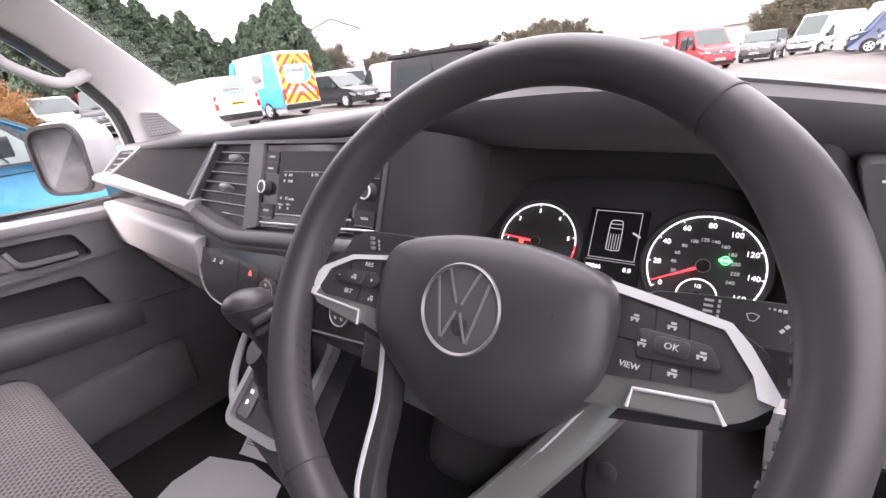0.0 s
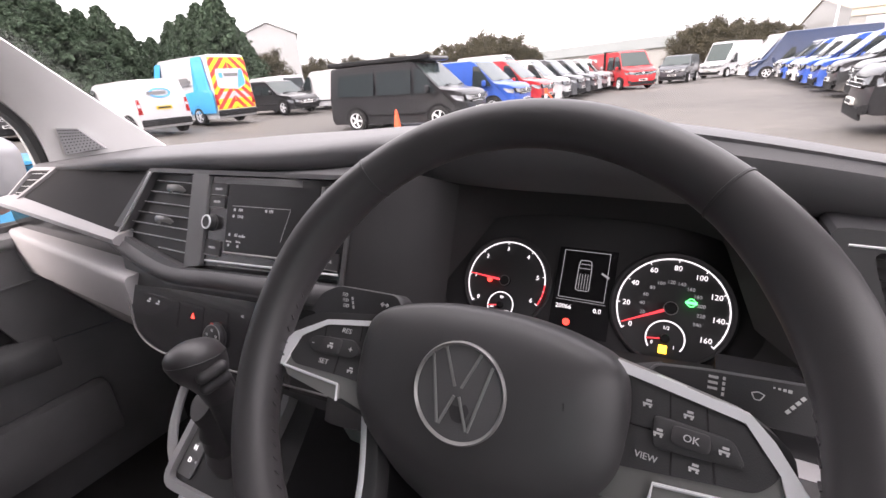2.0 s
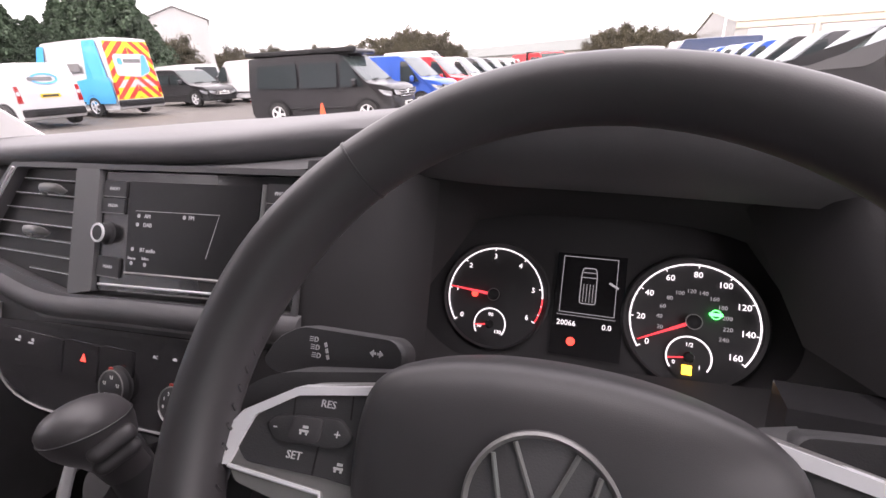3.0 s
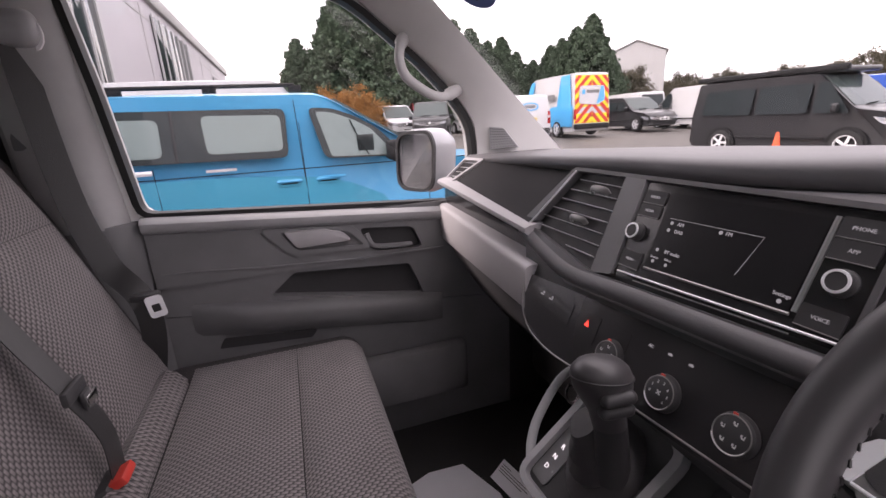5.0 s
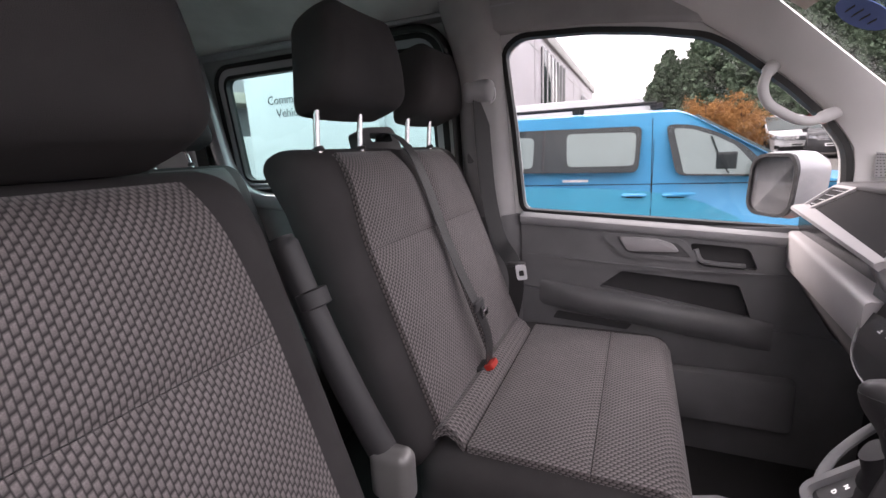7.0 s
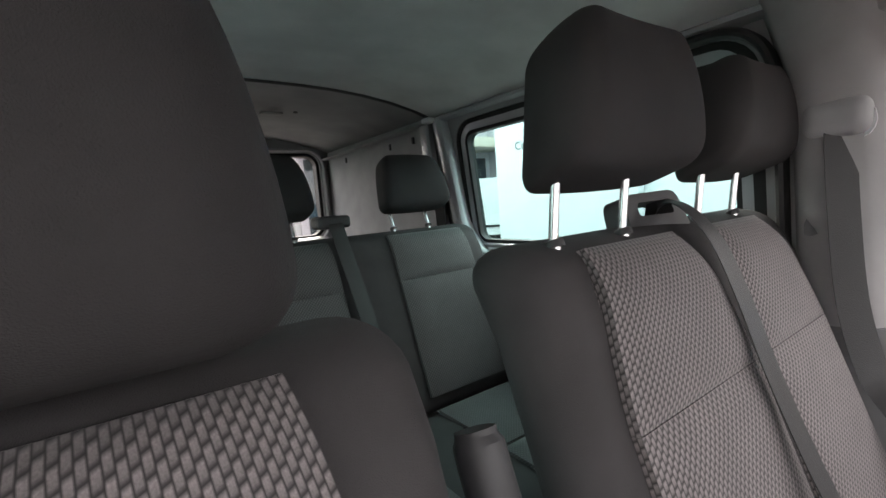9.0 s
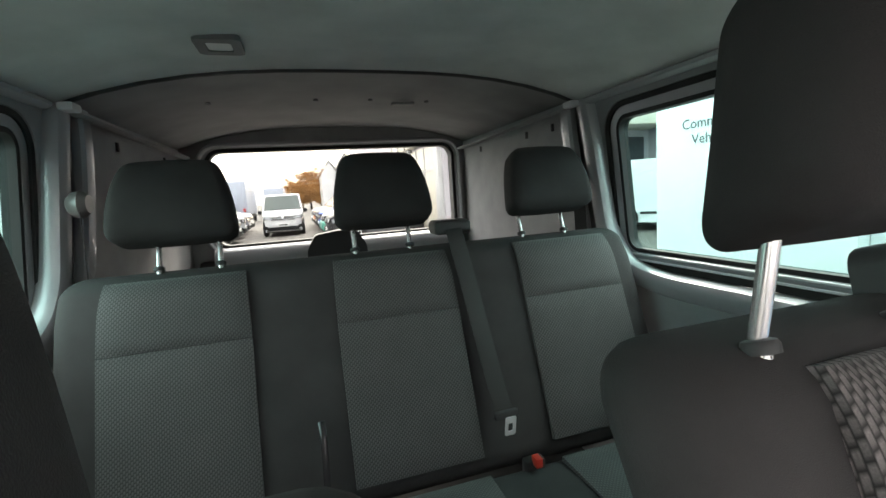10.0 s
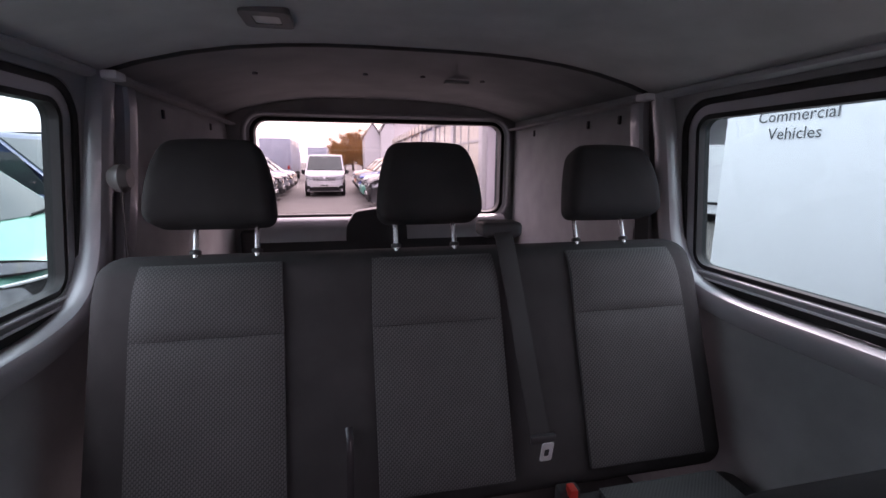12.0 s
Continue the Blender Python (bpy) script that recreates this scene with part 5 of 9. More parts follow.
part("knee_panel", prism([(0.16, 0.78), (0.80, 0.78), (0.80, 1.03), (0.16, 1.08)], lambda u, z, d: Vector((u, 0.19 - d + 0.2 * (1.08 - z), z)), -0.03, 0.0), M_DASH, dash)
sw = part("switch_block", prism(quadr([(0.608, 1.060), (0.725, 1.056), (0.725, 1.100), (0.604, 1.106)], 0.004, 4), lambda u, z, d: Vector((u, 0.146 - d + 0.3 * (1.13 - z), z)), -0.004, 0.004), M_PIANO, dash)
mE = basis(Vector((0.640, 0.160, 1.084)), (1, 0, 0), (0, 0.28, 0.96), (0, -0.96, 0.28))
lettering("OFF", 0.0048, mE @ Matrix.Translation((0, -0.006, 0.006)), M_PRINT, sw)
part("switch_symbol", join(rbox((0, 0.003, 0.006), (0.010, 0.003, 0.0005), m=mE), rbox((0, 0.006, 0.006), (0.006, 0.003, 0.0005), m=mE)), M_PRINT, sw)
ls = part("light_switch", lathe([(0.034, 0.0), (0.034, 0.004), (0.030, 0.006), (0.028, 0.008), (0.026, 0.016), (0.022, 0.018)], 32, basis(Vector((0.665, 0.170, 1.035)), (1, 0, 0), (0, 0.28, 0.96), (0, -0.96, 0.28))), M_DARK, dash)
part("switch_slot", rbox((0.60, 0.168, 1.048), (0.04, 0.01, 0.012), 0.003), M_DARK, dash)

# ---- steering wheel ----
MS = basis(Vector((0.385, 0.0, 1.25)), (1, 0, 0), (0, 0.4924, 0.8704), (0, -0.8704, 0.4924))
wl_ = mapper(MS)
wheel = thing("steering_wheel", "black leather steering wheel with satin silver spokes", "steering wheel", MS.translation)


MR = basis(Vector((0.3937, 0.0007, 1.2549)), (1, 0, 0), (0, 0.5864, 0.81), (0, -0.81, 0.5864))
rimf = mapper(MR)


def rim_ring(deg, r=0.1660, a=0.0146, b=0.0168, n=18):
    t = radians(deg)
    grip = 0.0022 * math.exp(-((abs((deg + 180) % 360 - 180) - 62) / 16) ** 2)
    e = Vector((math.sin(t), math.cos(t), 0))
    return [rimf(*(e * (r + (a + grip) * math.cos(k * 2 * math.pi / n)) + Vector((0, 0, (b + grip * 0.6) * math.sin(k * 2 * math.pi / n))))) for k in range(n)]


rim = part("rim", loft([rim_ring(d) for d in range(0, 360, 4)], loop=True), M_LEATHER, wheel, "black leather rim")
for d in (-41, 41, -144, 144):
    part("rim_seam", loft([rim_ring(d + s, a=0.0146 + o, b=0.0168 + o) for s, o in ((-0.45, -0.001), (-0.2, 0.0006), (0.2, 0.0006), (0.45, -0.001))], caps=False), M_DARK, rim)
for sgn in (-1, 1):
    for k in range(26):
        d = sgn * (52 + 3.3 * k)
        t = radians(d)
        p = Vector((math.sin(t), math.cos(t), 0)) * (0.1660 - 0.0150)
        q = Vector((math.sin(t + 0.02), math.cos(t + 0.02), 0)) * (0.1660 - 0.0150)
        part("stitch", sweep([rimf(p.x, p.y, -0.003), rimf(q.x, q.y, 0.0002)], 0.0008, n=4), M_LEATHER, rim)

pad_half = [(0.0, 0.0520), (0.028, 0.0508), (0.054, 0.0462), (0.074, 0.0395), (0.0835, 0.0305), (0.0868, 0.014), (0.0870, -0.012), (0.0830, -0.026), (0.067, -0.047), (0.046, -0.071), (0.022, -0.0835), (0.0, -0.0855)]
pad_out = quadr(pad_half + [(-u, v) for u, v in pad_half[-2:0:-1]], 0.012, 4)


def chin(v):
    """How far the cover falls back below its crease."""
    k = max(0.0, -(v + 0.034))
    return 0.55 * k * k / (k + 0.006)


rows = []
for s, c in ((0.96, -0.046), (0.995, -0.040), (1.0, -0.026), (0.992, -0.017), (0.972, -0.0115), (0.93, -0.0075), (0.85, -0.0035), (0.7, 0.0005), (0.5, 0.0035), (0.28, 0.005), (0.05, 0.0055)):
    rows.append([wl_(0.0015 + u * s, v * s - 0.004 * (1 - s), c - chin(v * s)) for u, v in pad_out])
part("airbag_cover", loft(rows), M_CAP, wheel, "black grained airbag cover", sharp=60)
for sgn in (-1, 1):
    part("horn_mark", join(rbox((0.052 * sgn + 0.002, 0.009, 0.0008), (0.007, 0.0016, 0.0012), m=MS), rbox((0.052 * sgn + 0.0045, 0.0102, 0.0008), (0.0022, 0.004, 0.0012), m=MS)), M_DARK, wheel)
badge = part("badge", lathe([(0.0285, 0.0), (0.0285, 0.0016), (0.027, 0.0022), (0.001, 0.0026)], 40, MS @ Matrix.Translation((0, 0.003, 0.003))), M_DASH, wheel)


def badge_bar(pts):
    return sweep([wl_(u, 0.003 + v, 0.0064) for u, v in pts], 0.0010, 0.0006, up=MS.to_3x3() @ Vector((0, 0, 1)), n=6)


part("badge_ring", lathe([(0.0262, 0.0), (0.0276, 0.0012), (0.0285, 0.0), (0.0285, -0.001), (0.0262, -0.001)], 44, MS @ Matrix.Translation((0, 0.003, 0.0058)), caps=False), M_GUN, badge, "thin dark chrome ring")
part("badge_shape", join(badge_bar([(-0.011, 0.0235), (-0.002, 0.003)]), badge_bar([(0.011, 0.0235), (0.002, 0.003)]), badge_bar([(-0.0185, 0.018), (-0.0095, -0.019)]), badge_bar([(-0.0085, -0.019), (-0.0015, -0.002)]), badge_bar([(0.0185, 0.018), (0.0095, -0.019)]), badge_bar([(0.0085, -0.019), (0.0015, -0.002)])), M_GUN, badge, "dark chrome chevrons")
def slope(u, v, d):
    """The spokes rise towards the rim and lean back at their upper edge."""
    return wl_(u, v, d - 0.010 + 0.2 * (abs(u) - 0.11) - 0.25 * (v - 0.005))


POD = {1: dict(out=[(0.070, 0.0388), (0.1038, 0.0331), (0.1367, 0.0270), (0.1453, 0.0187), (0.1578, 0.0009), (0.1572, -0.0035), (0.1474, -0.0137), (0.1385, -0.0180), (0.1002, -0.0252), (0.070, -0.031)],
               inn=[(0.070, 0.0335), (0.105, 0.0280), (0.1346, 0.0232), (0.1476, 0.0063), (0.1462, 0.0031), (0.1400, -0.0039), (0.1261, -0.0058), (0.092, -0.0114), (0.070, -0.0150)],
               low=[(0.1010, -0.0142), (0.1352, -0.0091), (0.1406, -0.0169), (0.0999, -0.0233)], tip=4,
               rocker=[(0.0976, 0.0158), (0.1307, 0.0145), (0.1353, 0.0061), (0.1337, 0.0041), (0.0992, 0.0009)], key=(0.1064, 0.1222, 0.0056, 0.0138),
               gaps=[((0.1038, 0.0270), (0.1050, 0.0160)), ((0.1196, 0.0245), (0.1210, 0.0145)), ((0.086, 0.0082), (0.0972, 0.0085)), ((0.1070, 0.0015), (0.1078, -0.0085)), ((0.1240, 0.0035), (0.1252, -0.0055))]),
       -1: dict(out=[(-0.055, 0.0318), (-0.1180, 0.0222), (-0.1399, 0.0090), (-0.1512, -0.0087), (-0.1460, -0.0152), (-0.1334, -0.0184), (-0.0924, -0.0262), (-0.070, -0.032)],
                inn=[(-0.058, 0.0277), (-0.1164, 0.0188), (-0.1339, 0.0075), (-0.1410, -0.0036), (-0.1329, -0.0122), (-0.0952, -0.0128), (-0.070, -0.0150)],
                low=[(-0.1385, -0.0142), (-0.0944, -0.0180), (-0.0913, -0.0280), (-0.1330, -0.0200)], tip=3,
                rocker=[(-0.1274, 0.0051), (-0.1226, 0.0097), (-0.0933, 0.0119), (-0.0854, 0.0048), (-0.0910, -0.0006), (-0.1209, -0.0010)], key=(-0.1150, -0.1005, 0.0006, 0.0108),
                gaps=[((-0.0910, 0.0220), (-0.0895, 0.0120)), ((-0.1180, 0.0175), (-0.1165, 0.0100)), ((-0.0845, 0.0050), (-0.0720, 0.0050)), ((-0.1010, -0.0010), (-0.1005, -0.0125))])}
for sgn in (-1, 1):
    pd_ = POD[sgn]
    ccw = lambda p: p if sum(p[k - 1][0] * p[k][1] - p[k][0] * p[k - 1][1] for k in range(len(p))) > 0 else p[::-1]
    part("spoke", prism(quadr([(sgn * u, v) for u, v in ((0.07, 0.034), (0.14, 0.024), (0.156, 0.014), (0.157, -0.016), (0.13, -0.026), (0.07, -0.040))], 0.008, 4), slope, -0.040, -0.016), M_DARK, wheel)
    part("spoke_base", prism(ccw(quadr(pd_["out"], 0.006, 4)), slope, -0.016, -0.002, 0.0012), M_GUN, wheel, "dark satin metal spoke")
    k = pd_["tip"]
    edge = pd_["out"][:k + 2] + [(pd_["out"][k + 1][0] * 0.955, pd_["out"][k + 1][1] + 0.001)] + pd_["inn"][:k][::-1]
    part("spoke_trim", prism(ccw(edge), slope, -0.008, 0.0006), M_SATIN, wheel, "satin silver spoke edge")
    pod = part("button_pod", prism(ccw(quadr(pd_["inn"], 0.004, 4)), slope, -0.008, -0.0010), M_DARK, wheel)
    part("lower_trim", prism(ccw(quadr(pd_["low"], 0.002, 3)), slope, -0.006, 0.0006), M_GUN, wheel, "dark satin metal piece")
    part("lower_trim_edge", sweep([slope(u, v, 0.0010) for u, v in (pd_["low"][3] if sgn > 0 else pd_["low"][0], pd_["low"][0] if sgn > 0 else pd_["low"][1], pd_["low"][1] if sgn > 0 else pd_["low"][2], pd_["low"][2] if sgn > 0 else pd_["low"][2])[:4 if sgn > 0 else 3]], 0.0010, n=6), M_SATIN, wheel)
    for (u0, v0), (u1, v1) in pd_["gaps"]:
        part("button_gap", sweep([slope(u0, v0, -0.0009), slope(u1, v1, -0.0009)], 0.0005, 0.0005, n=4), M_MATT, pod)
    part("rocker", prism(ccw(quadr(pd_["rocker"], 0.003, 4)), slope, -0.003, 0.0010, 0.0006), M_DARK, pod)
    a_, b_, c_, d_ = pd_["key"]
    part("rocker_key", prism(rrect(a_, b_, c_, d_, 0.002, 3), slope, 0.0, 0.0022, 0.0004), M_CAP, pod)
for sgn in (-1, 1):
    o_ = slope(sgn * 0.11, 0.005, 0.0)
    eu = (slope(sgn * 0.11 + 0.01, 0.005, 0.0) - o_).normalized()
    ev = (slope(sgn * 0.11, 0.015, 0.0) - o_).normalized()
    en = eu.cross(ev).normalized()
    face = lambda u, v, d: basis(slope(u, v, d), eu, en.cross(eu), en)
    for t, u, v, sz, d in ((("RES", -0.1015, 0.0168, 0.0048, -0.0006), ("SET", -0.1109, -0.0062, 0.0048, -0.0006), ("-", -0.1222, 0.0050, 0.006, 0.0014), ("+", -0.0930, 0.0054, 0.006, 0.0014)) if sgn < 0 else (("VIEW", 0.0966, -0.0044, 0.0044, -0.0006), ("OK", 0.1144, 0.0098, 0.0048, 0.0026))):
        lettering(t, sz, face(u, v, d), M_PRINT, wheel)
    for u, v, d in (((-0.0820, 0.0169, -0.0006), (-0.1079, 0.0060, 0.0026), (-0.0896, -0.0073, -0.0006)) if sgn < 0 else ((0.0943, 0.0203, -0.0006), (0.1126, 0.0202, -0.0006), (0.1007, 0.0088, 0.0014), (0.1275, 0.0097, 0.0014), (0.1168, -0.0016, -0.0006))):
        mf = face(u, v, d)
        part("button_symbol", join(rbox((0, -0.0008, 0), (0.0044, 0.0010, 0.0004), m=mf), rbox((0.0004, 0.0009, 0), (0.0026, 0.0012, 0.0004), m=mf), rbox((-0.0014, -0.0019, 0), (0.0010, 0.0010, 0.0004), m=mf), rbox((0.0014, -0.0019, 0), (0.0010, 0.0010, 0.0004), m=mf)), M_PRINT, wheel)
# lower twin spoke
ARMS = {-1: [(-0.076, -0.036, -0.034), (-0.063, -0.078, -0.026), (-0.0585, -0.115, -0.018), (-0.053, -0.138, -0.012), (-0.036, -0.152, -0.006), (-0.006, -0.156, -0.004)],
        1: [(0.090, -0.022, -0.030), (0.074, -0.050, -0.027), (0.049, -0.088, -0.022), (0.027, -0.119, -0.017), (0.012, -0.142, -0.010), (-0.006, -0.156, -0.004)]}
for sgn in (-1, 1):
    arm_ = smooth_path([wl_(*p) for p in ARMS[sgn]], 4)
    wide = (lambda t: 0.0070 + 0.006 * t) if sgn < 0 else (lambda t: 0.0125 - 0.001 * t)
    # right arm gets the lighter material as lit, left the darker as shaded
    part("lower_spoke", sweep(arm_, wide, 0.009, up=MS.to_3x3() @ Vector((0, 0, 1)), n=12, power=3.4), M_GUN if sgn > 0 else M_DARK, wheel, "lower spoke, the right arm coloured lighter as if lit")
    shift = MS.to_3x3() @ (Vector((-0.0050, 0.001, 0.0086)) if sgn < 0 else Vector((-0.0085, -0.0035, 0.0082)))
    part("spoke_line", sweep([p + shift for p in arm_], 0.0024 if sgn < 0 else 0.0014, 0.0016, up=MS.to_3x3() @ Vector((0, 0, 1)), n=8), M_SATIN, wheel, "bright silver edge")
part("column_chin", cushion((0.040, 0.045, 0.028), 0.02, MS @ Matrix.Translation((0.004, -0.075, -0.062))), M_MATT, wheel)
part("rim_boss", sweep(smooth_path([rimf(u, v, 0.001) for u, v in ((-0.062, -0.148), (-0.03, -0.157), (0.0, -0.159), (0.03, -0.157), (0.062, -0.148))], 4), lambda t: 0.012 + 0.006 * math.sin(math.pi * t), 0.013, up=MS.to_3x3() @ Vector((0, 0, 1)), n=10), M_LEATHER, wheel)

col = thing("steering_column", "black steering column shroud with two stalks", "steering column", (0.385, 0.12, 1.18))
part("shroud", sweep([wl_(0, -0.02, -0.048), wl_(0, -0.03, -0.09), wl_(0, -0.035, -0.17), wl_(0, -0.035, -0.25)], lambda t: 0.056 + 0.02 * t, lambda t: 0.040 + 0.016 * t, up=(0, 0.49, 0.87), n=16, power=3.0), M_MATT, col)
PADDLES = {-1: [(-0.175, 0.021), (-0.166, 0.037), (-0.150, 0.046), (-0.088, 0.047), (-0.081, 0.041), (-0.082, 0.022), (-0.165, 0.016)],
           1: [(0.088, 0.016), (0.178, 0.018), (0.184, 0.026), (0.182, 0.039), (0.174, 0.043), (0.119, 0.040), (0.092, 0.037)]}
for sgn in (-1, 1):
    out = quadr(PADDLES[sgn], 0.006, 5)
    if sum(out[k - 1][0] * out[k][1] - out[k][0] * out[k - 1][1] for k in range(len(out))) < 0:
        out = out[::-1]
    cx_, cy_ = sgn * 0.13, 0.031
    inner = lambda s: [(cx_ + (u - cx_) * s, cy_ + (v - cy_) * (s if s > 0.9 else 0.86)) for u, v in out]
    st_ = part("stalk", loft([[wl_(u, v, d) for u, v in inner(s)] for s, d in ((0.92, -0.070), (1.0, -0.066), (1.0, -0.056), (0.985, -0.0530), (0.955, -0.0515))]), M_DARK, col, "black control stalk", sharp=40)
    part("stalk_arm", sweep([wl_(sgn * 0.05, 0.005, -0.085), wl_(sgn * 0.075, 0.020, -0.068), wl_(sgn * 0.10, 0.028, -0.062)], 0.012, 0.009, n=10, power=3), M_DARK, st_)
    ink = lambda u, v, w, h, a=0.0: part("stalk_symbol", rbox((0, 0, 0), (w, h, 0.0005), m=MS @ Matrix.Translation((u, v, -0.0512)) @ Matrix.Rotation(radians(a), 4, "Z")), M_PRINT, st_)
    flat = lambda u, v, d: wl_(u, v, d)
    if sgn < 0:
        for u, v in ((-0.139, 0.0395), (-0.1375, 0.0352), (-0.1360, 0.0308)):
            lamp_o = quadr([(u, v - 0.0016), (u + 0.0020, v - 0.0013), (u + 0.0028, v), (u + 0.0020, v + 0.0013), (u, v + 0.0016)], 0.0006, 3)
            part("stalk_symbol", ring(lamp_o, offset_loop(lamp_o, -0.0005), flat, -0.0515, -0.0510), M_PRINT, st_)
            for k in (-1, 0, 1):
                ink(u - 0.0020, v + 0.0011 * k, 0.0024, 0.0005)
        for k in range(3):
            ink(-0.1310 + 0.0012 * k, 0.0375 - 0.0033 * k, 0.0016, 0.0026, 25)
        for s in (-1, 1):
            q = [(-0.0985 + s * 0.0042, 0.0378), (-0.0985 + s * 0.0018, 0.0398), (-0.0985 + s * 0.0018, 0.0358)]
            part("stalk_symbol", prism(q if s < 0 else q[::-1], flat, -0.0515, -0.0510), M_PRINT, st_)
            ink(-0.0985 + s * 0.0012, 0.0378, 0.0016, 0.0014)
    else:
        for k in range(4):
            ink(0.1285, 0.0375 - 0.0028 * k, 0.0013, 0.0018)
        for k in range(3):
            ink(0.1235, 0.0372 - 0.0030 * k, 0.0046, 0.0014)
        fan = quadr([(0.1425, 0.0300), (0.1452, 0.0300), (0.1472, 0.0335), (0.1440, 0.0347), (0.1408, 0.0335)], 0.0006, 3)
        part("stalk_symbol", ring(fan, offset_loop(fan, -0.0005), flat, -0.0515, -0.0510), M_PRINT, st_)
        for k in range(4):
            ink(0.1505 + 0.0022 * k, 0.0382 - 0.0001 * k, 0.0008 + 0.0003 * k, 0.0008 + 0.0003 * k)
        for k in range(4):
            ink(0.1570 + 0.0019 * k, 0.0278 + 0.0026 * k, 0.0022, 0.0017, 50)
lock = part("lock_housing", rbox((0, 0, 0), (0.07, 0.09, 0.06), 0.012, Matrix.Translation((0.480, 0.065, 1.125)) @ Euler((radians(30), 0, radians(10))).to_matrix().to_4x4()), M_DARK, col)
part("column_screw", lathe([(0.006, 0), (0.006, 0.004), (0.004, 0.005)], 12, basis(Vector((0.470, 0.018, 1.150)), (1, 0, 0), (0, 0.5, 0.87), (0, -0.87, 0.5))), M_DARK, col)
key = thing("ignition_key", "black remote key hanging in the ignition with a green tag", "key", (0.555, 0.03, 1.14))
mk = Matrix.Translation((0.560, 0.035, 1.095)) @ Euler((radians(10), radians(-18), radians(20))).to_matrix().to_4x4()
fob = part("fob", rbox((0, 0, 0), (0.036, 0.016, 0.078), 0.007, mk), M_DARK, key)
for k in (-1, 0, 1):
    part("fob_symbol", ring(rrect(-0.0035, 0.0035, -0.0025, 0.0025, 0.002, 3), rrect(-0.0025, 0.0025, -0.0015, 0.0015, 0.001, 3), mapper(mk @ basis(Vector((0, -0.0083, 0.012 + 0.014 * k)), (1, 0, 0), (0, 0, 1), (0, -1, 0))), 0, 0.0006), M_PRINT, fob)
part("key_blade", rbox((0, 0, 0.05), (0.009, 0.003, 0.03), 0.001, mk), M_CHROME, key)
part("key_ring", sweep([mk @ Vector((0.012 + 0.016 * math.cos(a), 0.002, 0.045 + 0.016 * math.sin(a))) for a in np.linspace(0, 2 * math.pi, 17)], 0.0012, n=6), M_CHROME, key)
M_GREENTAG = material("green_plastic", (0.03, 0.55, 0.04), 0.4)
part("tag", loft([[Vector(p) for p in ((0.505, 0.03, 1.085), (0.515, 0.03, 1.088), (0.515, 0.034, 1.088), (0.505, 0.034, 1.085))], [Vector(p) for p in ((0.488, 0.02, 1.045), (0.494, 0.02, 1.043), (0.494, 0.024, 1.043), (0.488, 0.024, 1.045))]]), M_GREENTAG, key, "bright green plastic tie")
M_TAGW = material("ivory_plastic", (0.55, 0.55, 0.48), 0.5)
part("label_tag", prism(quadr([(-0.013, -0.035), (0.013, -0.035), (0.013, 0.03), (-0.013, 0.03)], 0.012, 5), mapper(Matrix.Translation((0.532, 0.035, 1.092)) @ Euler((radians(80), 0, radians(30))).to_matrix().to_4x4()), 0, 0.002), M_TAGW, key, "pale plastic tag")

# ---- gear selector and console ----
con = thing("centre_console", "dark grey console with the gear selector plate", "console", (-0.03, 0.15, FLOOR_Z))
MG = basis(Vector((-0.045, 0.085, 0.985)), (1, 0, 0), (0, 0.70, 0.714), (0, -0.714, 0.70))
gm = mapper(MG)
part("body", loft([[Vector((-0.005 + sx * w, y, z)) for sx, y in ((-1, yf), (1, yf), (1, yb), (-1, yb))] for w, yf, yb, z in ((0.075, 0.10, 0.40, FLOOR_Z), (0.08, 0.06, 0.40, 0.75), (0.086, 0.03, 0.40, 0.90), (0.090, 0.035, 0.40, 0.925), (0.090, 0.15, 0.40, 1.04))]), M_DARK, con, sharp=40)
fo = quadr([(-0.072, -0.095), (0.085, -0.088), (0.100, 0.085), (-0.055, 0.095)], 0.03, 6)
part("selector_frame", ring(fo, offset_loop(fo, -0.011), gm, -0.01, 0.010), M_DOORUP, con, "satin grey frame")
part("selector_plate", prism(offset_loop(fo, -0.010), gm, -0.012, 0.0), M_DARK, con)
part("letter_strip", prism(quadr([(-0.056, -0.075), (-0.024, -0.075), (-0.014, 0.050), (-0.044, 0.070)], 0.006, 4), gm, 0.0, 0.002), M_DOOR, con)
for t, v in (("P", 0.012), ("R", -0.020), ("N", -0.037), ("D", -0.054)):
    lettering(t, 0.0095, MG @ Matrix.Translation((-0.035 + 0.09 * v, v, 0.0025)), M_WHITE_INK, con)
for t, v in (("+", -0.054), ("-", -0.068)):
    lettering(t, 0.0085, MG @ Matrix.Translation((-0.022 + 0.09 * v, v, 0.0025)), M_DIM_INK, con)
part("cup_ring", sweep(smooth_path([gm(u, v, d) for u, v, d in ((-0.060, 0.105, 0.004), (-0.095, 0.085, 0.006), (-0.112, 0.045, 0.006), (-0.103, -0.015, 0.004), (-0.088, -0.050, 0.0), (-0.070, -0.066, 0.0))], 5), 0.007, 0.006, n=10), M_DOORUP, con, "grey loop of the side pocket")
gear = thing("gear_selector", "black leather gear selector with a gaiter", "gear lever", (0.0, 0.07, 1.0))
gp = [Vector(p) for p in ((0.004, 0.078, 0.995), (0.003, 0.074, 1.04), (0.002, 0.068, 1.09), (0.001, 0.062, 1.11))]
rows = []
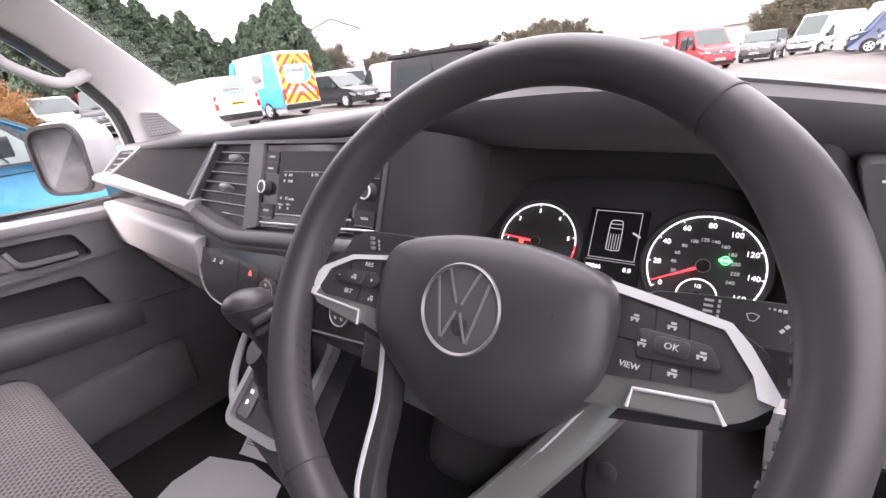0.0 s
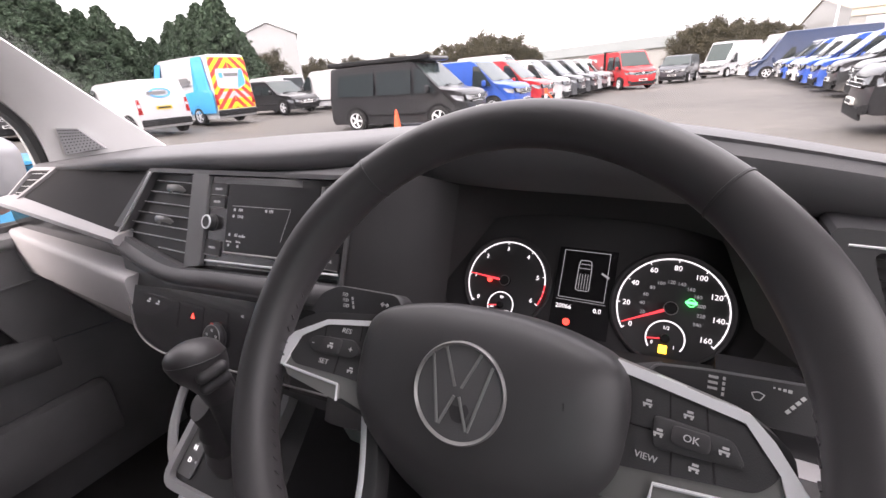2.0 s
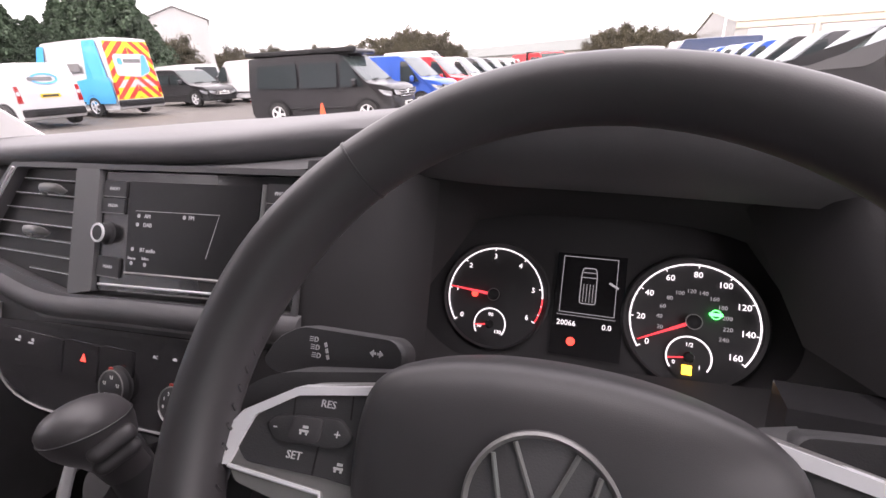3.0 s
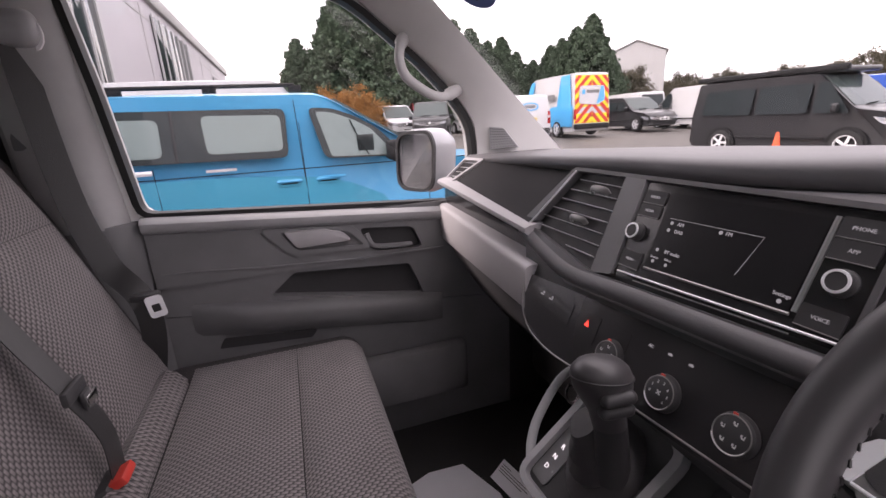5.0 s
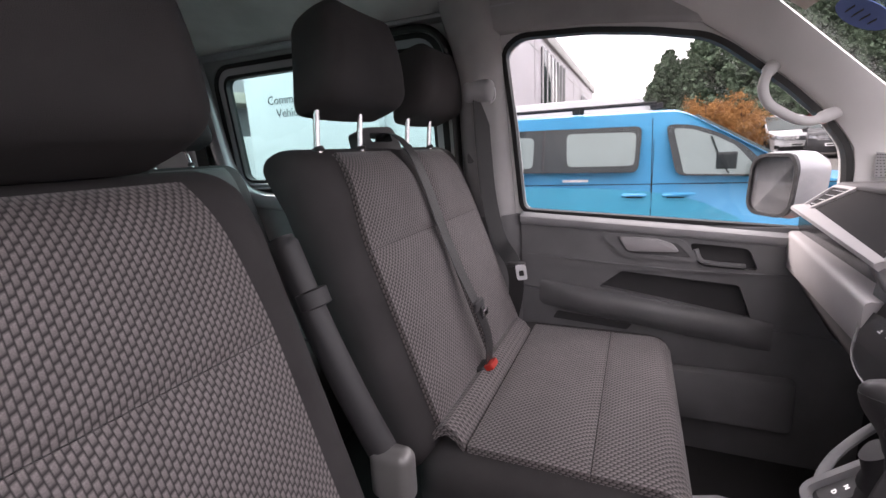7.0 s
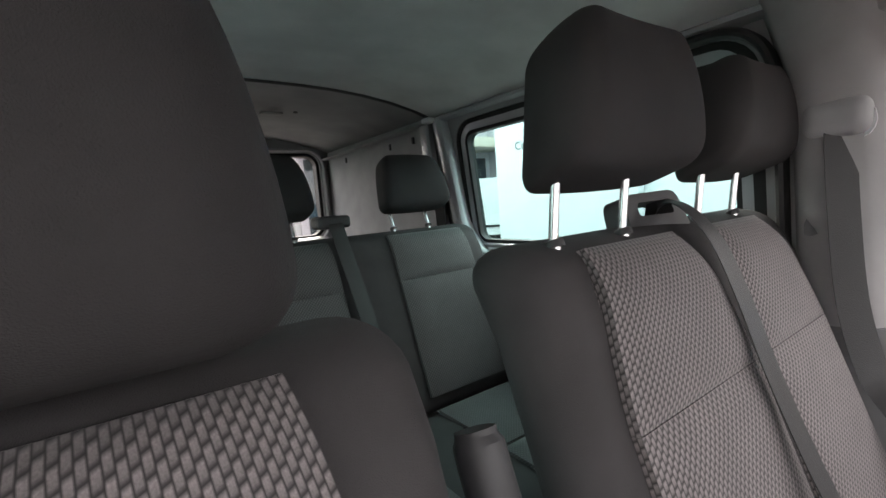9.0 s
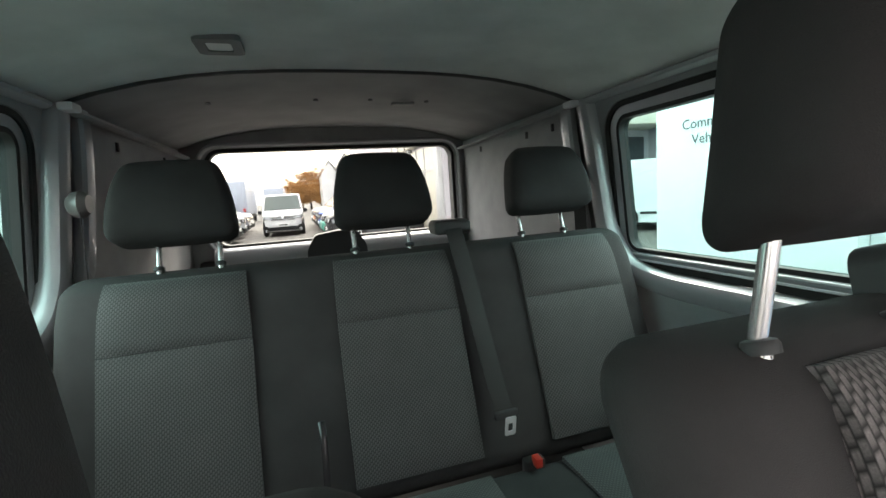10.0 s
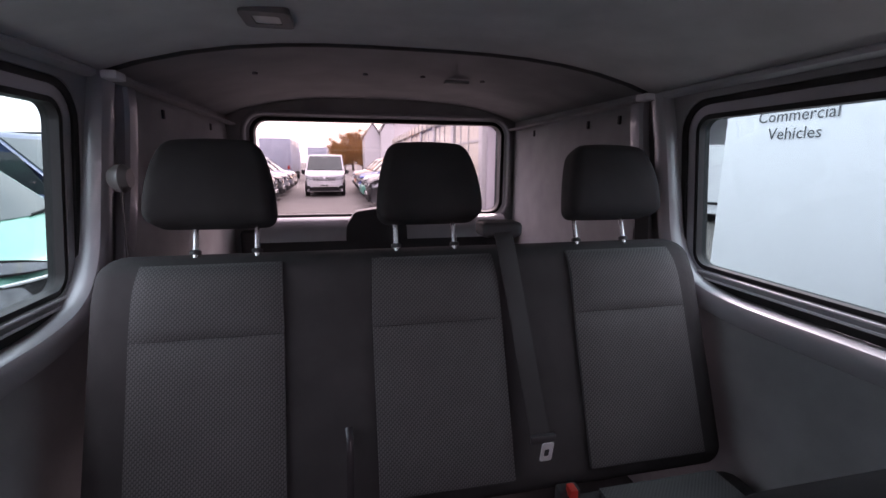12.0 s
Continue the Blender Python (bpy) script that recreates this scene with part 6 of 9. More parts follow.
for k, (r, h) in enumerate(((0.062, 0.0), (0.058, 0.012), (0.044, 0.018), (0.046, 0.028), (0.034, 0.036), (0.036, 0.046), (0.024, 0.056), (0.020, 0.075))):
    rows.append([gm(0.022 + r * 0.8 * math.cos(a) * (1 + 0.06 * math.cos(4 * a)), 0.005 + h * 0.35 + r * math.sin(a), h) for a in np.linspace(0, 2 * math.pi, 20, endpoint=False)])
part("gaiter", loft(rows), M_LEATHER, gear, "black leather gaiter", sharp=60)
part("stem", sweep(gp, lambda k: 0.019 - 0.003 * k, lambda k: 0.021 - 0.003 * k, up=(0, 1, 0), n=12), M_DARK, gear)


head = []
for z, r, dx in ((1.072, 0.0150, 0.001), (1.092, 0.0155, 0.001), (1.104, 0.0180, 0.001), (1.116, 0.0222, 0.002), (1.128, 0.0250, 0.003), (1.140, 0.0258, 0.004), (1.150, 0.0240, 0.004), (1.157, 0.0195, 0.005), (1.1615, 0.0120, 0.005), (1.163, 0.0040, 0.005)):
    head.append([Vector((0.004 + dx + 1.18 * r * math.cos(a), 0.060 - 0.25 * (z - 1.10) + 1.26 * r * math.sin(a), z + 0.12 * r * math.cos(a))) for a in np.linspace(0, 2 * math.pi, 26, endpoint=False)])
part("knob", loft(head), M_LEATHER, gear, "black leather-topped knob", sharp=70)
tilt = Euler((radians(12), radians(-28), radians(-25))).to_matrix().to_4x4()
for dx, dy, z, w in ((0.0300, -0.008, 1.129, 0.0115), (0.0265, -0.006, 1.112, 0.0110)):
    part("grip_rib", cushion((w, 0.0180, 0.0075), 0.0072, Matrix.Translation((0.004 + dx, 0.058 + dy, z)) @ tilt), M_CAP, gear, "black thumb rib", sharp=70)
part("knob_groove", sweep([Vector((0.0085 + 0.0306 * math.cos(a), 0.050 + 0.0328 * math.sin(a), 1.1405 + 0.008 * math.cos(a + 0.6))) for a in np.linspace(0, 2 * math.pi, 29)], 0.0009, n=5), M_DARK, gear)
part("socket_ring", lathe([(0.016, 0), (0.017, 0.002), (0.013, 0.003), (0.013, 0.0)], 24, basis(Vector((-0.186, 0.158, 0.966)), (1, 0, 0), (0, 0.4, 0.92), (0, -0.92, 0.4)), caps=False), M_CHROME, con)
part("tray", prism(quadr([(0.07, 0.93), (0.20, 0.92), (0.19, 1.05), (0.08, 1.06)], 0.02, 4), lambda u, z, d: Vector((u, 0.165 - d + 0.3 * (1.0 - z), z)), -0.02, 0.0), M_DOORUP, con, "grey storage tray")

# ---- passenger's door ----
def door(sign):
    f = side_map(sign)
    dr = thing("front_door", "closed front door with a charcoal plastic card and grey ledge", "door", f(-0.1, 0.55, 0.0))
    sill = lambda y: 1.2335 - 0.0615 * (y + 0.556) / 0.89
    rows = []
    for y in np.linspace(-0.556, 0.36, 16):
        z = sill(y)
        x = sign * 0.80
        i = -sign
        rows.append([Vector((x - i * 0.05, y, z - 0.002)), Vector((x - i * 0.012, y, z + 0.001)), Vector((x + i * 0.018, y, z - 0.004)), Vector((x + i * 0.028, y, z - 0.014)), Vector((x + i * 0.026, y, z - 0.03)), Vector((x + i * 0.010, y, z - 0.042)), Vector((x - i * 0.05, y, z - 0.045))])
    part("ledge", loft(rows), M_DOORUP, dr, "grey padded window ledge", sharp=50)
    part("ledge_slot", rbox((sign * 0.798, 0.0, sill(0.0) + 0.0005), (0.014, 0.06, 0.004), 0.001), M_DARK, dr)
    strip = lambda z0, z1: rrect(-0.556, 0.36, z0, z1, 0.002, 4)
    part("upper_card", ring(rrect(-0.556, 0.36, 1.060, 1.195, 0.002, 5), quadr([(0.092, 1.074), (0.066, 1.136), (-0.078, 1.148), (-0.048, 1.082)], 0.016, 5), f, -0.012, 0.02), M_DOOR, dr)
    # back of the pull recess, coloured much darker than the card for its shade
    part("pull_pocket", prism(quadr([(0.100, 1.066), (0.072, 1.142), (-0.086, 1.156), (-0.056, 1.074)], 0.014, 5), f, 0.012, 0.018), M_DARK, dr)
    part("pull_bar", sweep(smooth_path([f(-0.060, 1.130, -0.008), f(-0.048, 1.100, -0.014), f(-0.020, 1.092, -0.016), f(0.060, 1.086, -0.010)], 4), 0.010, 0.007, n=8), M_DOOR, dr)
    part("handle_bowl", ring(quadr([(-0.045, 1.092), (-0.090, 1.158), (-0.318, 1.174), (-0.250, 1.100)], 0.02, 5), quadr([(-0.068, 1.104), (-0.106, 1.146), (-0.274, 1.163), (-0.236, 1.112)], 0.012, 5), f, -0.019, -0.010), M_DOOR, dr)
    part("bowl_back", prism(quadr([(-0.060, 1.100), (-0.102, 1.150), (-0.280, 1.166), (-0.240, 1.108)], 0.012, 5), f, -0.0135, -0.0125), M_SURROUND, dr)
    part("door_handle", prism(quadr([(-0.100, 1.122), (-0.120, 1.146), (-0.166, 1.160), (-0.264, 1.163), (-0.236, 1.119)], 0.010, 4), f, -0.028, -0.016, 0.003), M_GREY, dr, "satin silver inner handle")
    mid_o = quadr([(-0.556, 0.987), (0.36, 0.887), (0.36, 1.058), (-0.556, 1.058)], 0.002, 5)
    mid_i = quadr([(-0.317, 0.998), (0.088, 0.932), (0.052, 1.030), (-0.252, 1.052)], 0.012, 5)
    part("middle_card", ring(mid_o, mid_i, f, -0.004, 0.03), M_DOOR, dr)
    # pocket's back likewise blackened to deepen the shade inside
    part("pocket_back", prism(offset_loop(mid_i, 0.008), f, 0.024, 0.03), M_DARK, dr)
    rows = []
    for y in np.linspace(-0.50, 0.14, 14):
        k = min(1.0, (y + 0.50) / 0.14 + 0.1, (0.14 - y) / 0.05 + 0.2)
        z = 0.982 - 0.127 * (y + 0.32)
        i = -sign
        x = sign * 0.80
        rows.append([Vector((x, y, z + 0.006)), Vector((x + i * 0.024 * k, y, z + 0.003)), Vector((x + i * 0.036 * k, y, z - 0.006)), Vector((x + i * 0.040 * k, y, z - 0.020)), Vector((x + i * 0.034 * k, y, z - 0.052)), Vector((x + i * 0.010 * k, y, z - 0.080)), Vector((x, y, z - 0.070))])
    part("armrest", loft(rows), M_DOOR, dr, sharp=50)
    part("lower_card", prism([(-0.556, 0.46), (0.36, 0.46), (0.36, 0.884), (-0.556, 0.984)], f, -0.002, 0.03), M_DOOR, dr)
    # no opening here: a thin black plate paints the slot's shade
    part("hand_slot_shade", prism(quadr([(-0.455, 0.882), (-0.230, 0.866), (-0.215, 0.886), (-0.440, 0.908)], 0.006, 4), f, -0.0065, -0.002), M_DARK, dr)
    part("crease", sweep([f(-0.54, 1.094, -0.010), f(-0.469, 1.092, -0.012), f(-0.319, 1.079, -0.013), f(-0.105, 1.067, -0.012), f(0.098, 1.066, -0.012), f(0.32, 1.064, -0.010)], 0.003, 0.003, n=6), M_DOOR, dr)
    part("bin", rbox(f(-0.1, 0.70, -0.03), (0.05, 0.6, 0.16), 0.02), M_DOOR, dr)
    return dr


door(-1)
door(1)
gh = thing("grab_handle", "pale grey grab handle on the windscreen pillar", "handle", (-0.745, 0.15, 1.55))
M_HANDLE = material("grey_handle_plastic", (0.42, 0.41, 0.41), 0.5, grain=0.1, var=0.05)
part("bar", sweep(smooth_path([(-0.760, 0.078, 1.600), (-0.738, 0.064, 1.592), (-0.712, 0.048, 1.570), (-0.700, 0.041, 1.538), (-0.700, 0.054, 1.505), (-0.702, 0.083, 1.482), (-0.706, 0.116, 1.464), (-0.722, 0.150, 1.460), (-0.742, 0.184, 1.472), (-0.764, 0.212, 1.482)], 6), lambda t: 0.0110 if 0.2 < t < 0.82 else 0.015, lambda t: 0.0095 if 0.2 < t < 0.82 else 0.013, up=(1, 0, 0), n=12, power=2.4), M_HANDLE, gh)

# ---- door mirrors ----
for sign in (-1, 1):
    mr = thing("door_mirror", "silver-grey door mirror in a rounded black housing edge", "mirror", (sign * 1.03, 0.2, 1.28))
    mm = basis(Vector((sign * 1.035, 0.165, 1.282)), (0.80 * sign * -1, 0.60, 0) if sign < 0 else (0.8, -0.6, 0), (0, 0, 1), (-0.60 * sign * -1, -0.80, 0) if sign < 0 else (-0.6, -0.8, 0))
    if sign < 0:
        mm = basis(Vector((-1.045, 0.160, 1.282)), (0.86, 0.51, 0), (0, 0, 1), (0.51, -0.86, 0))
    else:
        mm = basis(Vector((1.045, 0.160, 1.282)), (0.86, -0.51, 0), (0, 0, 1), (-0.51, -0.86, 0))
    m2 = mapper(mm)
    o = quadr([(-0.082, -0.088), (0.072, -0.090), (0.085, 0.055), (0.066, 0.092), (-0.072, 0.090)], 0.05, 6)
    part("housing", loft([[m2(u * k, v * k, -d) for u, v in o] for k, d in ((1.06, 0.0), (1.12, 0.03), (1.08, 0.07), (0.85, 0.12), (0.4, 0.15))]), M_METAL, mr, "silver painted shell", sharp=60)
    part("housing_edge", ring([(u * 1.06, v * 1.06) for u, v in o], [(u * 0.95, v * 0.95) for u, v in o], m2, -0.012, 0.010), M_DARK, mr)
    part("mirror_glass", prism([(u * 0.975, v * 0.975) for u, v in o], m2, -0.004, 0.0), M_MIRROR, mr)
    part("mirror_foot", sweep([Vector((sign * 0.98, 0.26, 1.21)), Vector((sign * 0.92, 0.30, 1.195)), Vector((sign * 0.85, 0.32, 1.185))], 0.03, 0.02, n=10), M_DARK, mr)

# ---- windscreen stickers, papers, lamp ----
def on_screen(x, z):
    b = (z - 1.25) / 0.515
    return screen_pt(x / (0.83 - 0.22 * b), b) + Vector((0, -0.004, -0.004))


M_STICK = material("sticker_paper", (0.62, 0.55, 0.47), 0.6, var=0.04)
M_STICKRED = material("sticker_red", (0.65, 0.12, 0.06), 0.6)
M_STICKBLUE = material("sticker_blue", (0.10, 0.16, 0.42), 0.6, var=0.1)
stk = thing("windscreen_sticker", "cream paper notice with a red stripe stuck inside the windscreen", "sticker", on_screen(-0.52, 1.70))
sm = lambda u, v, d: on_screen(u, v) + Vector((0, -d, -d))
part("paper", prism([(-0.595, 1.678), (-0.44, 1.676), (-0.44, 1.745), (-0.595, 1.750)], sm, 0, 0.001), M_STICK, stk)
part("stripe", prism([(-0.575, 1.715), (-0.50, 1.725), (-0.50, 1.733), (-0.575, 1.723)], sm, 0.0012, 0.0018), M_STICKRED, stk)
part("stamp", prism([(-0.470 + 0.012 * math.cos(a), 1.690 + 0.008 * math.sin(a)) for a in np.linspace(0, 2 * math.pi, 14, endpoint=False)], sm, 0.0012, 0.0018), M_STICKRED, stk)
stk = thing("windscreen_sticker", "round blue sticker inside the windscreen", "sticker", on_screen(-0.51, 1.63))
part("disc", prism([(-0.510 + 0.050 * math.cos(a), 1.634 + 0.029 * math.sin(a)) for a in np.linspace(0, 2 * math.pi, 24, endpoint=False)], sm, 0, 0.001), M_STICKBLUE, stk)
for k in range(4):
    part("print_bar", rbox(on_screen(-0.51, 1.648 - 0.009 * k) + Vector((0, -0.003, -0.002)), (0.05 - 0.008 * abs(k - 1), 0.001, 0.003)), M_INK, stk)

pap = thing("paper_floor_mat", "white cut-out paper mat lying in the passenger's footwell", "paper mat", (-0.45, 0.05, FLOOR_Z))
pz = lambda u, v, d: Vector((u, v, FLOOR_Z + 0.004 + d + 0.004 * math.sin(9 * u) * math.cos(7 * v)))
part("sheet", prism([(-0.59, 0.01), (-0.585, 0.105), (-0.498, 0.112), (-0.46, 0.155), (-0.335, 0.155), (-0.31, 0.119), (-0.19, 0.115), (-0.19, -0.25), (-0.48, -0.25), (-0.54, -0.12)], pz, 0, 0.002), M_PAPER, pap)
card = thing("folded_card", "white folded card with printed lines standing on the paper mat", "card", (-0.42, 0.18, FLOOR_Z))
mcd = basis(Vector((-0.425, 0.185, FLOOR_Z + 0.045)), (0.97, 0.22, 0), (-0.18, 0.8, 0.57), (0.12, -0.55, 0.82))
part("face", rbox((0, 0, 0), (0.155, 0.055, 0.002), 0.0, mcd), M_PAPER, card)
part("side", rbox((0.0, -0.027, -0.02), (0.155, 0.002, 0.045), 0.0, mcd), M_PAPER, card)
for k, w in enumerate((0.03, 0.09, 0.10, 0.085)):
    part("print_bar", rbox((-0.02 - (0.1 - w) / 2, 0.017 - 0.006 * k, 0.0016), (w, 0.0016, 0.0005), m=mcd), M_INK, card)
fm_ = thing("rubber_mat", "black dimpled rubber mat in the driver's footwell", "floor mat", (0.3, 0.15, FLOOR_Z))
part("sheet", rbox((0.33, 0.05, FLOOR_Z + 0.006), (0.50, 0.60, 0.008), 0.003), M_RUBBER, fm_)
for i in range(8):
    for j in range(9):
        part("stud", rbox((0.12 + 0.045 * i + 0.02 * (j % 2), -0.12 + 0.045 * j, FLOOR_Z + 0.0115), (0.012, 0.012, 0.004), 0.002), M_DOOR, fm_)

M_DIFF = material("lamp_diffuser", (0.75, 0.75, 0.76), 0.4, var=0.03)
lamp = thing("ceiling_lamp", "square interior lamp in a grey frame on the headliner, unlit", "lamp", (0.32, -1.67, 1.90))
lz = roof_z(0.32, -1.67)
part("frame", ring(rrect(0.272, 0.366, -1.728, -1.622, 0.014, 5), rrect(0.293, 0.345, -1.703, -1.647, 0.008, 5), lambda u, v, d: Vector((u, v, lz + 0.004 - d)), 0, 0.014), M_DOOR, lamp)
part("diffuser", prism(rrect(0.294, 0.344, -1.702, -1.648, 0.008, 5), lambda u, v, d: Vector((u, v, lz - d)), 0, 0.008), M_DIFF, lamp)
vt = thing("ceiling_vent", "small grey clip on the headliner above the load space", "fitting", (-0.235, -2.35, 1.86))
part("plate", rbox((-0.235, -2.35, roof_z(0.235, -2.3) + 0.002), (0.09, 0.04, 0.012), 0.005), M_BPILLAR, vt)
for x, y in ((0.45, -2.25), (0.10, -2.3), (-0.10, -2.3), (-0.32, -2.3), (0.05, -1.0), (-0.2, -1.05)):
    s1 = solo("ceiling_button", lathe([(0.009, -0.004), (0.009, 0.0), (0.007, 0.003)], 12, Matrix.Translation((x, y, roof_z(x, y) + (0.005 if y < -1.86 else -0.001)))), M_DOOR, "dark plastic trim button in the headliner", "fitting", "headliner buttons")
# load space: dark bumper cover seen over the bench
part_cover = thing("tailgate_lining", "dark lining panel below the tailgate window", "panel", (0, -2.95, 1.1))
part("panel", rbox((0, -2.99, 1.05), (1.40, 0.05, 0.50), 0.02), M_DARK, part_cover)
part("wiper_motor_cover", prism(quadr([(0.190, 1.235), (0.185, 1.318), (0.142, 1.390), (0.020, 1.407), (-0.070, 1.400), (-0.115, 1.325), (-0.120, 1.235)][::-1], 0.018, 4), lambda u, z, d: Vector((u, -2.905 - d, z)), 0.0, 0.09), M_DARK, part_cover, "dark moulded wiper motor cover")

# ---- outside: yard, vehicles, buildings, trees ----
def asphalt():
    mat = bpy.data.materials.new("worn_asphalt")
    mat.use_nodes = True
    n, l = mat.node_tree.nodes, mat.node_tree.links
    b = n["Principled BSDF"]
    co = n.new("ShaderNodeTexCoord")
    big, fine, grit = (n.new("ShaderNodeTexNoise") for _ in range(3))
    for t, s, d in ((big, 0.12, 6), (fine, 1.8, 8), (grit, 60, 3)):
        t.inputs["Scale"].default_value, t.inputs["Detail"].default_value = s, d
        l.new(co.outputs["Object"], t.inputs["Vector"])
    r1, r2 = n.new("ShaderNodeValToRGB"), n.new("ShaderNodeValToRGB")
    r1.color_ramp.elements[0].position, r1.color_ramp.elements[0].color = 0.35, (0.065, 0.060, 0.055, 1)
    r1.color_ramp.elements[1].position, r1.color_ramp.elements[1].color = 0.65, (0.125, 0.114, 0.103, 1)
    r2.color_ramp.elements[0].position, r2.color_ramp.elements[0].color = 0.3, (0.75, 0.74, 0.74, 1)
    r2.color_ramp.elements[1].position, r2.color_ramp.elements[1].color = 0.7, (1.1, 1.08, 1.05, 1)
    mx_ = n.new("ShaderNodeMixRGB")
    mx_.blend_type, mx_.inputs["Fac"].default_value = "MULTIPLY", 1.0
    l.new(big.outputs["Fac"], r1.inputs["Fac"])
    l.new(fine.outputs["Fac"], r2.inputs["Fac"])
    l.new(r1.outputs["Color"], mx_.inputs["Color1"])
    l.new(r2.outputs["Color"], mx_.inputs["Color2"])
    l.new(mx_.outputs["Color"], b.inputs["Base Color"])
    b.inputs["Roughness"].default_value = 0.75
    bump = n.new("ShaderNodeBump")
    bump.inputs["Strength"].default_value, bump.inputs["Distance"].default_value = 0.6, 0.01
    l.new(grit.outputs["Fac"], bump.inputs["Height"])
    l.new(bump.outputs["Normal"], b.inputs["Normal"])
    return mat


M_ASPHALT = asphalt()


def ground_z(x):
    """The yard climbs gently towards its western edge."""
    return 0.44 * min(1.0, max(0.0, (-6.0 - x) / 14.0))


g = surface(90, 1, lambda a, b: Vector((-60 + 60 * a, 1500 - 3000 * b, ground_z(-60 + 60 * a))))
g = join(g, surface(1, 1, lambda a, b: Vector((1500 * a, 1500 - 3000 * b, 0.0))), surface(1, 1, lambda a, b: Vector((-1500 + 1440 * a, 1500 - 3000 * b, 0.44))))
bmesh.ops.remove_doubles(g, verts=g.verts[:], dist=0.001)
solo("ground", g, M_ASPHALT, "worn grey-brown asphalt yard", "ground", kind="structure")


def paint(name, c, metal=0.0):
    return material(name, c, 0.34, metal=metal, coat=0.35, var=0.03, var_scale=1.5, spec=0.4)


PAINT = {
    "black": paint("black_paint", (0.016, 0.016, 0.018)), "white": paint("white_paint", (0.56, 0.56, 0.57)), "silver": paint("silver_paint", (0.38, 0.39, 0.41), 0.5),
    "grey": paint("grey_paint", (0.085, 0.088, 0.098), 0.3), "darkgrey": paint("dark_grey_paint", (0.045, 0.046, 0.050), 0.3), "blue": paint("blue_paint", (0.03, 0.10, 0.45)),
    "skyblue": paint("bright_blue_paint", (0.06, 0.35, 0.62), 0.15), "red": paint("red_paint", (0.50, 0.03, 0.035)), "mint": material("mint_paint", (0.085, 0.315, 0.24), 0.4, coat=0.25, var=0.04, var_scale=1.5),
    "navy": paint("navy_paint", (0.035, 0.055, 0.12), 0.3), "orange": paint("orange_paint", (0.75, 0.25, 0.08)), "lightgrey": paint("light_grey_paint", (0.5, 0.51, 0.53)),
}
M_CARGLASS = material("car_glass", (0.022, 0.029, 0.031), 0.05, var=0.1, spec=0.35)
# windscreen glass, its base colour raised to imitate the reflected sky
M_CARGLASS_SKY = material("sky_paled_car_glass", (0.055, 0.071, 0.069), 0.05, var=0.03, spec=0.3)
# opaque pale colour in place of daylight seen through both windows
M_PAINTED_VIEW = material("painted_view_glass", (0.20, 0.25, 0.245), 0.08, var=0.03, spec=0.4)
M_TYRE = material("tyre_rubber", (0.016, 0.016, 0.016), 0.8, grain=0.4, grain_scale=150)
M_LAMP = material("headlamp_glass", (0.30, 0.31, 0.33), 0.08, metal=0.4, coat=0.8, var=0.2, var_scale=12)
M_TAIL = material("tail_lamp_red", (0.35, 0.012, 0.012), 0.12, coat=0.8)
M_PLATE_W = material("white_plate", (0.75, 0.75, 0.72), 0.5)
M_PLATE_Y = material("yellow_plate", (0.80, 0.55, 0.03), 0.5)
M_CLAD = material("black_cladding", (0.016, 0.016, 0.017), 0.75, spec=0.2)


def rounded_profile(pts, r):
    return quadr(pts, r, 5)


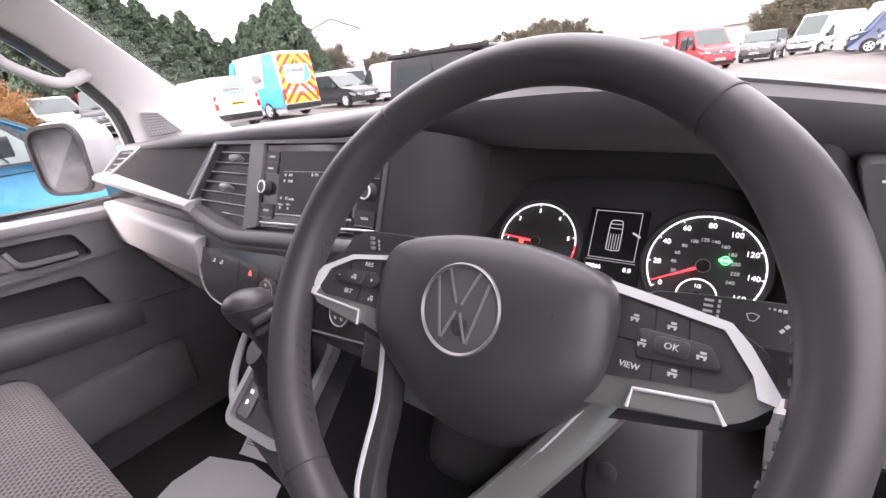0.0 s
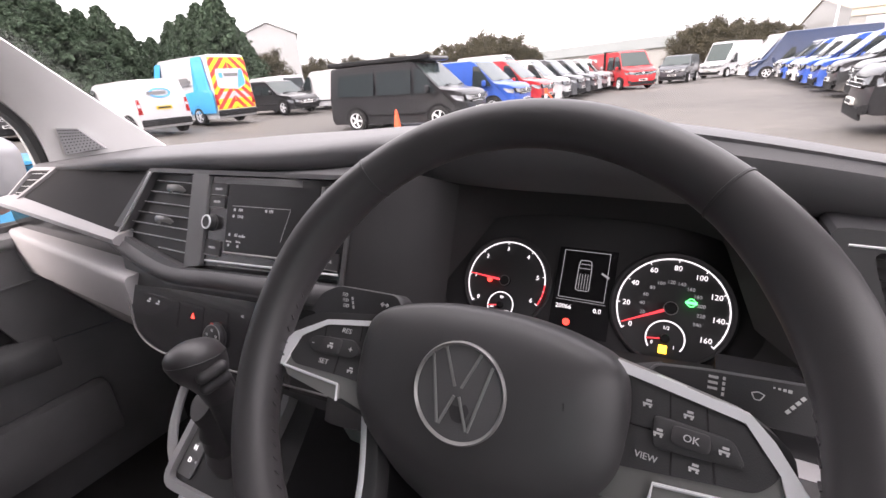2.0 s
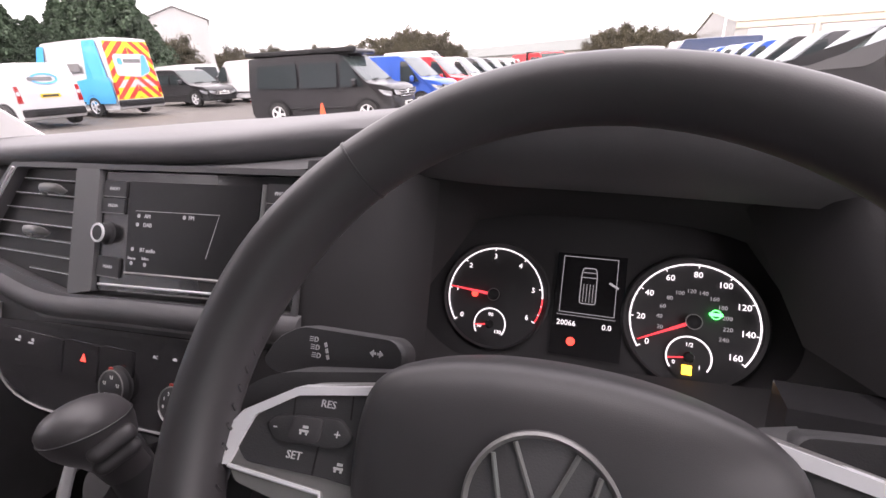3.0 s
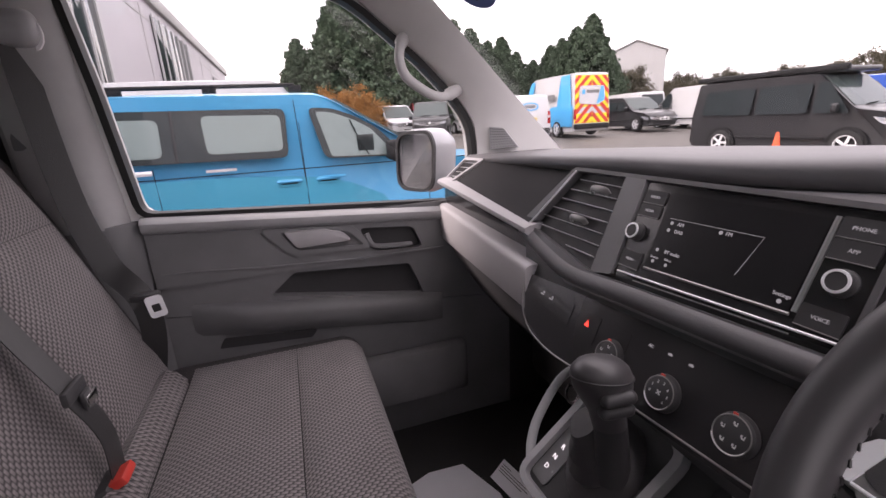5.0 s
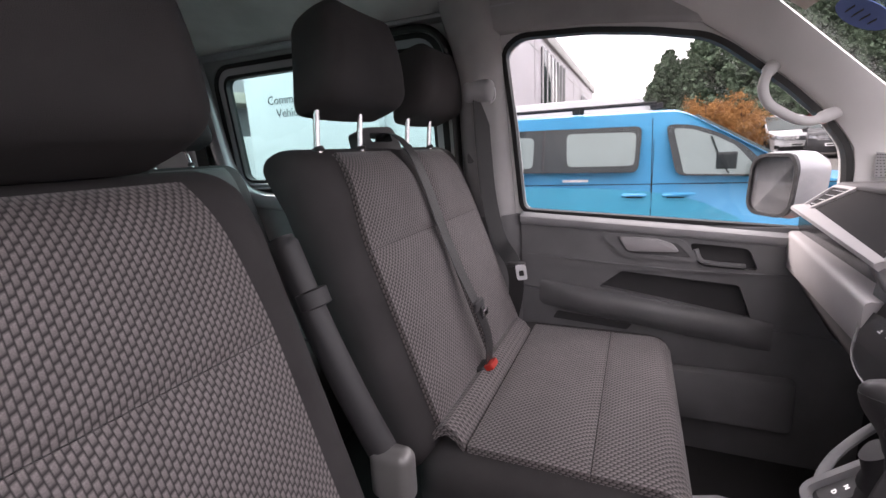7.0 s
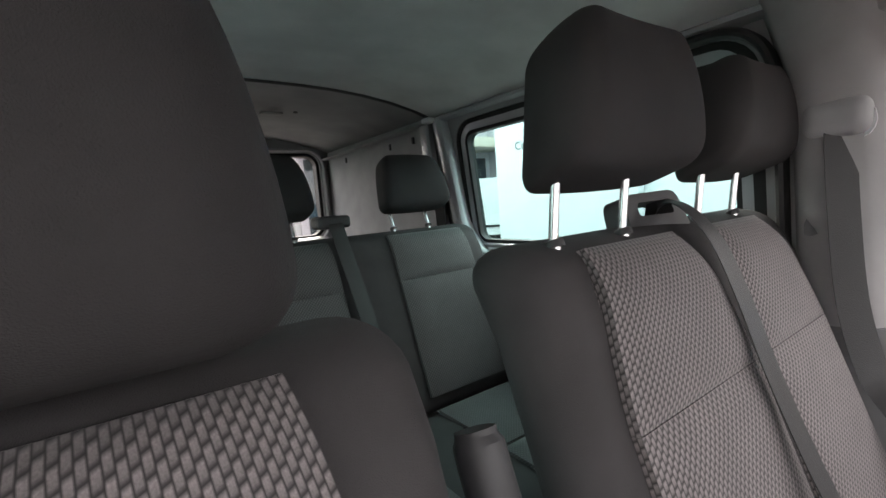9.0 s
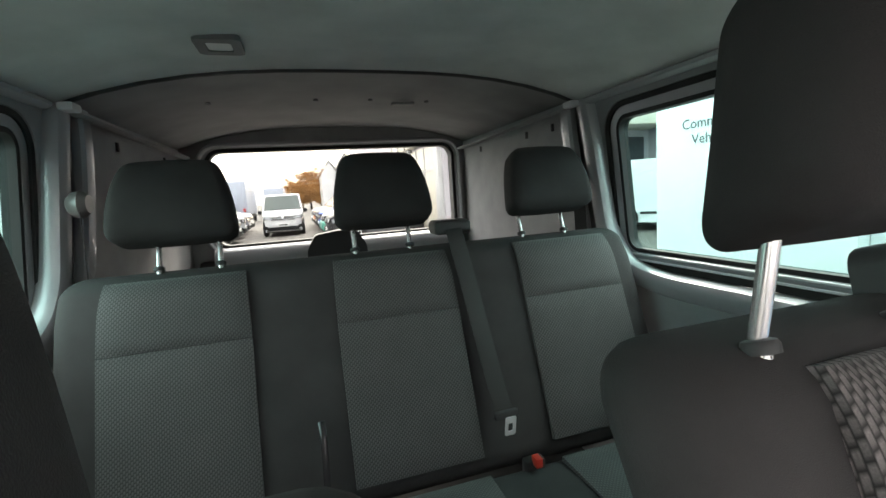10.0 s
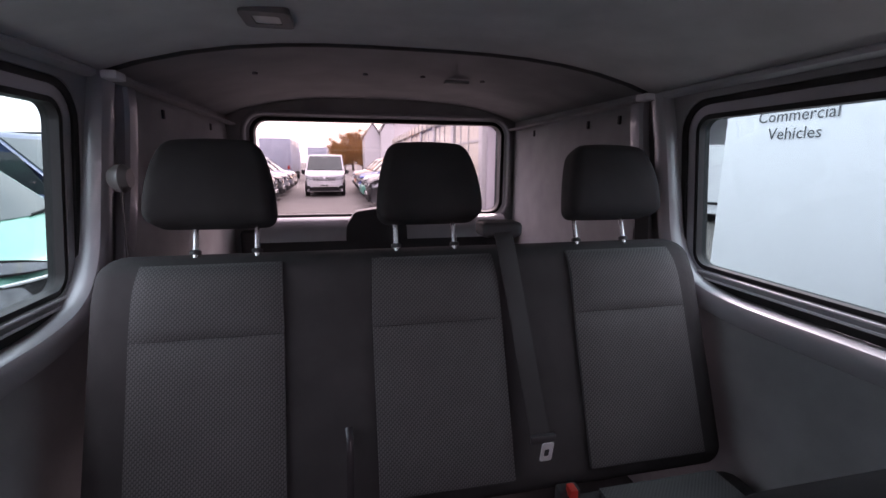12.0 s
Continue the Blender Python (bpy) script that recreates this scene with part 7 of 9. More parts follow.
def vehicle(name, label, L, W, H, colour, bonnet, screen, roof=None, belt=0.98, clear=0.22, wheels=(-1.5, 1.5), wr=0.33, side=(), tail=0.12, tumble=0.12, plates=True, category="van", group="parked vehicles", glassm=None, alloy=True, rails=False, grille=3, mirrors=True, hatch=True, clad=True):
    """A parked vehicle that looks along +y, its origin on the ground under its middle.
    bonnet: (height at the nose, height at the screen); screen: (y of its foot, y of its top)."""
    v = thing(name, label, category, group=group)
    P = PAINT[colour] if isinstance(colour, str) else colour
    PR = PAINT[roof] if roof else P
    y0, y1 = -L / 2, L / 2
    sb, st_ = screen
    nose, cowl = bonnet
    prof = [(y0 + 0.02, clear), (y0, 0.55), (y0 + 0.01, belt), (y0 + tail, H - 0.02), (y0 + tail + 0.10, H), ((y0 + st_) / 2, H + 0.015), (st_ - 0.10, H - 0.005), (st_, H - 0.04), (sb, cowl), (y1 - 0.22, nose + 0.03), (y1 - 0.05, nose - 0.10), (y1, 0.55), (y1 - 0.03, clear)]
    prof = rounded_profile(prof, 0.12)

    def half(y, z):
        w = W / 2
        k = max(0.0, (z - belt) / (H - belt))
        w *= 1 - tumble * k ** 1.4
        e = max(0.0, abs(y - (y0 + y1) / 2) - (L / 2 - 0.55)) / 0.55
        w *= 1 - (0.16 if y > 0 else 0.05) * e ** 2.2
        if z < 0.5:
            w *= 1 - 0.04 * (0.5 - z) / 0.3
        return w

    def shell(points, lo=None):
        bm = bmesh.new()
        rows = []
        fr_ = (-1, -0.985, -0.93, -0.75, -0.4, 0, 0.4, 0.75, 0.93, 0.985, 1)
        for y, z in points:
            w = half(y, z)
            drop = (0.0, 0.0, 0.0)
            rows.append([bm.verts.new((w * f_, y - (0.10 * abs(f_) ** 3 if y > y1 - 0.4 else 0) * (1 if z > 0.3 else 0.6), z - (0.035 * abs(f_) ** 6 if z > belt else 0.0))) for f_ in fr_])
        m_ = len(points)
        for i in range(m_):
            a, b = rows[i], rows[(i + 1) % m_]
            for k in range(len(fr_) - 1):
                bm.faces.new((a[k], a[k + 1], b[k + 1], b[k]))
        bm.faces.new([r[0] for r in rows])
        bm.faces.new([r[-1] for r in rows][::-1])
        bmesh.ops.triangulate(bm, faces=[f_ for f_ in bm.faces if len(f_.verts) > 4])
        return bm

    body = part("body", shell(prof), P, v, sharp=40)
    if roof:
        part("roof", surface(8, 10, lambda a, b: Vector((half(0, H - 0.05) * 0.985 * (2 * a - 1), y0 + tail + 0.02 + (st_ - y0 - tail - 0.02) * b, H + 0.018 - 0.045 * abs(2 * a - 1) ** 5)), (0, 0, -0.04)), PR, v)
    gm_ = glassm or M_CARGLASS
    # windscreen
    def ws(a, b):
        y, z = sb + (st_ - sb) * b, cowl + (H - 0.04 - cowl) * b
        w = half(y, z) * (0.93 - 0.02 * b)
        nrm = Vector((0, H - 0.04 - cowl, sb - st_)).normalized()
        return Vector((w * (2 * a - 1), y, z)) + nrm * 0.012 + Vector((0, -0.02 * abs(2 * a - 1) ** 3, 0))
    part("windscreen", surface(8, 4, lambda a, b: ws(a, 0.05 + 0.88 * b), (0, -0.02, -0.01)), M_CARGLASS_SKY, v)
    for k in (-0.25, 0.3):
        part("wiper", sweep([ws(0.5 + k, 0.05) + Vector((0, 0.01, 0.01)), ws(0.5 + k - 0.28, 0.10) + Vector((0, 0.012, 0.012))], 0.01, n=5), M_CLAD, v)
    for s in (-1, 1):
        mapf = lambda yy, zz, d, s=s: Vector((s * (half(yy, zz) + d), yy, zz))
        for poly, kind in side:
            q = quadr(poly, 0.06, 4)
            wn_ = part("window", prism(q, mapf, -0.01, 0.006), gm_ if kind != "pale" else M_CLAD, v)
            if kind == "pale":
                part("pane", prism(offset_loop(q, -0.062), mapf, 0.006, 0.010), M_CARGLASS_SKY, wn_)
        for wy in wheels:
            wm = Matrix.Translation((s * (W / 2 - 0.12), wy, wr)) @ Matrix.Rotation(radians(90 * s), 4, "Y")
            arch = [(wy + (wr + 0.07) * math.cos(a), max(clear + 0.01, wr + (wr + 0.07) * math.sin(a))) for a in np.linspace(-0.5, math.pi + 0.5, 18)]
            part("wheel_arch", prism(arch, mapf, -0.02, 0.006), M_CLAD, v)
            wh = part("wheel", lathe([(wr * 0.66, -0.10), (wr * 0.95, -0.10), (wr, -0.07), (wr, 0.07), (wr * 0.96, 0.105), (wr * 0.68, 0.115), (wr * 0.64, 0.07)], 28, wm @ Matrix.Translation((0, 0, 0.03))), M_TYRE, v)
            part("rim", lathe([(wr * 0.66, 0.05), (wr * 0.68, 0.118), (wr * 0.62, 0.112), (wr * 0.58, 0.05)], 28, wm @ Matrix.Translation((0, 0, 0.03))), M_SATIN if alloy else M_CLAD, wh)
            for k in range(5):
                a = 2 * math.pi * k / 5 + 0.3
                part("spoke", rbox((wr * 0.33, 0, 0.125), (wr * 0.62, 0.06, 0.03), 0.01, wm @ Matrix.Rotation(a, 4, "Z")), M_SATIN if alloy else M_GUN, wh)
        if mirrors:
            mi = part("door_mirror", cushion((0.09, 0.06, 0.10), 0.05, Matrix.Translation((s * (half(sb - 0.35, belt + 0.15) + 0.13), sb - 0.33, belt + 0.14))), P if colour != "white" else M_CLAD, v)
            part("mirror_foot", rbox((s * (half(sb - 0.35, belt + 0.05) + 0.03), sb - 0.33, belt + 0.06), (0.12, 0.05, 0.04), 0.01), M_CLAD, mi)
        # lamps
        ly = y1 - 0.17
        part("headlamp", prism(quadr([(ly - 0.26, nose - 0.10), (ly + 0.12, nose - 0.17), (ly + 0.10, nose - 0.30), (ly - 0.10, nose - 0.25)], 0.03, 4), lambda yy, zz, d, s=s: Vector((s * (half(yy, zz) * 0.99 + d), yy - 0.08 , zz)), -0.05, 0.008), M_LAMP, v)
        fx = lambda xx, zz, d, s=s: Vector((s * xx, y1 + 0.004 - 0.10 * (xx / (W / 2)) ** 3 + d - 0.12 * max(0, zz - 0.55), zz))
        hl = part("headlamp_front", prism(quadr([(W * 0.245, nose - 0.30), (W * 0.42, nose - 0.27), (W * 0.445, nose - 0.11), (W * 0.30, nose - 0.15)], 0.02, 4), fx, -0.03, 0.030), M_CLAD, v)
        part("lamp_lens", prism(quadr([(W * 0.262, nose - 0.28), (W * 0.412, nose - 0.255), (W * 0.432, nose - 0.125), (W * 0.31, nose - 0.165)], 0.02, 4), fx, 0.030, 0.036), M_LAMP, hl)
        part("bumper_intake", prism(quadr([(W * 0.34, 0.36), (W * 0.45, 0.38), (W * 0.45, 0.54), (W * 0.36, 0.50)], 0.03, 4), fx, -0.03, 0.026), M_CLAD, v)
        rx = lambda xx, zz, d, s=s: Vector((s * xx, y0 - d + 0.012 + (tail * max(0, zz - belt) / (H - belt)), zz))
        part("tail_lamp", prism(quadr([(W * 0.40, belt - 0.35), (W * 0.475, belt - 0.35), (W * 0.465, belt + 0.12), (W * 0.41, belt + 0.12)], 0.02, 4), rx, -0.01, 0.015), M_TAIL, v)
        hy = sb - 0.95
        part("door_handle", sweep([mapf(hy - 0.09, belt - 0.10, 0.012), mapf(hy, belt - 0.10, 0.028), mapf(hy + 0.09, belt - 0.10, 0.012)], 0.014, 0.012, n=6), P, v)
        part("side_strip", sweep([mapf(y, 0.50, 0.006) for y in np.linspace(wheels[0] + wr + 0.12, wheels[1] - wr - 0.12, 6)], 0.012, 0.035, n=6), M_CLAD if clad else P, v)
        part("door_line", sweep([mapf(sb - 0.12, z, 0.001) for z in np.linspace(0.42, belt - 0.02, 5)], 0.004, n=4), M_CLAD, v)
        part("door_line", sweep([mapf(sb - 1.18, z, 0.001) for z in np.linspace(0.42, H - 0.25, 6)], 0.004, n=4), M_CLAD, v)
        if rails:
            part("roof_rail", sweep([Vector((s * half(0, H) * 0.90, y, H + 0.045)) for y in np.linspace(y0 + 0.45, st_ - 0.25, 6)], 0.018, 0.016, n=8), M_CLAD, v)
            for y in np.linspace(y0 + 0.45, st_ - 0.25, 4):
                part("rail_foot", rbox((s * half(0, H) * 0.90, y, H + 0.02), (0.03, 0.10, 0.05), 0.008), M_CLAD, v)
    ff = lambda xx, zz, d: Vector((xx, y1 + 0.004 - 0.10 * (abs(xx) / (W / 2)) ** 3 + d - 0.12 * max(0, zz - 0.55), zz))
    part("grille", prism(quadr([(-W * 0.27, nose - 0.34), (W * 0.27, nose - 0.34), (W * 0.31, nose - 0.15), (-W * 0.31, nose - 0.15)], 0.03, 4), ff, -0.02, 0.027), M_CLAD, v)
    for k in range(grille):
        part("grille_bar", sweep([ff(x, nose - 0.185 - 0.065 * k, 0.030) for x in np.linspace(-W * 0.29 + 0.02 * k, W * 0.29 - 0.02 * k, 7)], 0.007, 0.007, n=5), M_CHROME, v)
    part("badge", lathe([(0.055, 0), (0.06, 0.012), (0.045, 0.016)], 20, basis(ff(0, nose - 0.20, 0.03), (1, 0, 0), (0, 0.2, 0.98), (0, 0.98, -0.2))), M_SATIN, v)
    part("lower_grille", prism(quadr([(-W * 0.40, 0.27), (W * 0.40, 0.27), (W * 0.33, 0.46), (-W * 0.33, 0.46)], 0.04, 4), ff, -0.02, 0.022), M_CLAD, v)
    if plates:
        pl = part("number_plate", prism(rrect(-0.26, 0.26, 0.49, 0.60, 0.01, 3), ff, -0.02, 0.035), M_PLATE_W, v)
        part("plate_bar", prism(rrect(-0.21, 0.21, 0.515, 0.575, 0.004, 3), ff, 0.035, 0.037), M_INK, pl)
        pl = part("number_plate", prism(rrect(-0.26, 0.26, belt - 0.22, belt - 0.11, 0.01, 3), lambda xx, zz, d: Vector((xx, y0 - d + 0.005, zz)), -0.01, 0.012), M_PLATE_Y, v)
        part("plate_bar", prism(rrect(-0.21, 0.21, belt - 0.195, belt - 0.135, 0.004, 3), lambda xx, zz, d: Vector((xx, y0 - d + 0.005, zz)), 0.012, 0.014), M_INK, pl)
    if hatch:
        def rw(a, b):
            zz = belt + 0.12 + (H - 0.16 - belt - 0.12) * b
            yy = y0 + 0.01 + tail * (zz - belt) / (H - belt)
            return Vector((half(y0, zz) * 0.86 * (2 * a - 1), yy - 0.012, zz))
        part("rear_window", surface(6, 3, rw, (0, 0.02, 0)), gm_, v)
    part("rear_bumper", rbox((0, y0 + 0.03, 0.42), (W * 0.93, 0.16, 0.22), 0.05), M_CLAD if clad else P, v)
    return v


def place(v, x, y, heading):
    """heading: degrees to the left from +y."""
    v.matrix_basis = pose(x, y, ground_z(x), 0, 0, heading)
    return v


VAN_SIDE = [([(0.78, 1.06), (1.52, 1.05), (1.02, 1.72), (0.80, 1.74)], "dark"), ([(-0.55, 1.06), (0.66, 1.06), (0.68, 1.72), (-0.53, 1.72)], "dark"), ([(-2.1, 1.08), (-0.68, 1.06), (-0.66, 1.72), (-2.02, 1.70)], "dark")]
CAB_SIDE = VAN_SIDE[:1]


def transporter(colour, label, side=VAN_SIDE, **kw):
    a = dict(L=4.9, W=1.90, H=1.95, bonnet=(1.06, 1.16), screen=(1.62, 0.80), belt=1.02, wheels=(-1.45, 1.55), wr=0.34, side=side)
    a.update(kw)
    return vehicle("parked_van", label, colour=colour, **a)


def hatchback(colour, label, **kw):
    a = dict(L=4.35, W=1.80, H=1.50, bonnet=(0.80, 0.97), screen=(1.05, 0.25), belt=0.92, wheels=(-1.3, 1.35), wr=0.32, tail=0.45, side=[([(-0.05, 0.98), (0.85, 0.97), (0.30, 1.38), (-0.02, 1.40)], "d"), ([(-1.1, 1.0), (-0.15, 0.98), (-0.12, 1.40), (-0.95, 1.36)], "d"), ([(-1.65, 1.05), (-1.2, 1.02), (-1.05, 1.34), (-1.35, 1.30)], "d")], category="car")
    a.update(kw)
    return vehicle("parked_car", label, colour=colour, **a)


# bright blue estate van beside the passenger's door
M_TEAL = paint("teal_graphic", (0.045, 0.31, 0.47))
caddy = vehicle("parked_van", "bright blue compact passenger van with black roof rails", L=4.85, W=1.85, H=1.70, colour="skyblue", bonnet=(0.98, 1.10), screen=(1.10, 0.18), belt=1.10, wheels=(-1.55, 1.42), wr=0.32,
                side=[([(0.095, 1.150), (0.775, 1.128), (0.72, 1.20), (0.553, 1.375), (0.37, 1.482), (0.198, 1.548), (0.0, 1.563)], "dark"), ([(-2.05, 1.21), (-0.190, 1.180), (-0.172, 1.561), (-1.90, 1.590)], "dark")], rails=True, tumble=0.10, tail=0.10, mirrors=False)
place(caddy, -4.43, -0.02, 0)
cx_ = lambda yy, zz, d: Vector((0.925 * (1 - 0.10 * max(0.0, (zz - 1.10) / 0.60) ** 1.4) + d, yy, zz))
# opaque pale panels paint the daylight showing through the blue van
for y0_, y1_, nm_ in ((-0.775, -0.222, "sliding"), (-1.62, -1.08, "rear")):
    part("painted_window_view", prism(quadr([(y0_, 1.243), (y1_, 1.238), (y1_ + 0.006, 1.513), (y0_ - 0.012, 1.529)], 0.05, 5), cx_, 0.004, 0.009), M_PAINTED_VIEW, caddy, "pale middle of the tinted window, the bright view through it painted on")
part("painted_window_view", prism(quadr([(0.150, 1.162), (0.690, 1.145), (0.50, 1.370), (0.36, 1.450), (0.19, 1.515), (0.06, 1.528)], 0.03, 5), cx_, 0.004, 0.009), M_PAINTED_VIEW, caddy, "door glass with the bright view through it painted pale")
part("seat_shape", cushion((0.004, 0.07, 0.09), 0.004, Matrix.Translation((0.922, 0.44, 1.235))), M_CARGLASS, caddy, "dark seat back behind the glass")
part("pillar_line", sweep([cx_(0.46, 1.16, 0.012), cx_(0.41, 1.24, 0.012), cx_(0.33, 1.45, 0.012)], 0.012, 0.006, n=6), M_CARGLASS, caddy)
part("window_bar", sweep([cx_(-0.99, 1.20, 0.008), cx_(-0.985, 1.575, 0.008)], 0.012, 0.004, n=6), PAINT["black"], caddy)
part("side_graphic", prism([(-2.25, 1.070), (-1.10, 1.067), (-0.60, 1.055), (-0.20, 1.030), (0.06, 1.0), (0.30, 0.93), (0.55, 0.81), (0.72, 0.62), (0.80, 0.48), (-2.25, 0.48)][::-1], lambda yy, zz, d: Vector((0.925 + d, yy, zz)), 0.0, 0.003), M_TEAL, caddy, "teal swoosh over the lower side")
for yy in (0.10, -0.215):
    part("handle_cup", cushion((0.010, 0.088, 0.034), 0.009, Matrix.Translation((0.921, yy, 0.975))), M_TEAL, caddy)
    part("door_handle", sweep([Vector((0.930, yy - 0.095, 0.986)), Vector((0.948, yy - 0.04, 0.990)), Vector((0.948, yy + 0.05, 0.990)), Vector((0.930, yy + 0.095, 0.986))], 0.010, 0.012, n=8), PAINT["skyblue"], caddy)
    # black strip on the panel paints the shadow under the handle
    part("handle_painted_shadow", rbox((0.931, yy, 0.972), (0.004, 0.13, 0.012), 0.001), M_CLAD, caddy)
for yy, z0_, z1_ in ((-0.085, 0.45, 1.62), (-1.16, 0.45, 1.16)):
    part("door_gap", sweep([cx_(yy - 0.02 * (z - 1.0), z, 0.001) for z in np.linspace(z0_, z1_, 7)], 0.004, n=4), M_CLAD, caddy)
part("slide_rail", sweep([Vector((0.928, y, 1.135)) for y in (-2.0, -1.17)], 0.006, 0.018, n=6), M_SATIN, caddy)
part("swage_line", sweep([Vector((0.926, y, 1.083)) for y in np.linspace(-2.2, 1.5, 8)], 0.003, 0.004, n=6), M_CLAD, caddy)
part("print_bar", rbox((0.926, -0.70, 1.118), (0.002, 0.22, 0.020), 0.0), PAINT["white"], caddy)
mi = part("door_mirror", cushion((0.10, 0.06, 0.085), 0.045, Matrix.Translation((1.045, 0.66, 1.185))), M_CLAD, caddy, "black door mirror")
part("mirror_foot", rbox((0.95, 0.64, 1.135), (0.12, 0.06, 0.04), 0.01), M_CLAD, mi)

# white van and others behind it
place(transporter("white", "white panel van with a high roof parked beyond the blue van", H=2.12, side=CAB_SIDE, hatch=False), -8.6, -1.0, 0)
place(transporter("white", "white van parked far across the yard", side=CAB_SIDE), -27.2, 6.1, -82)
place(transporter("black", "black van parked across the yard, nose towards the road", side=VAN_SIDE), -23.9, 7.7, -112)
place(transporter("white", "tall white van parked by the trees", H=2.3, side=CAB_SIDE), -31.5, 5.3, -95)
place(transporter("white", "white van parked by the trees", side=CAB_SIDE), -31.0, 12.0, -90)
place(transporter("red", "red van parked by the trees", H=2.2, side=CAB_SIDE), -31.0, 9.2, -90)

# livery van, small white van and cars at the end of the lot
lv = transporter("white", "white and blue van with red and yellow tail chevrons", H=2.62, L=5.3, side=CAB_SIDE, hatch=False, tail=0.10)
M_LBLUE = material("livery_blue", (0.06, 0.38, 0.72), 0.3, coat=0.5, var=0.04)
M_CHEV_Y = material("chevron_yellow", (0.85, 0.72, 0.02), 0.4, var=0.05)
M_CHEV_R = material("chevron_red", (0.60, 0.05, 0.03), 0.4, var=0.05)
tall = lambda z: 0.5 + (z - 0.5) * 1.235
tailm = lambda xx, zz, d: Vector((xx, -2.65 - d + 0.10 * max(0, tall(zz) - 1.02) / 1.60 - 0.004, tall(zz)))


def clip_band(poly, lo, hi):
    """The part of a convex outline between two heights."""
    for lim, keep in ((lo, lambda z: z >= lo), (hi, lambda z: z <= hi)):
        out = []
        for a, b in zip(poly, poly[1:] + poly[:1]):
            if keep(a[1]):
                out.append(a)
            if keep(a[1]) != keep(b[1]):
                k = (lim - a[1]) / (b[1] - a[1])
                out.append((a[0] + (b[0] - a[0]) * k, lim))
        poly = out
        if len(poly) < 3:
            return []
    return poly


part("tail_panel", prism([(-0.88, 0.55), (0.88, 0.55), (0.80, 2.12), (-0.80, 2.12)], tailm, 0.0, 0.006), M_CHEV_Y, lv, "yellow reflective panel")
for k in range(-2, 6):
    for s in (-1, 1):
        z0_ = 0.45 + 0.34 * k
        q = clip_band([(s * 0.015, z0_ + 0.68), (s * 0.84, z0_), (s * 0.84, z0_ + 0.17), (s * 0.015, z0_ + 0.85)], 0.56, 2.11)
        if q:
            part("chevron", prism(q if s < 0 else q[::-1], tailm, 0.006, 0.010), M_CHEV_R, lv, "red reflective stripe")
part("tail_sign", prism(quadr([(-0.66, 1.20), (0.30, 1.14), (0.66, 1.30), (0.62, 1.78), (-0.62, 1.78)], 0.12, 4), tailm, 0.011, 0.016), PAINT["white"], lv)
part("tail_swoosh", prism(quadr([(0.22, 1.17), (0.62, 1.30), (0.58, 1.75), (0.44, 1.75)], 0.04, 4), tailm, 0.016, 0.020), M_LBLUE, lv)
part("print_bar", prism(rrect(-0.28, 0.36, 1.54, 1.64, 0.02, 3), tailm, 0.016, 0.019), M_DOOR, lv)
part("print_bar", prism(rrect(-0.50, -0.34, 1.50, 1.66, 0.03, 3), tailm, 0.016, 0.019), M_LBLUE, lv)
part("side_flash", prism(quadr([(-2.62, 0.45), (-1.2, 0.45), (-1.75, 1.15), (-1.55, 2.16), (-2.25, 2.16), (-2.35, 1.2)], 0.05, 4), lambda yy, zz, d: Vector((-(0.952 - 0.114 * max(0, (tall(zz) - 1.02) / 1.60) ** 1.4 + d), yy, tall(zz))), 0.0, 0.006), M_LBLUE, lv)
part("side_lower", prism(quadr([(-2.62, 0.45), (2.2, 0.45), (2.2, 0.85), (-0.8, 0.95), (-1.3, 1.15), (-2.62, 1.15)], 0.05, 4), lambda yy, zz, d: Vector((-(0.953 - 0.114 * max(0, (tall(zz) - 1.02) / 1.60) ** 1.4 + d), yy, tall(zz))), 0.0, 0.005), M_LBLUE, lv)
part("side_flash", prism(quadr([(1.0, 1.2), (1.5, 1.2), (1.0, 2.1), (0.6, 2.1)], 0.05, 4), lambda yy, zz, d: Vector((-(0.952 - 0.114 * max(0, (tall(zz) - 1.02) / 1.60) ** 1.4 + d), yy, tall(zz))), 0.0, 0.006), M_LBLUE, lv)
part("print_bar", prism(rrect(-1.2, 0.5, 1.36, 1.58, 0.05, 3), lambda yy, zz, d: Vector((-(0.925 + d), yy, tall(zz))), 0.0, 0.010), M_DOOR, lv)
place(lv, -18.85, 12.42, 89)
sw_ = vehicle("parked_van", "small white panel van with a blue ring on its tail", L=4.4, W=1.82, H=1.80, colour="white", bonnet=(0.92, 1.08), screen=(1.25, 0.55), belt=1.05, side=[([(0.45, 1.10), (1.15, 1.10), (0.75, 1.58), (0.47, 1.60)], "d")], hatch=False, tail=0.14)
part("print_ring", ring([(0.36 * math.cos(a), 1.36 + 0.16 * math.sin(a)) for a in np.linspace(0, 2 * math.pi, 24, endpoint=False)], [(0.30 * math.cos(a), 1.36 + 0.11 * math.sin(a)) for a in np.linspace(0, 2 * math.pi, 24, endpoint=False)], lambda xx, zz, d: Vector((xx, -2.2 - d + 0.14 * (zz - 1.05) / 0.75, zz)), 0.0, 0.02), M_LBLUE, sw_)
part("print_bar", prism(rrect(-0.42, 0.2, 1.31, 1.41, 0.02, 3), lambda xx, zz, d: Vector((xx, -2.2 - d + 0.14 * (zz - 1.05) / 0.75, zz)), 0.0, 0.022), M_DOOR, sw_)
place(sw_, -17.65, 9.05, 88)
place(hatchback("black", "black family car facing the aisle", H=1.62), -18.7, 16.8, -93)
place(transporter("white", "white panel van behind the black car", side=CAB_SIDE, H=2.0, hatch=False), -17.4, 19.6, 88)
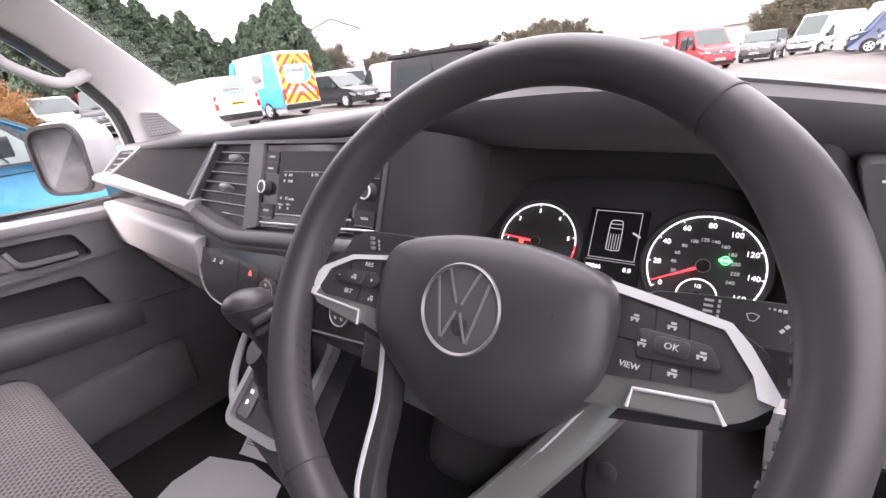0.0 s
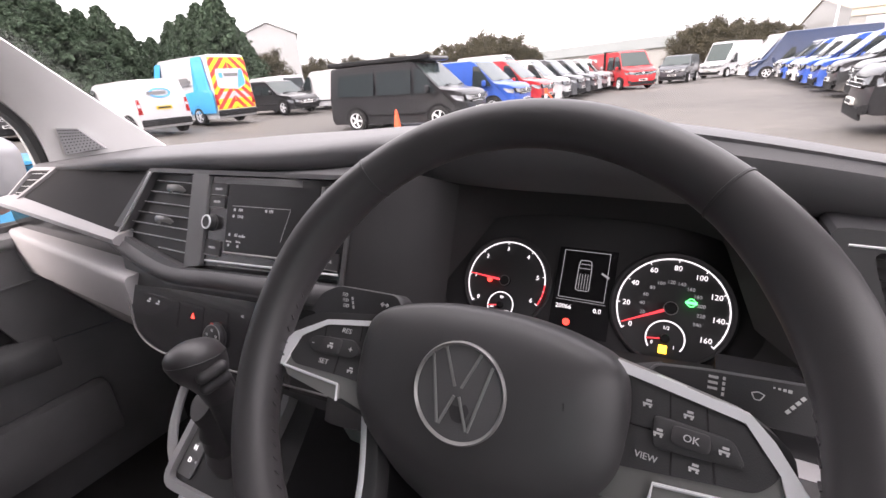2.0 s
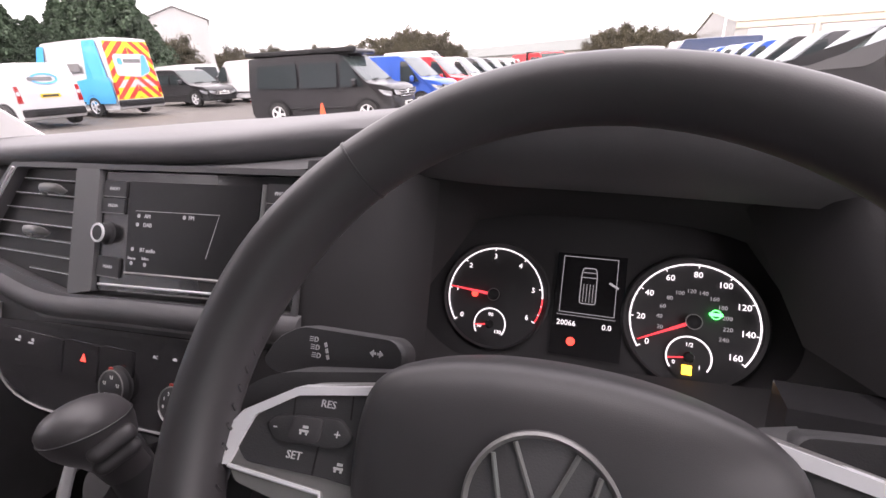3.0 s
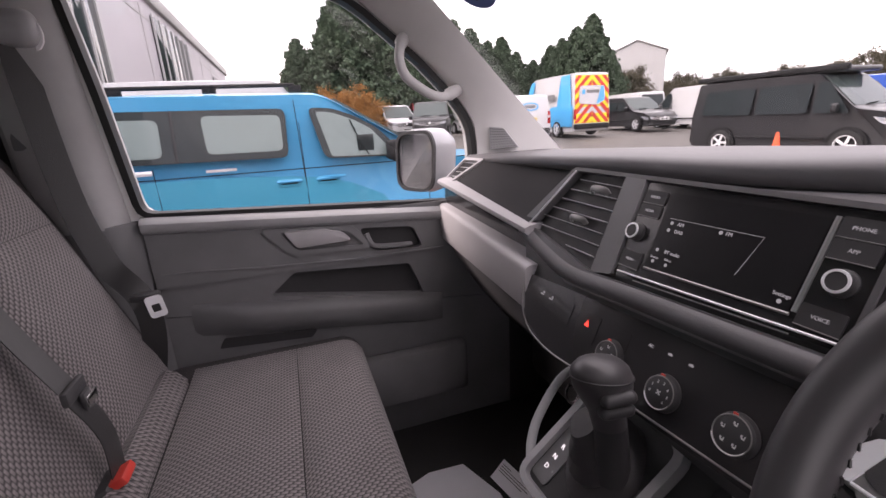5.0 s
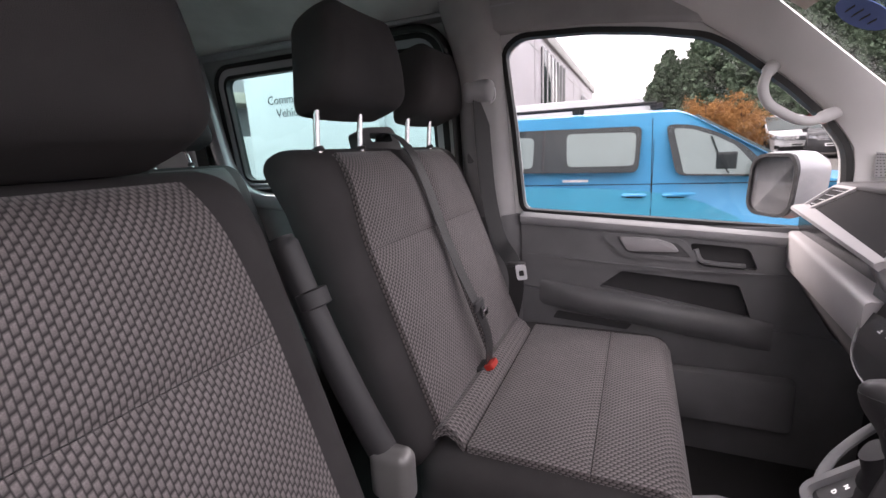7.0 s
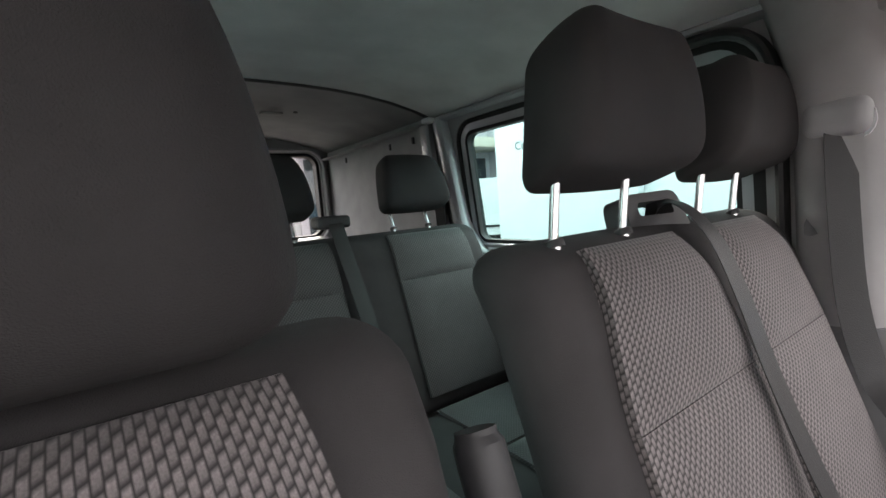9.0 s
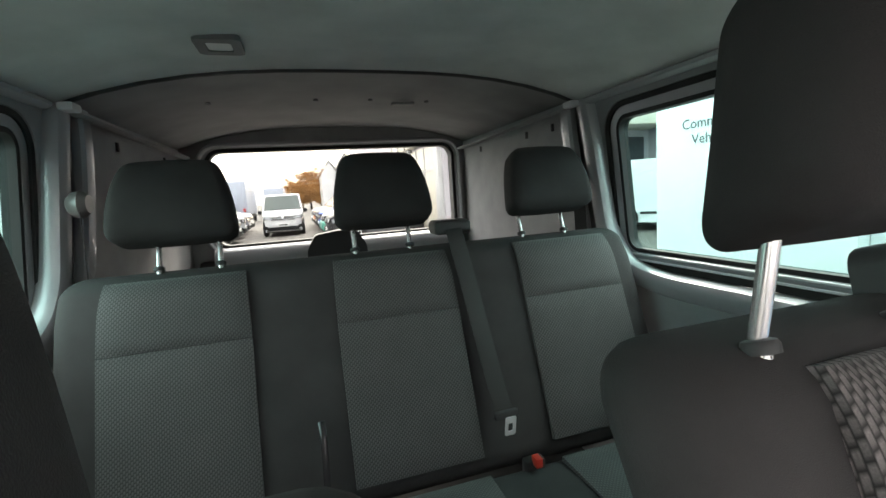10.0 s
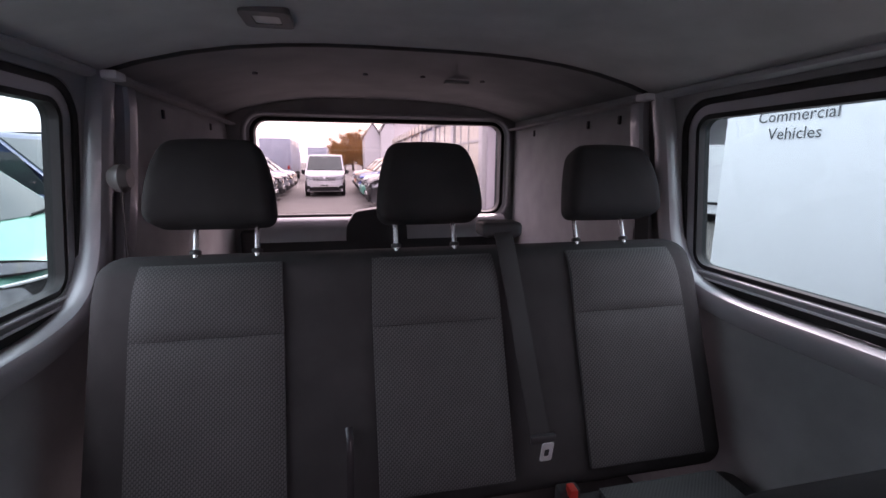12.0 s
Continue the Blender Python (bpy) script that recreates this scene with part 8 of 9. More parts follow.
for k, (x, y, c) in enumerate(((-24, 21, "white"), (-27, 24, "silver"), (-30, 19, "white"), (-22, 26, "white"), (-34, 26, "grey"))):
    place(transporter(c, "%s van in the far row" % {"white": "white", "silver": "silver", "grey": "grey"}[c], side=CAB_SIDE), x, y, 85)

# row of vans facing the aisle
bv = transporter("black", "black camper van with a roof awning, side on to the aisle", H=1.96, glassm=M_CARGLASS)
part("awning", rbox((0.80, -0.55, 2.03), (0.14, 3.7, 0.13), 0.04), M_CLAD, bv, "rolled black roof awning")
part("pop_top", cushion((0.75, 1.7, 0.06), 0.05, Matrix.Translation((0, -0.55, 2.0))), PAINT["black"], bv)
place(bv, -7.75, 12.35, -88)
for k, (c, word) in enumerate((("blue", "bright blue"), ("red", "red"), ("white", "white"), ("grey", "grey"), ("grey", "grey"), ("silver", "silver"), ("white", "white"), ("white", "white"), ("darkgrey", "dark grey"))):
    place(transporter(c, "%s van in the row facing the aisle" % word, side=CAB_SIDE), -7.5 + 0.06 * k, 15.95 + 2.75 * k, -91 + (k % 3) * 0.8)
place(transporter("white", "tall white van behind the row", H=2.6, side=CAB_SIDE, L=5.9), -13.2, 33.0, -90)

# red dropside truck, pick-up and tall vans at the end of the aisle
tk = vehicle("parked_truck", "red dropside truck with a grey load bed", L=6.2, W=2.0, H=2.28, colour="red", bonnet=(1.16, 1.30), screen=(2.25, 1.55), belt=1.15, wheels=(-1.9, 2.05), wr=0.36, side=[([(1.2, 1.2), (2.1, 1.2), (1.7, 1.95), (1.22, 1.98)], "d"), ([(0.25, 1.2), (1.05, 1.2), (1.05, 1.98), (0.3, 1.98)], "d")], category="truck", hatch=False)
part("load_bed", join(rbox((0, -1.75, 1.02), (2.1, 2.9, 0.10), 0.02), *[rbox((s * 1.04, -1.75, 1.27), (0.04, 2.9, 0.42), 0.01) for s in (-1, 1)], rbox((0, -3.2, 1.27), (2.1, 0.04, 0.42), 0.01)), PAINT["lightgrey"], tk, "grey metal dropsides")
part("headboard", rbox((0, -0.28, 1.75), (2.0, 0.06, 1.2), 0.02), M_CLAD, tk)
place(tk, -4.6, 33.5, 215)
place(transporter("grey", "grey pick-up truck facing the aisle", H=1.85, side=CAB_SIDE), -1.25, 39.0, 172)
place(transporter("white", "tall white van facing the aisle", H=2.6, L=5.9, side=CAB_SIDE, screen=(2.1, 1.3), wheels=(-1.8, 2.0)), 2.1, 45.0, 150)

# row on the driver's side of the aisle
pk = vehicle("pickup_truck", "black pick-up truck with a pale front and bright alloy wheels", L=5.3, W=1.95, H=1.86, colour="black", bonnet=(1.10, 1.20), screen=(1.15, 0.45), belt=1.12, clear=0.36, wheels=(-1.75, 1.6), wr=0.40, side=[([(-0.15, 1.18), (0.88, 1.17), (0.45, 1.72), (-0.12, 1.74)], "d"), ([(-1.25, 1.2), (-0.27, 1.18), (-0.25, 1.74), (-1.05, 1.72)], "d")], category="truck", tail=0.2)
place(pk, 5.45, 10.5, 87)
rowr = (("darkgrey", "dark grey"), ("grey", "grey"), ("darkgrey", "dark grey"), ("blue", "blue"), ("blue", "blue"), ("white", "white"), ("blue", "blue"), ("silver", "silver"))
for k, (c, word) in enumerate(rowr):
    place(transporter(c, "%s van in the row opposite" % word, side=CAB_SIDE), 6.4 - 0.02 * k, 13.5 + 2.75 * k, 88)
place(transporter("navy", "tall navy van at the end of the row", H=2.65, L=6.2, side=CAB_SIDE, screen=(2.2, 1.4), wheels=(-1.9, 2.1)), 5.9, 36.6, 89)
place(transporter("white", "tall white van at the end of the row", H=2.65, L=6.2, side=CAB_SIDE, screen=(2.2, 1.4), wheels=(-1.9, 2.1)), 5.4, 40.0, 90)

# mint two-tone van beside the rear of the driver's side
mint = transporter("mint", "mint green van with a white light bar parked alongside", H=1.94, W=1.98, bonnet=(0.98, 1.13), screen=(1.95, 1.08), grille=0)
part("light_bar", sweep([Vector((x, 2.47 - 0.16 * (abs(x) / 0.95) ** 3, 0.83 + 0.03 * (abs(x) / 0.95) ** 2)) for x in np.linspace(-0.90, 0.90, 13)], 0.010, 0.012, n=6), PAINT["white"], mint, "white light bar")
for sx in (-1, 1):
    lens = [(0.90, 2.14, 0.985, 0.045), (0.72, 2.30, 0.960, 0.050), (0.52, 2.385, 0.930, 0.042), (0.34, 2.425, 0.905, 0.024), (0.24, 2.435, 0.895, 0.010)]
    lm = part("headlamp", loft([[Vector((sx * x, y + dy, z + h * k)) for dy, k in ((-0.06, -1.2), (0.03, -1.2), (0.02, 1.2), (-0.06, 1.2))] for x, y, z, h in lens]), M_CLAD, mint, "slim dark-edged headlamp")
    part("lamp_lens", loft([[Vector((sx * x, y + dy, z + h * k)) for dy, k in ((0.0, -0.8), (0.034, -0.8), (0.026, 0.8), (0.0, 0.8))] for x, y, z, h in lens]), M_LAMP, lm)
    part("lamp_eye", lathe([(0.040, 0.0), (0.040, 0.012), (0.030, 0.016), (0.028, 0.004)], 20, basis(Vector((sx * 0.66, 2.345, 0.953)), (1, 0, 0), (0, 0, 1), (sx * 0.35, 0.94, 0)), caps=False), M_SATIN, lm)
place(mint, 4.72, -4.6, 90)
place(transporter("navy", "navy van with black roof rails behind the mint van", H=1.98, rails=True), 4.85, -7.55, 90)

# behind the van
place(transporter("white", "white van facing down the aisle behind", side=CAB_SIDE, H=2.03, bonnet=(1.10, 1.20)), 1.24, -25.4, 0)
for k, (c, word) in enumerate((("darkgrey", "dark grey"), ("silver", "silver"), ("darkgrey", "dark grey"), ("black", "black"), ("darkgrey", "dark grey"), ("silver", "silver"), ("navy", "navy"), ("white", "white"))):
    place(transporter(c, "%s van in the row behind, nose to the aisle" % word, side=CAB_SIDE), 4.98 + 0.10 * k, -10.4 - 2.75 * k, 91)
for k, (c, word) in enumerate((("black", "black"), ("white", "white and mint"), ("blue", "blue"), ("darkgrey", "dark grey"), ("orange", "orange"), ("white", "white"))):
    pv = transporter(c, "%s van parked behind, nose to the aisle" % word, side=CAB_SIDE, H=1.9)
    if word == "white and mint":
        part("lower_front", cushion((0.80, 0.14, 0.20), 0.10, Matrix.Translation((0, 2.36, 0.52))), PAINT["mint"], pv, "mint green lower front")
    place(pv, -2.95 + 0.06 * k, -17.4 - 2.75 * k, -88)
lorry = thing("box_lorry", "grey box lorry far down the yard", "lorry", group="parked vehicles")
part("box", rbox((0, 0, 2.2), (2.5, 7.0, 2.8), 0.05), paint("lorry_grey_paint", (0.30, 0.33, 0.40)), lorry, "pale blue-grey load box")
part("chassis", rbox((0, 0, 0.65), (2.2, 8.0, 0.35), 0.05), M_CLAD, lorry)
part("cab", rbox((0, 4.4, 1.7), (2.4, 1.6, 2.2), 0.2), PAINT["white"], lorry)
for s in (-1, 1):
    for y in (-2.5, 4.0):
        part("wheel", lathe([(0.3, -0.12), (0.48, -0.12), (0.5, 0.1), (0.3, 0.14)], 20, Matrix.Translation((s * 1.0, y, 0.5)) @ Matrix.Rotation(radians(90 * s), 4, "Y")), M_TYRE, lorry)
    part("tail_lamp", rbox((s * 1.0, -3.53, 1.2), (0.2, 0.05, 0.3), 0.02), M_TAIL, lorry)
lorry.matrix_basis = pose(5.95, -44, 0, 0, 0, 180)
far_box = copy_thing(lorry, pose(3.9, -66, 0, 0, 0, 180))
part("tail_lamp", rbox((-1.1, 3.6, 2.0), (0.15, 0.05, 0.4), 0.02), M_TAIL, lorry)

# ---- buildings ----
def cladding(name, c, rib=3.2, rough=0.5):
    mat = bpy.data.materials.new(name)
    mat.use_nodes = True
    n, l = mat.node_tree.nodes, mat.node_tree.links
    b = n["Principled BSDF"]
    co = n.new("ShaderNodeTexCoord")
    ns = n.new("ShaderNodeTexNoise")
    ns.inputs["Scale"].default_value, ns.inputs["Detail"].default_value = 0.6, 6
    l.new(co.outputs["Object"], ns.inputs["Vector"])
    r = n.new("ShaderNodeValToRGB")
    r.color_ramp.elements[0].color = (*[k * 0.82 for k in c], 1)
    r.color_ramp.elements[1].color = (*[min(1, k * 1.1) for k in c], 1)
    l.new(ns.outputs["Fac"], r.inputs["Fac"])
    l.new(r.outputs["Color"], b.inputs["Base Color"])
    b.inputs["Roughness"].default_value = rough
    return mat


M_SHED = cladding("pale_cladding", (0.46, 0.46, 0.46))
M_HALL = cladding("dull_cladding", (0.36, 0.36, 0.35))
M_CREAM = cladding("cream_cladding", (0.60, 0.56, 0.47))
M_SHOW = cladding("grey_panels", (0.46, 0.44, 0.47))
M_ROOF = cladding("dark_roof", (0.12, 0.13, 0.12))
M_WINDARK = material("dark_window_glass", (0.03, 0.04, 0.045), 0.05, var=0.3, var_scale=0.5, spec=0.8)


def gable(name, label, w, l, eave, ridge, wall, roofm, ribs=0):
    """A shed with its ridge along y, origin at its middle on the ground."""
    h = thing(name, label, "building")
    part("wall", loft([[Vector((x, y, z)) for x, z in ((-w / 2, 0), (w / 2, 0), (w / 2, eave), (0, ridge), (-w / 2, eave))] for y in (-l / 2, l / 2)]), wall, h, sharp=20)
    for s in (-1, 1):
        part("roof", loft([[Vector((s * x, y, z)) for x, z in ((0, ridge + 0.08), (w / 2 + 0.3, eave - 0.02), (w / 2 + 0.3, eave + 0.12), (0, ridge + 0.22))] for y in (-l / 2 - 0.2, l / 2 + 0.2)]), roofm, h, sharp=20)
    for k in range(ribs):
        x = -w / 2 + w * (k + 0.5) / ribs
        zt = eave + (ridge - eave) * (1 - abs(x) / (w / 2))
        part("cladding_rib", rbox((x, -l / 2 - 0.02, zt / 2), (0.12, 0.05, zt), 0.01), wall, h)
    return h


sh = gable("storage_shed", "pale grey gabled storage shed", 7.4, 12.0, 8.7, 10.2, M_SHED, M_SHED, 14)
sh.matrix_basis = pose(-57.8, 51.9, 0.3, 0, 0, 47)
hall = gable("long_shed", "long low dark-roofed shed", 10.0, 46.0, 3.6, 5.4, M_HALL, M_ROOF, 0)
hall.matrix_basis = pose(-14, 92, 0, 0, 0, 62)
hg = gable("workshop_hall", "cream clad workshop hall with tall doors", 30.0, 34.0, 4.9, 7.0, M_HALL, M_CREAM, 0)
part("fascia", rbox((-15.06, 0, 4.55), (0.15, 34, 0.7), 0.02), M_CREAM, hg, "cream fascia boards")
for k in range(5):
    part("hall_door", rbox((-15.05, -13 + 6.5 * k, 2.05), (0.12, 5.6, 4.1), 0.02), M_SHOW, hg)
    part("hall_post", rbox((-15.1, -16.2 + 6.5 * k, 2.4), (0.2, 0.35, 4.8), 0.02), M_CREAM, hg)
hg.matrix_basis = pose(28.9, 75, 0, 0, 0, 90)

show = thing("showroom", "grey panelled showroom with dark windows", "building")
part("wall", rbox((-27.95, -22.7, 3.0), (31.9, 37.0, 6.0), 0.0), M_SHOW, show)
part("parapet", rbox((-27.95, -22.7, 6.25), (32.2, 37.3, 0.5), 0.03), M_HALL, show)
part("wing", rbox((-8.05, -27.6, 3.0), (7.9, 27.2, 6.0), 0.0), M_SHOW, show)
part("wing_parapet", rbox((-8.05, -27.6, 6.25), (8.2, 27.5, 0.5), 0.03), M_HALL, show)
part("canopy", rbox((-8.05, -13.2, 3.5), (7.9, 1.6, 0.35), 0.03), M_CREAM, show)
part("shop_front", rbox((-8.05, -13.97, 1.6), (7.4, 0.08, 3.0), 0.02), M_WINDARK, show)
for xc, w, z0, z1, nm_ in ((-12.95, 1.7, 2.7, 5.6, 2), (-23.0, 6.4, 3.3, 5.6, 6), (-36.5, 3.0, 3.3, 5.0, 3)):
    wp = part("window", rbox((xc, -4.17, (z0 + z1) / 2), (w, 0.08, z1 - z0), 0.02), M_WINDARK, show)
    for k in range(nm_ + 1):
        part("mullion", rbox((xc - w / 2 + w * k / nm_, -4.12, (z0 + z1) / 2), (0.09, 0.06, z1 - z0 + 0.1), 0.0), M_SHED, wp)
for k in range(5):
    part("panel_joint", rbox((-18.5 - 4.0 * k, -4.195, 2.9), (0.05, 0.02, 5.6), 0.0), M_HALL, show)
part("panel_joint", rbox((-24.6, -4.195, 5.35), (41.0, 0.02, 0.05), 0.0), M_HALL, show)
for k in range(2, 9):
    part("pier", rbox((-4.03, -6.5 - 3.9 * k, 1.7), (0.18, 0.40, 3.4), 0.02), M_SHED, show)
    # glazed bay as an opaque cream panel, its lit look put into the colour
    bay = part("painted_lit_bay", rbox((-4.06, -8.4 - 3.9 * k, 1.75), (0.08, 3.3, 2.9), 0.02), M_CREAM, show)
    for y in (-0.8, 0.3):
        part("mullion", rbox((-4.01, -8.4 - 3.9 * k + y, 1.75), (0.05, 0.07, 2.9), 0.0), M_SHED, bay)
    part("mullion", rbox((-4.01, -8.4 - 3.9 * k, 2.35), (0.05, 3.3, 0.07), 0.0), M_SHED, bay)
    for y in (0.0, 1.3, 2.6):
        part("fascia_rib", rbox((-3.84, -6.5 - 3.9 * k - y, 3.5), (0.05, 0.10, 0.42), 0.0), M_HALL, show)
part("roof_edge", rbox((-4.0, -27.6, 3.5), (0.28, 27.2, 0.36), 0.02), M_CREAM, show, "cream fascia above the bays")

yv = transporter("white", "white van with a yellow front on the showroom forecourt", side=CAB_SIDE, H=2.0)
part("front_wrap", cushion((0.90, 0.30, 0.30), 0.12, Matrix.Translation((0, 2.12, 0.92))), M_CHEV_Y, yv, "yellow bonnet")
place(yv, -10.2, -10.6, 35)
for k in range(2):
    gb = gable("gabled_workshop", "white gabled workshop beyond the showroom", 2.2, 8.0, 5.0 + 0.5 * k, 6.7 + 0.7 * k, PAINT["white"], M_HALL, 0)
    gb.matrix_basis = pose(-3.4 - 2.0 * k, -66 + 2 * k, 0)
sgn_ = thing("sign_board", "tall white sign board lettered in dark grey", "sign")
M_SIGN = material("white_sign_vinyl", (0.62, 0.63, 0.65), 0.45, var=0.02)
part("board", rbox((-2.53, -2.75, 1.25), (0.10, 1.36, 2.5), 0.02), M_SIGN, sgn_)
part("return_panel", rbox((-2.60, -1.75, 1.20), (0.06, 0.66, 2.4), 0.02), M_SIGN, sgn_)
part("base", rbox((-2.56, -2.6, 0.04), (0.5, 1.9, 0.08), 0.02), M_CLAD, sgn_)
msg = basis(Vector((-2.476, -2.918, 1.925)), (0, 1, 0), (0, 0, 1), (1, 0, 0))
M_SIGNINK = material("grey_sign_ink", (0.06, 0.065, 0.075), 0.6)
lettering("Commercial", 0.102, msg, M_SIGNINK, sgn_)
lettering("Vehicles", 0.102, msg @ Matrix.Translation((0.0, -0.108, 0)), M_SIGNINK, sgn_)

# barrier post and cones in the aisle
M_CONE = material("cone_orange", (0.85, 0.12, 0.04), 0.5)
bp = thing("barrier_post", "red and white striped barrier post with a sagging tape", "barrier", (-3.31, 12.5, 0))
for k in range(7):
    part("band", lathe([(0.045, 0), (0.045, 0.14)], 14, Matrix.Translation((-3.31, 12.5, 0.02 + 0.14 * k))), M_CONE if k % 2 == 0 else PAINT["white"], bp)
part("foot", rbox((-3.31, 12.5, 0.02), (0.3, 0.3, 0.04), 0.01), M_CLAD, bp)
part("tape", sweep(smooth_path([(-3.31, 12.5, 0.95), (-2.9, 12.1, 0.6), (-2.5, 11.7, 0.35), (-2.1, 11.4, 0.30)], 5), 0.004, 0.03, n=6), M_CONE, bp)
for x, y in ((-7.0, 12.1 - 1.6), (-1.75, 0.62)):
    cn = thing("traffic_cone", "orange traffic cone with a white band", "cone", (x, y, 0), "cones")
    part("cone", lathe([(0.15, 0.03), (0.10, 0.3), (0.085, 0.40), (0.03, 0.74)], 20, Matrix.Translation((x, y, 0))), M_CONE, cn)
    part("foot", rbox((x, y, 0.015), (0.38, 0.38, 0.03), 0.01), M_CLAD, cn)

# ---- trees ----
def leafy(name, c, c2):
    mat = bpy.data.materials.new(name)
    mat.use_nodes = True
    n, l = mat.node_tree.nodes, mat.node_tree.links
    b = n["Principled BSDF"]
    ge = n.new("ShaderNodeNewGeometry")
    r = n.new("ShaderNodeValToRGB")
    r.color_ramp.elements[0].color, r.color_ramp.elements[1].color = (*c, 1), (*c2, 1)
    l.new(ge.outputs["Random Per Island"], r.inputs["Fac"])
    l.new(r.outputs["Color"], b.inputs["Base Color"])
    b.inputs["Roughness"].default_value = 0.9
    b.inputs["Specular IOR Level"].default_value = 0.1
    return mat


M_CONIFER = leafy("conifer_green", (0.062, 0.092, 0.062), (0.12, 0.165, 0.11))
M_BROADLEAF = leafy("dull_leaf", (0.075, 0.07, 0.05), (0.15, 0.135, 0.095))
M_AUTUMN = leafy("autumn_leaf", (0.26, 0.13, 0.05), (0.50, 0.28, 0.11))
M_BARK = material("bark", (0.06, 0.045, 0.035), 0.9, grain=0.8, grain_scale=30)


def leaf_clump(verts, faces, p, size, rng):
    """A tuft of crossed leaf blades."""
    for _ in range(3):
        u = Vector(rng.normal(size=3)).normalized()
        w = u.cross(Vector(rng.normal(size=3))).normalized()
        a = len(verts)
        s = size * rng.uniform(0.6, 1.2)
        verts += [p + u * s, p + w * s * 0.55, p - u * s * 0.8, p - w * s * 0.5]
        faces.append((a, a + 1, a + 2, a + 3))


def tree(kind, seed, h, r, mat, n=1500, label="", size=0.22):
    rng = np.random.default_rng(seed)
    t = thing("tree", label, "tree", group="trees round the yard")
    part("trunk", sweep([Vector((0, 0, 0)), Vector((0.05, 0.02, h * 0.4)), Vector((-0.03, 0.03, h * 0.75)), Vector((0.0, 0.0, h * 0.96))], lambda k: 0.03 * h * (1 - 0.92 * k), n=8), M_BARK, t)
    limbs, tips = [], []
    nl = 130 if kind == "conifer" else 26
    for k in range(nl):
        f_ = (k + 0.5) / nl
        a = k * 2.4 + rng.uniform(-0.3, 0.3)
        if kind == "conifer":
            z = h * (0.08 + 0.90 * f_)
            reach = r * (1 - f_) ** 0.75 * rng.uniform(0.75, 1.15) + 0.1
            tip = Vector((reach * math.cos(a), reach * math.sin(a), z - reach * 0.10 + 0.15))
        else:
            z = h * (0.12 + 0.60 * f_)
            reach = r * rng.uniform(0.6, 1.1) * math.sin(math.pi * (0.3 + 0.55 * f_))
            tip = Vector((reach * math.cos(a), reach * math.sin(a), z + h * 0.22 * rng.uniform(0.5, 1.1)))
        limbs.append(sweep([Vector((0, 0, z)), Vector((tip.x * 0.5, tip.y * 0.5, (z + tip.z) / 2 + 0.05)), tip], lambda q: 0.008 * h * (1 - 0.8 * q), n=5))
        tips.append((Vector((0, 0, z)), tip))
    part("limbs", join(*limbs), M_BARK, t)
    verts, faces = [], []
    for k in range(n):
        a, b = tips[rng.integers(len(tips))]
        q = rng.uniform(0.15, 1.05) ** 0.7
        spread = (0.34 if kind == "conifer" else 0.6) * (0.25 + (b - a).length * 0.28)
        p = a.lerp(b, q) + Vector(rng.normal(size=3)) * spread * 0.6
        if p.z > 0.2:
            leaf_clump(verts, faces, p, size, rng)
    me = bpy.data.meshes.new("crown")
    me.from_pydata([tuple(v_) for v_ in verts], [], faces)
    me.materials.append(mat)
    cr = new("crown", me)
    cr.parent = t
    return t


def scatter(protos, spots, z=0.0):
    for k, (x, y, s, turn) in enumerate(spots):
        p = protos[k % len(protos)]
        copy_thing(p, pose(x, y, z, 0, 0, turn) @ Matrix.Scale(1.0, 4)).scale = (s, s, s)


con_ = [tree("conifer", 5 + k, 10.5, 4.0, M_CONIFER, 22000, "tall dark green conifer at the edge of the yard", 0.19) for k in range(2)]
con_[0].matrix_basis = pose(-33.5, 7.8, 0.4)
con_[1].matrix_basis = pose(-34.5, 4.2, 0.4, 0, 0, 40) @ Matrix.Scale(0.9, 4)
hedge = [(-81.5, 34.5, 13.6), (-78.5, 36, 13.0), (-76.0, 34, 12.2), (-73.5, 36, 12.6), (-71.0, 34, 11.6), (-69.0, 37, 11.0), (-67.0, 35, 10.0), (-65.0, 38, 8.6), (-63.3, 36, 8.9), (-61.6, 40, 7.2), (-59.6, 40, 6.2), (-57.6, 41, 7.6), (-56.4, 38, 8.2), (-54.8, 37, 9.2), (-53.1, 35.5, 10.3), (-51.9, 38, 7.8), (-87.2, 36, 9.6), (-84.0, 37, 11.0)]
spots = []
for k, (bearing, far, top) in enumerate(hedge):
    tall = 1.0 + far * math.tan(radians(top))
    spots.append((0.5 + far * math.sin(radians(bearing)), -0.25 + far * math.cos(radians(bearing)), tall / 10.5, 53 * k))
scatter(con_, spots, 0.4)
bl_ = [tree("broad", 21 + k, 7.0, 3.2, M_BROADLEAF, 9000, "dull olive-brown broadleaf tree beyond the yard", 0.13) for k in range(2)]
bl_[0].matrix_basis = pose(-31.0, 27.3, 0.4) @ Matrix.Scale(0.66, 4)
bl_[1].matrix_basis = pose(-29.4, 67.0, 0) @ Matrix.Scale(1.05, 4)
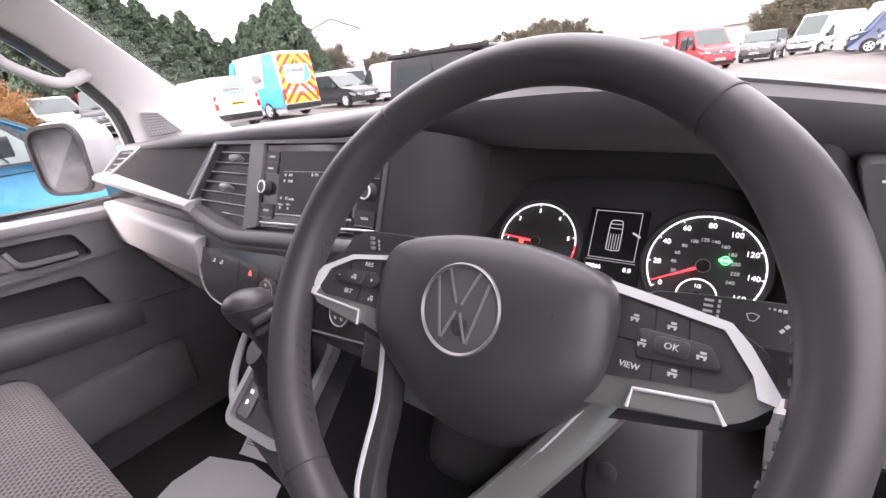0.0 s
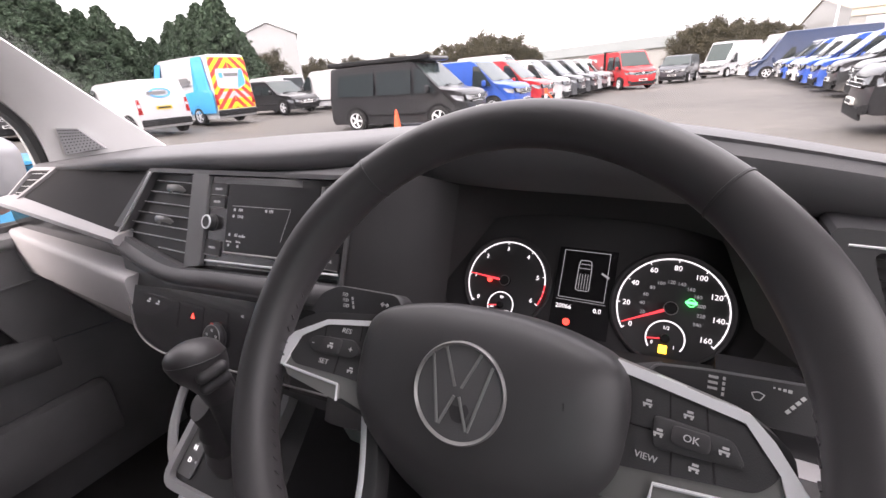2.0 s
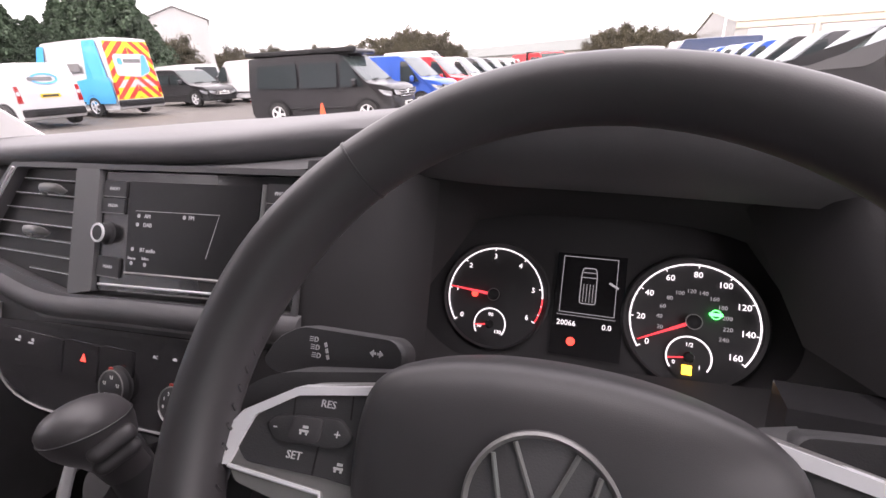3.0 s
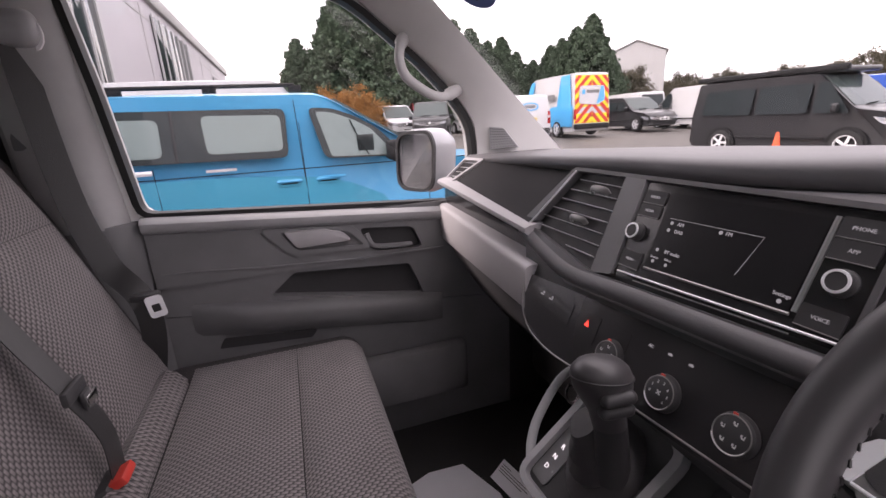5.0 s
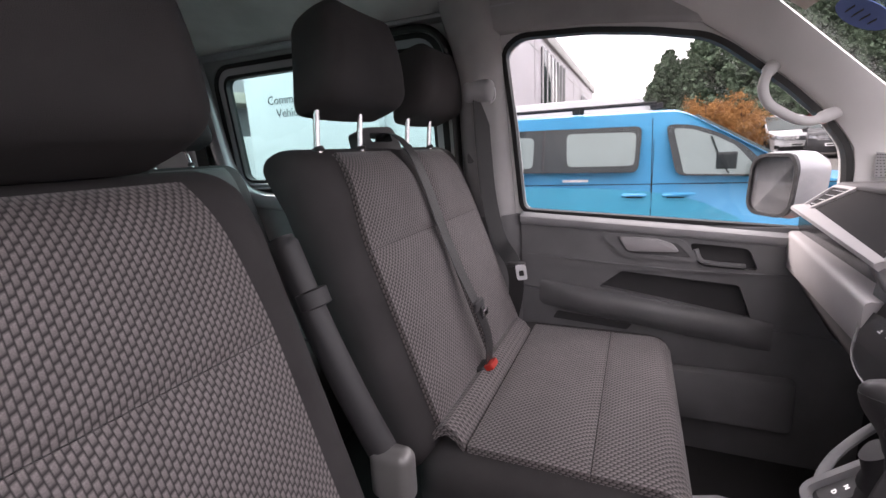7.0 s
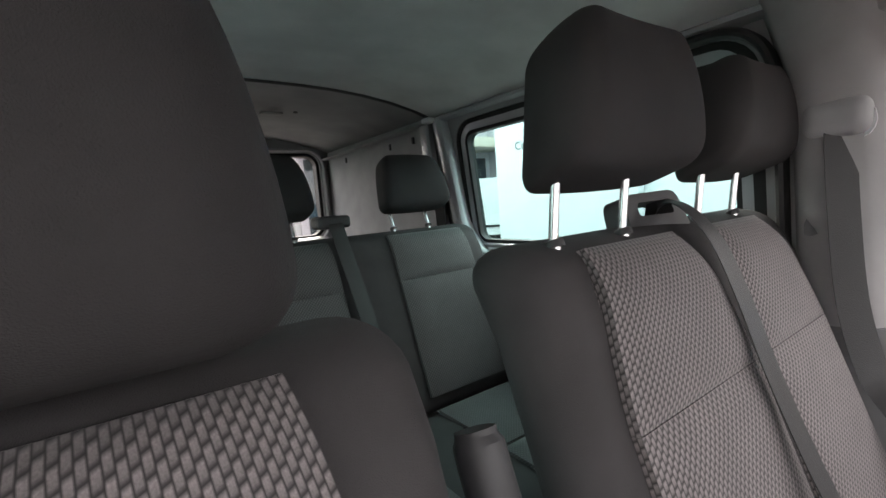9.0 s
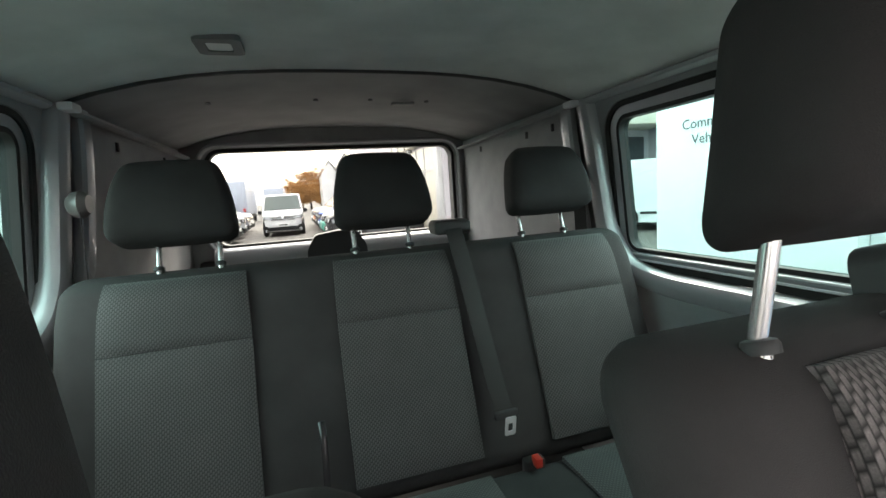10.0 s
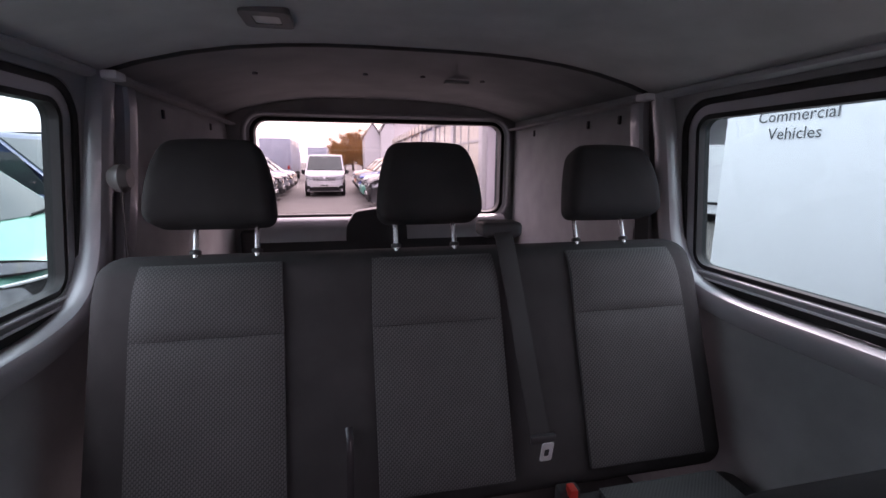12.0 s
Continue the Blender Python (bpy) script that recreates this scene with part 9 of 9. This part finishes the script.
woods = [(-45 + 1.7 * k, 92 + 5 * math.sin(k * 1.7), 3.5 + 0.45 * math.sin(k * 2.3)) for k in range(8)]
woods += [(-30.1, 76, 4.2), (-27.6, 78, 4.3), (-26.0, 75, 4.7), (-24.0, 76, 5.1), (-22.4, 75, 5.2), (-20.6, 77, 4.6), (-18.8, 78, 3.4), (-2.2, 80, 3.6), (-0.3, 78, 4.5), (1.3, 80, 4.2), (3.0, 78, 3.9), (4.8, 82, 3.4), (6.4, 84, 3.1)]
scatter(bl_, [(0.5 + d * math.sin(radians(a)), d * math.cos(radians(a)), (1.5 + d * math.tan(radians(e))) / 7.4, 40 * k) for k, (a, d, e) in enumerate(woods)])
au_ = tree("broad", 40, 7.5, 3.6, M_AUTUMN, 7500, "orange-leaved autumn tree beyond the yard", 0.11)
au_.matrix_basis = pose(-1.2, -98, 0) @ Matrix.Scale(1.2, 4)
scatter([au_], [(-4.6, -96, 1.15, 70), (1.8, -95, 0.9, 130), (-3.0, -92, 0.8, 230), (0.4, -93, 0.8, 300), (-7.5, -97, 1.0, 20), (-26.5, 2.9, 0.48, 20), (-26, 4.4, 0.42, 160), (-27, 3.6, 0.5, 250)])
pl_ = thing("lamp_mast", "tall thin grey mast", "mast", (3.0, 60, 0))
part("pole", lathe([(0.12, 0), (0.06, 12)], 10, Matrix.Translation((10.0, 55, 0))), M_SATIN, pl_)
bn = thing("banner_post", "blue and white banner on a grey post", "banner", (10.1, -20, 0))
part("pole", lathe([(0.04, 0), (0.04, 4.0)], 10, Matrix.Translation((10.1, -20.0, 0))), M_SATIN, bn)
part("banner", prism([(0.05, 2.3), (0.50, 2.3), (0.50, 3.9), (0.05, 3.9)], lambda u, z, d: Vector((10.1 + u, -20.0 + d, z)), 0, 0.02), PAINT["navy"], bn)
part("print_bar", prism([(0.15, 2.6), (0.40, 2.6), (0.40, 3.3), (0.15, 3.3)], lambda u, z, d: Vector((10.1 + u, -20.0 + d, z)), 0.02, 0.03), PAINT["white"], bn)
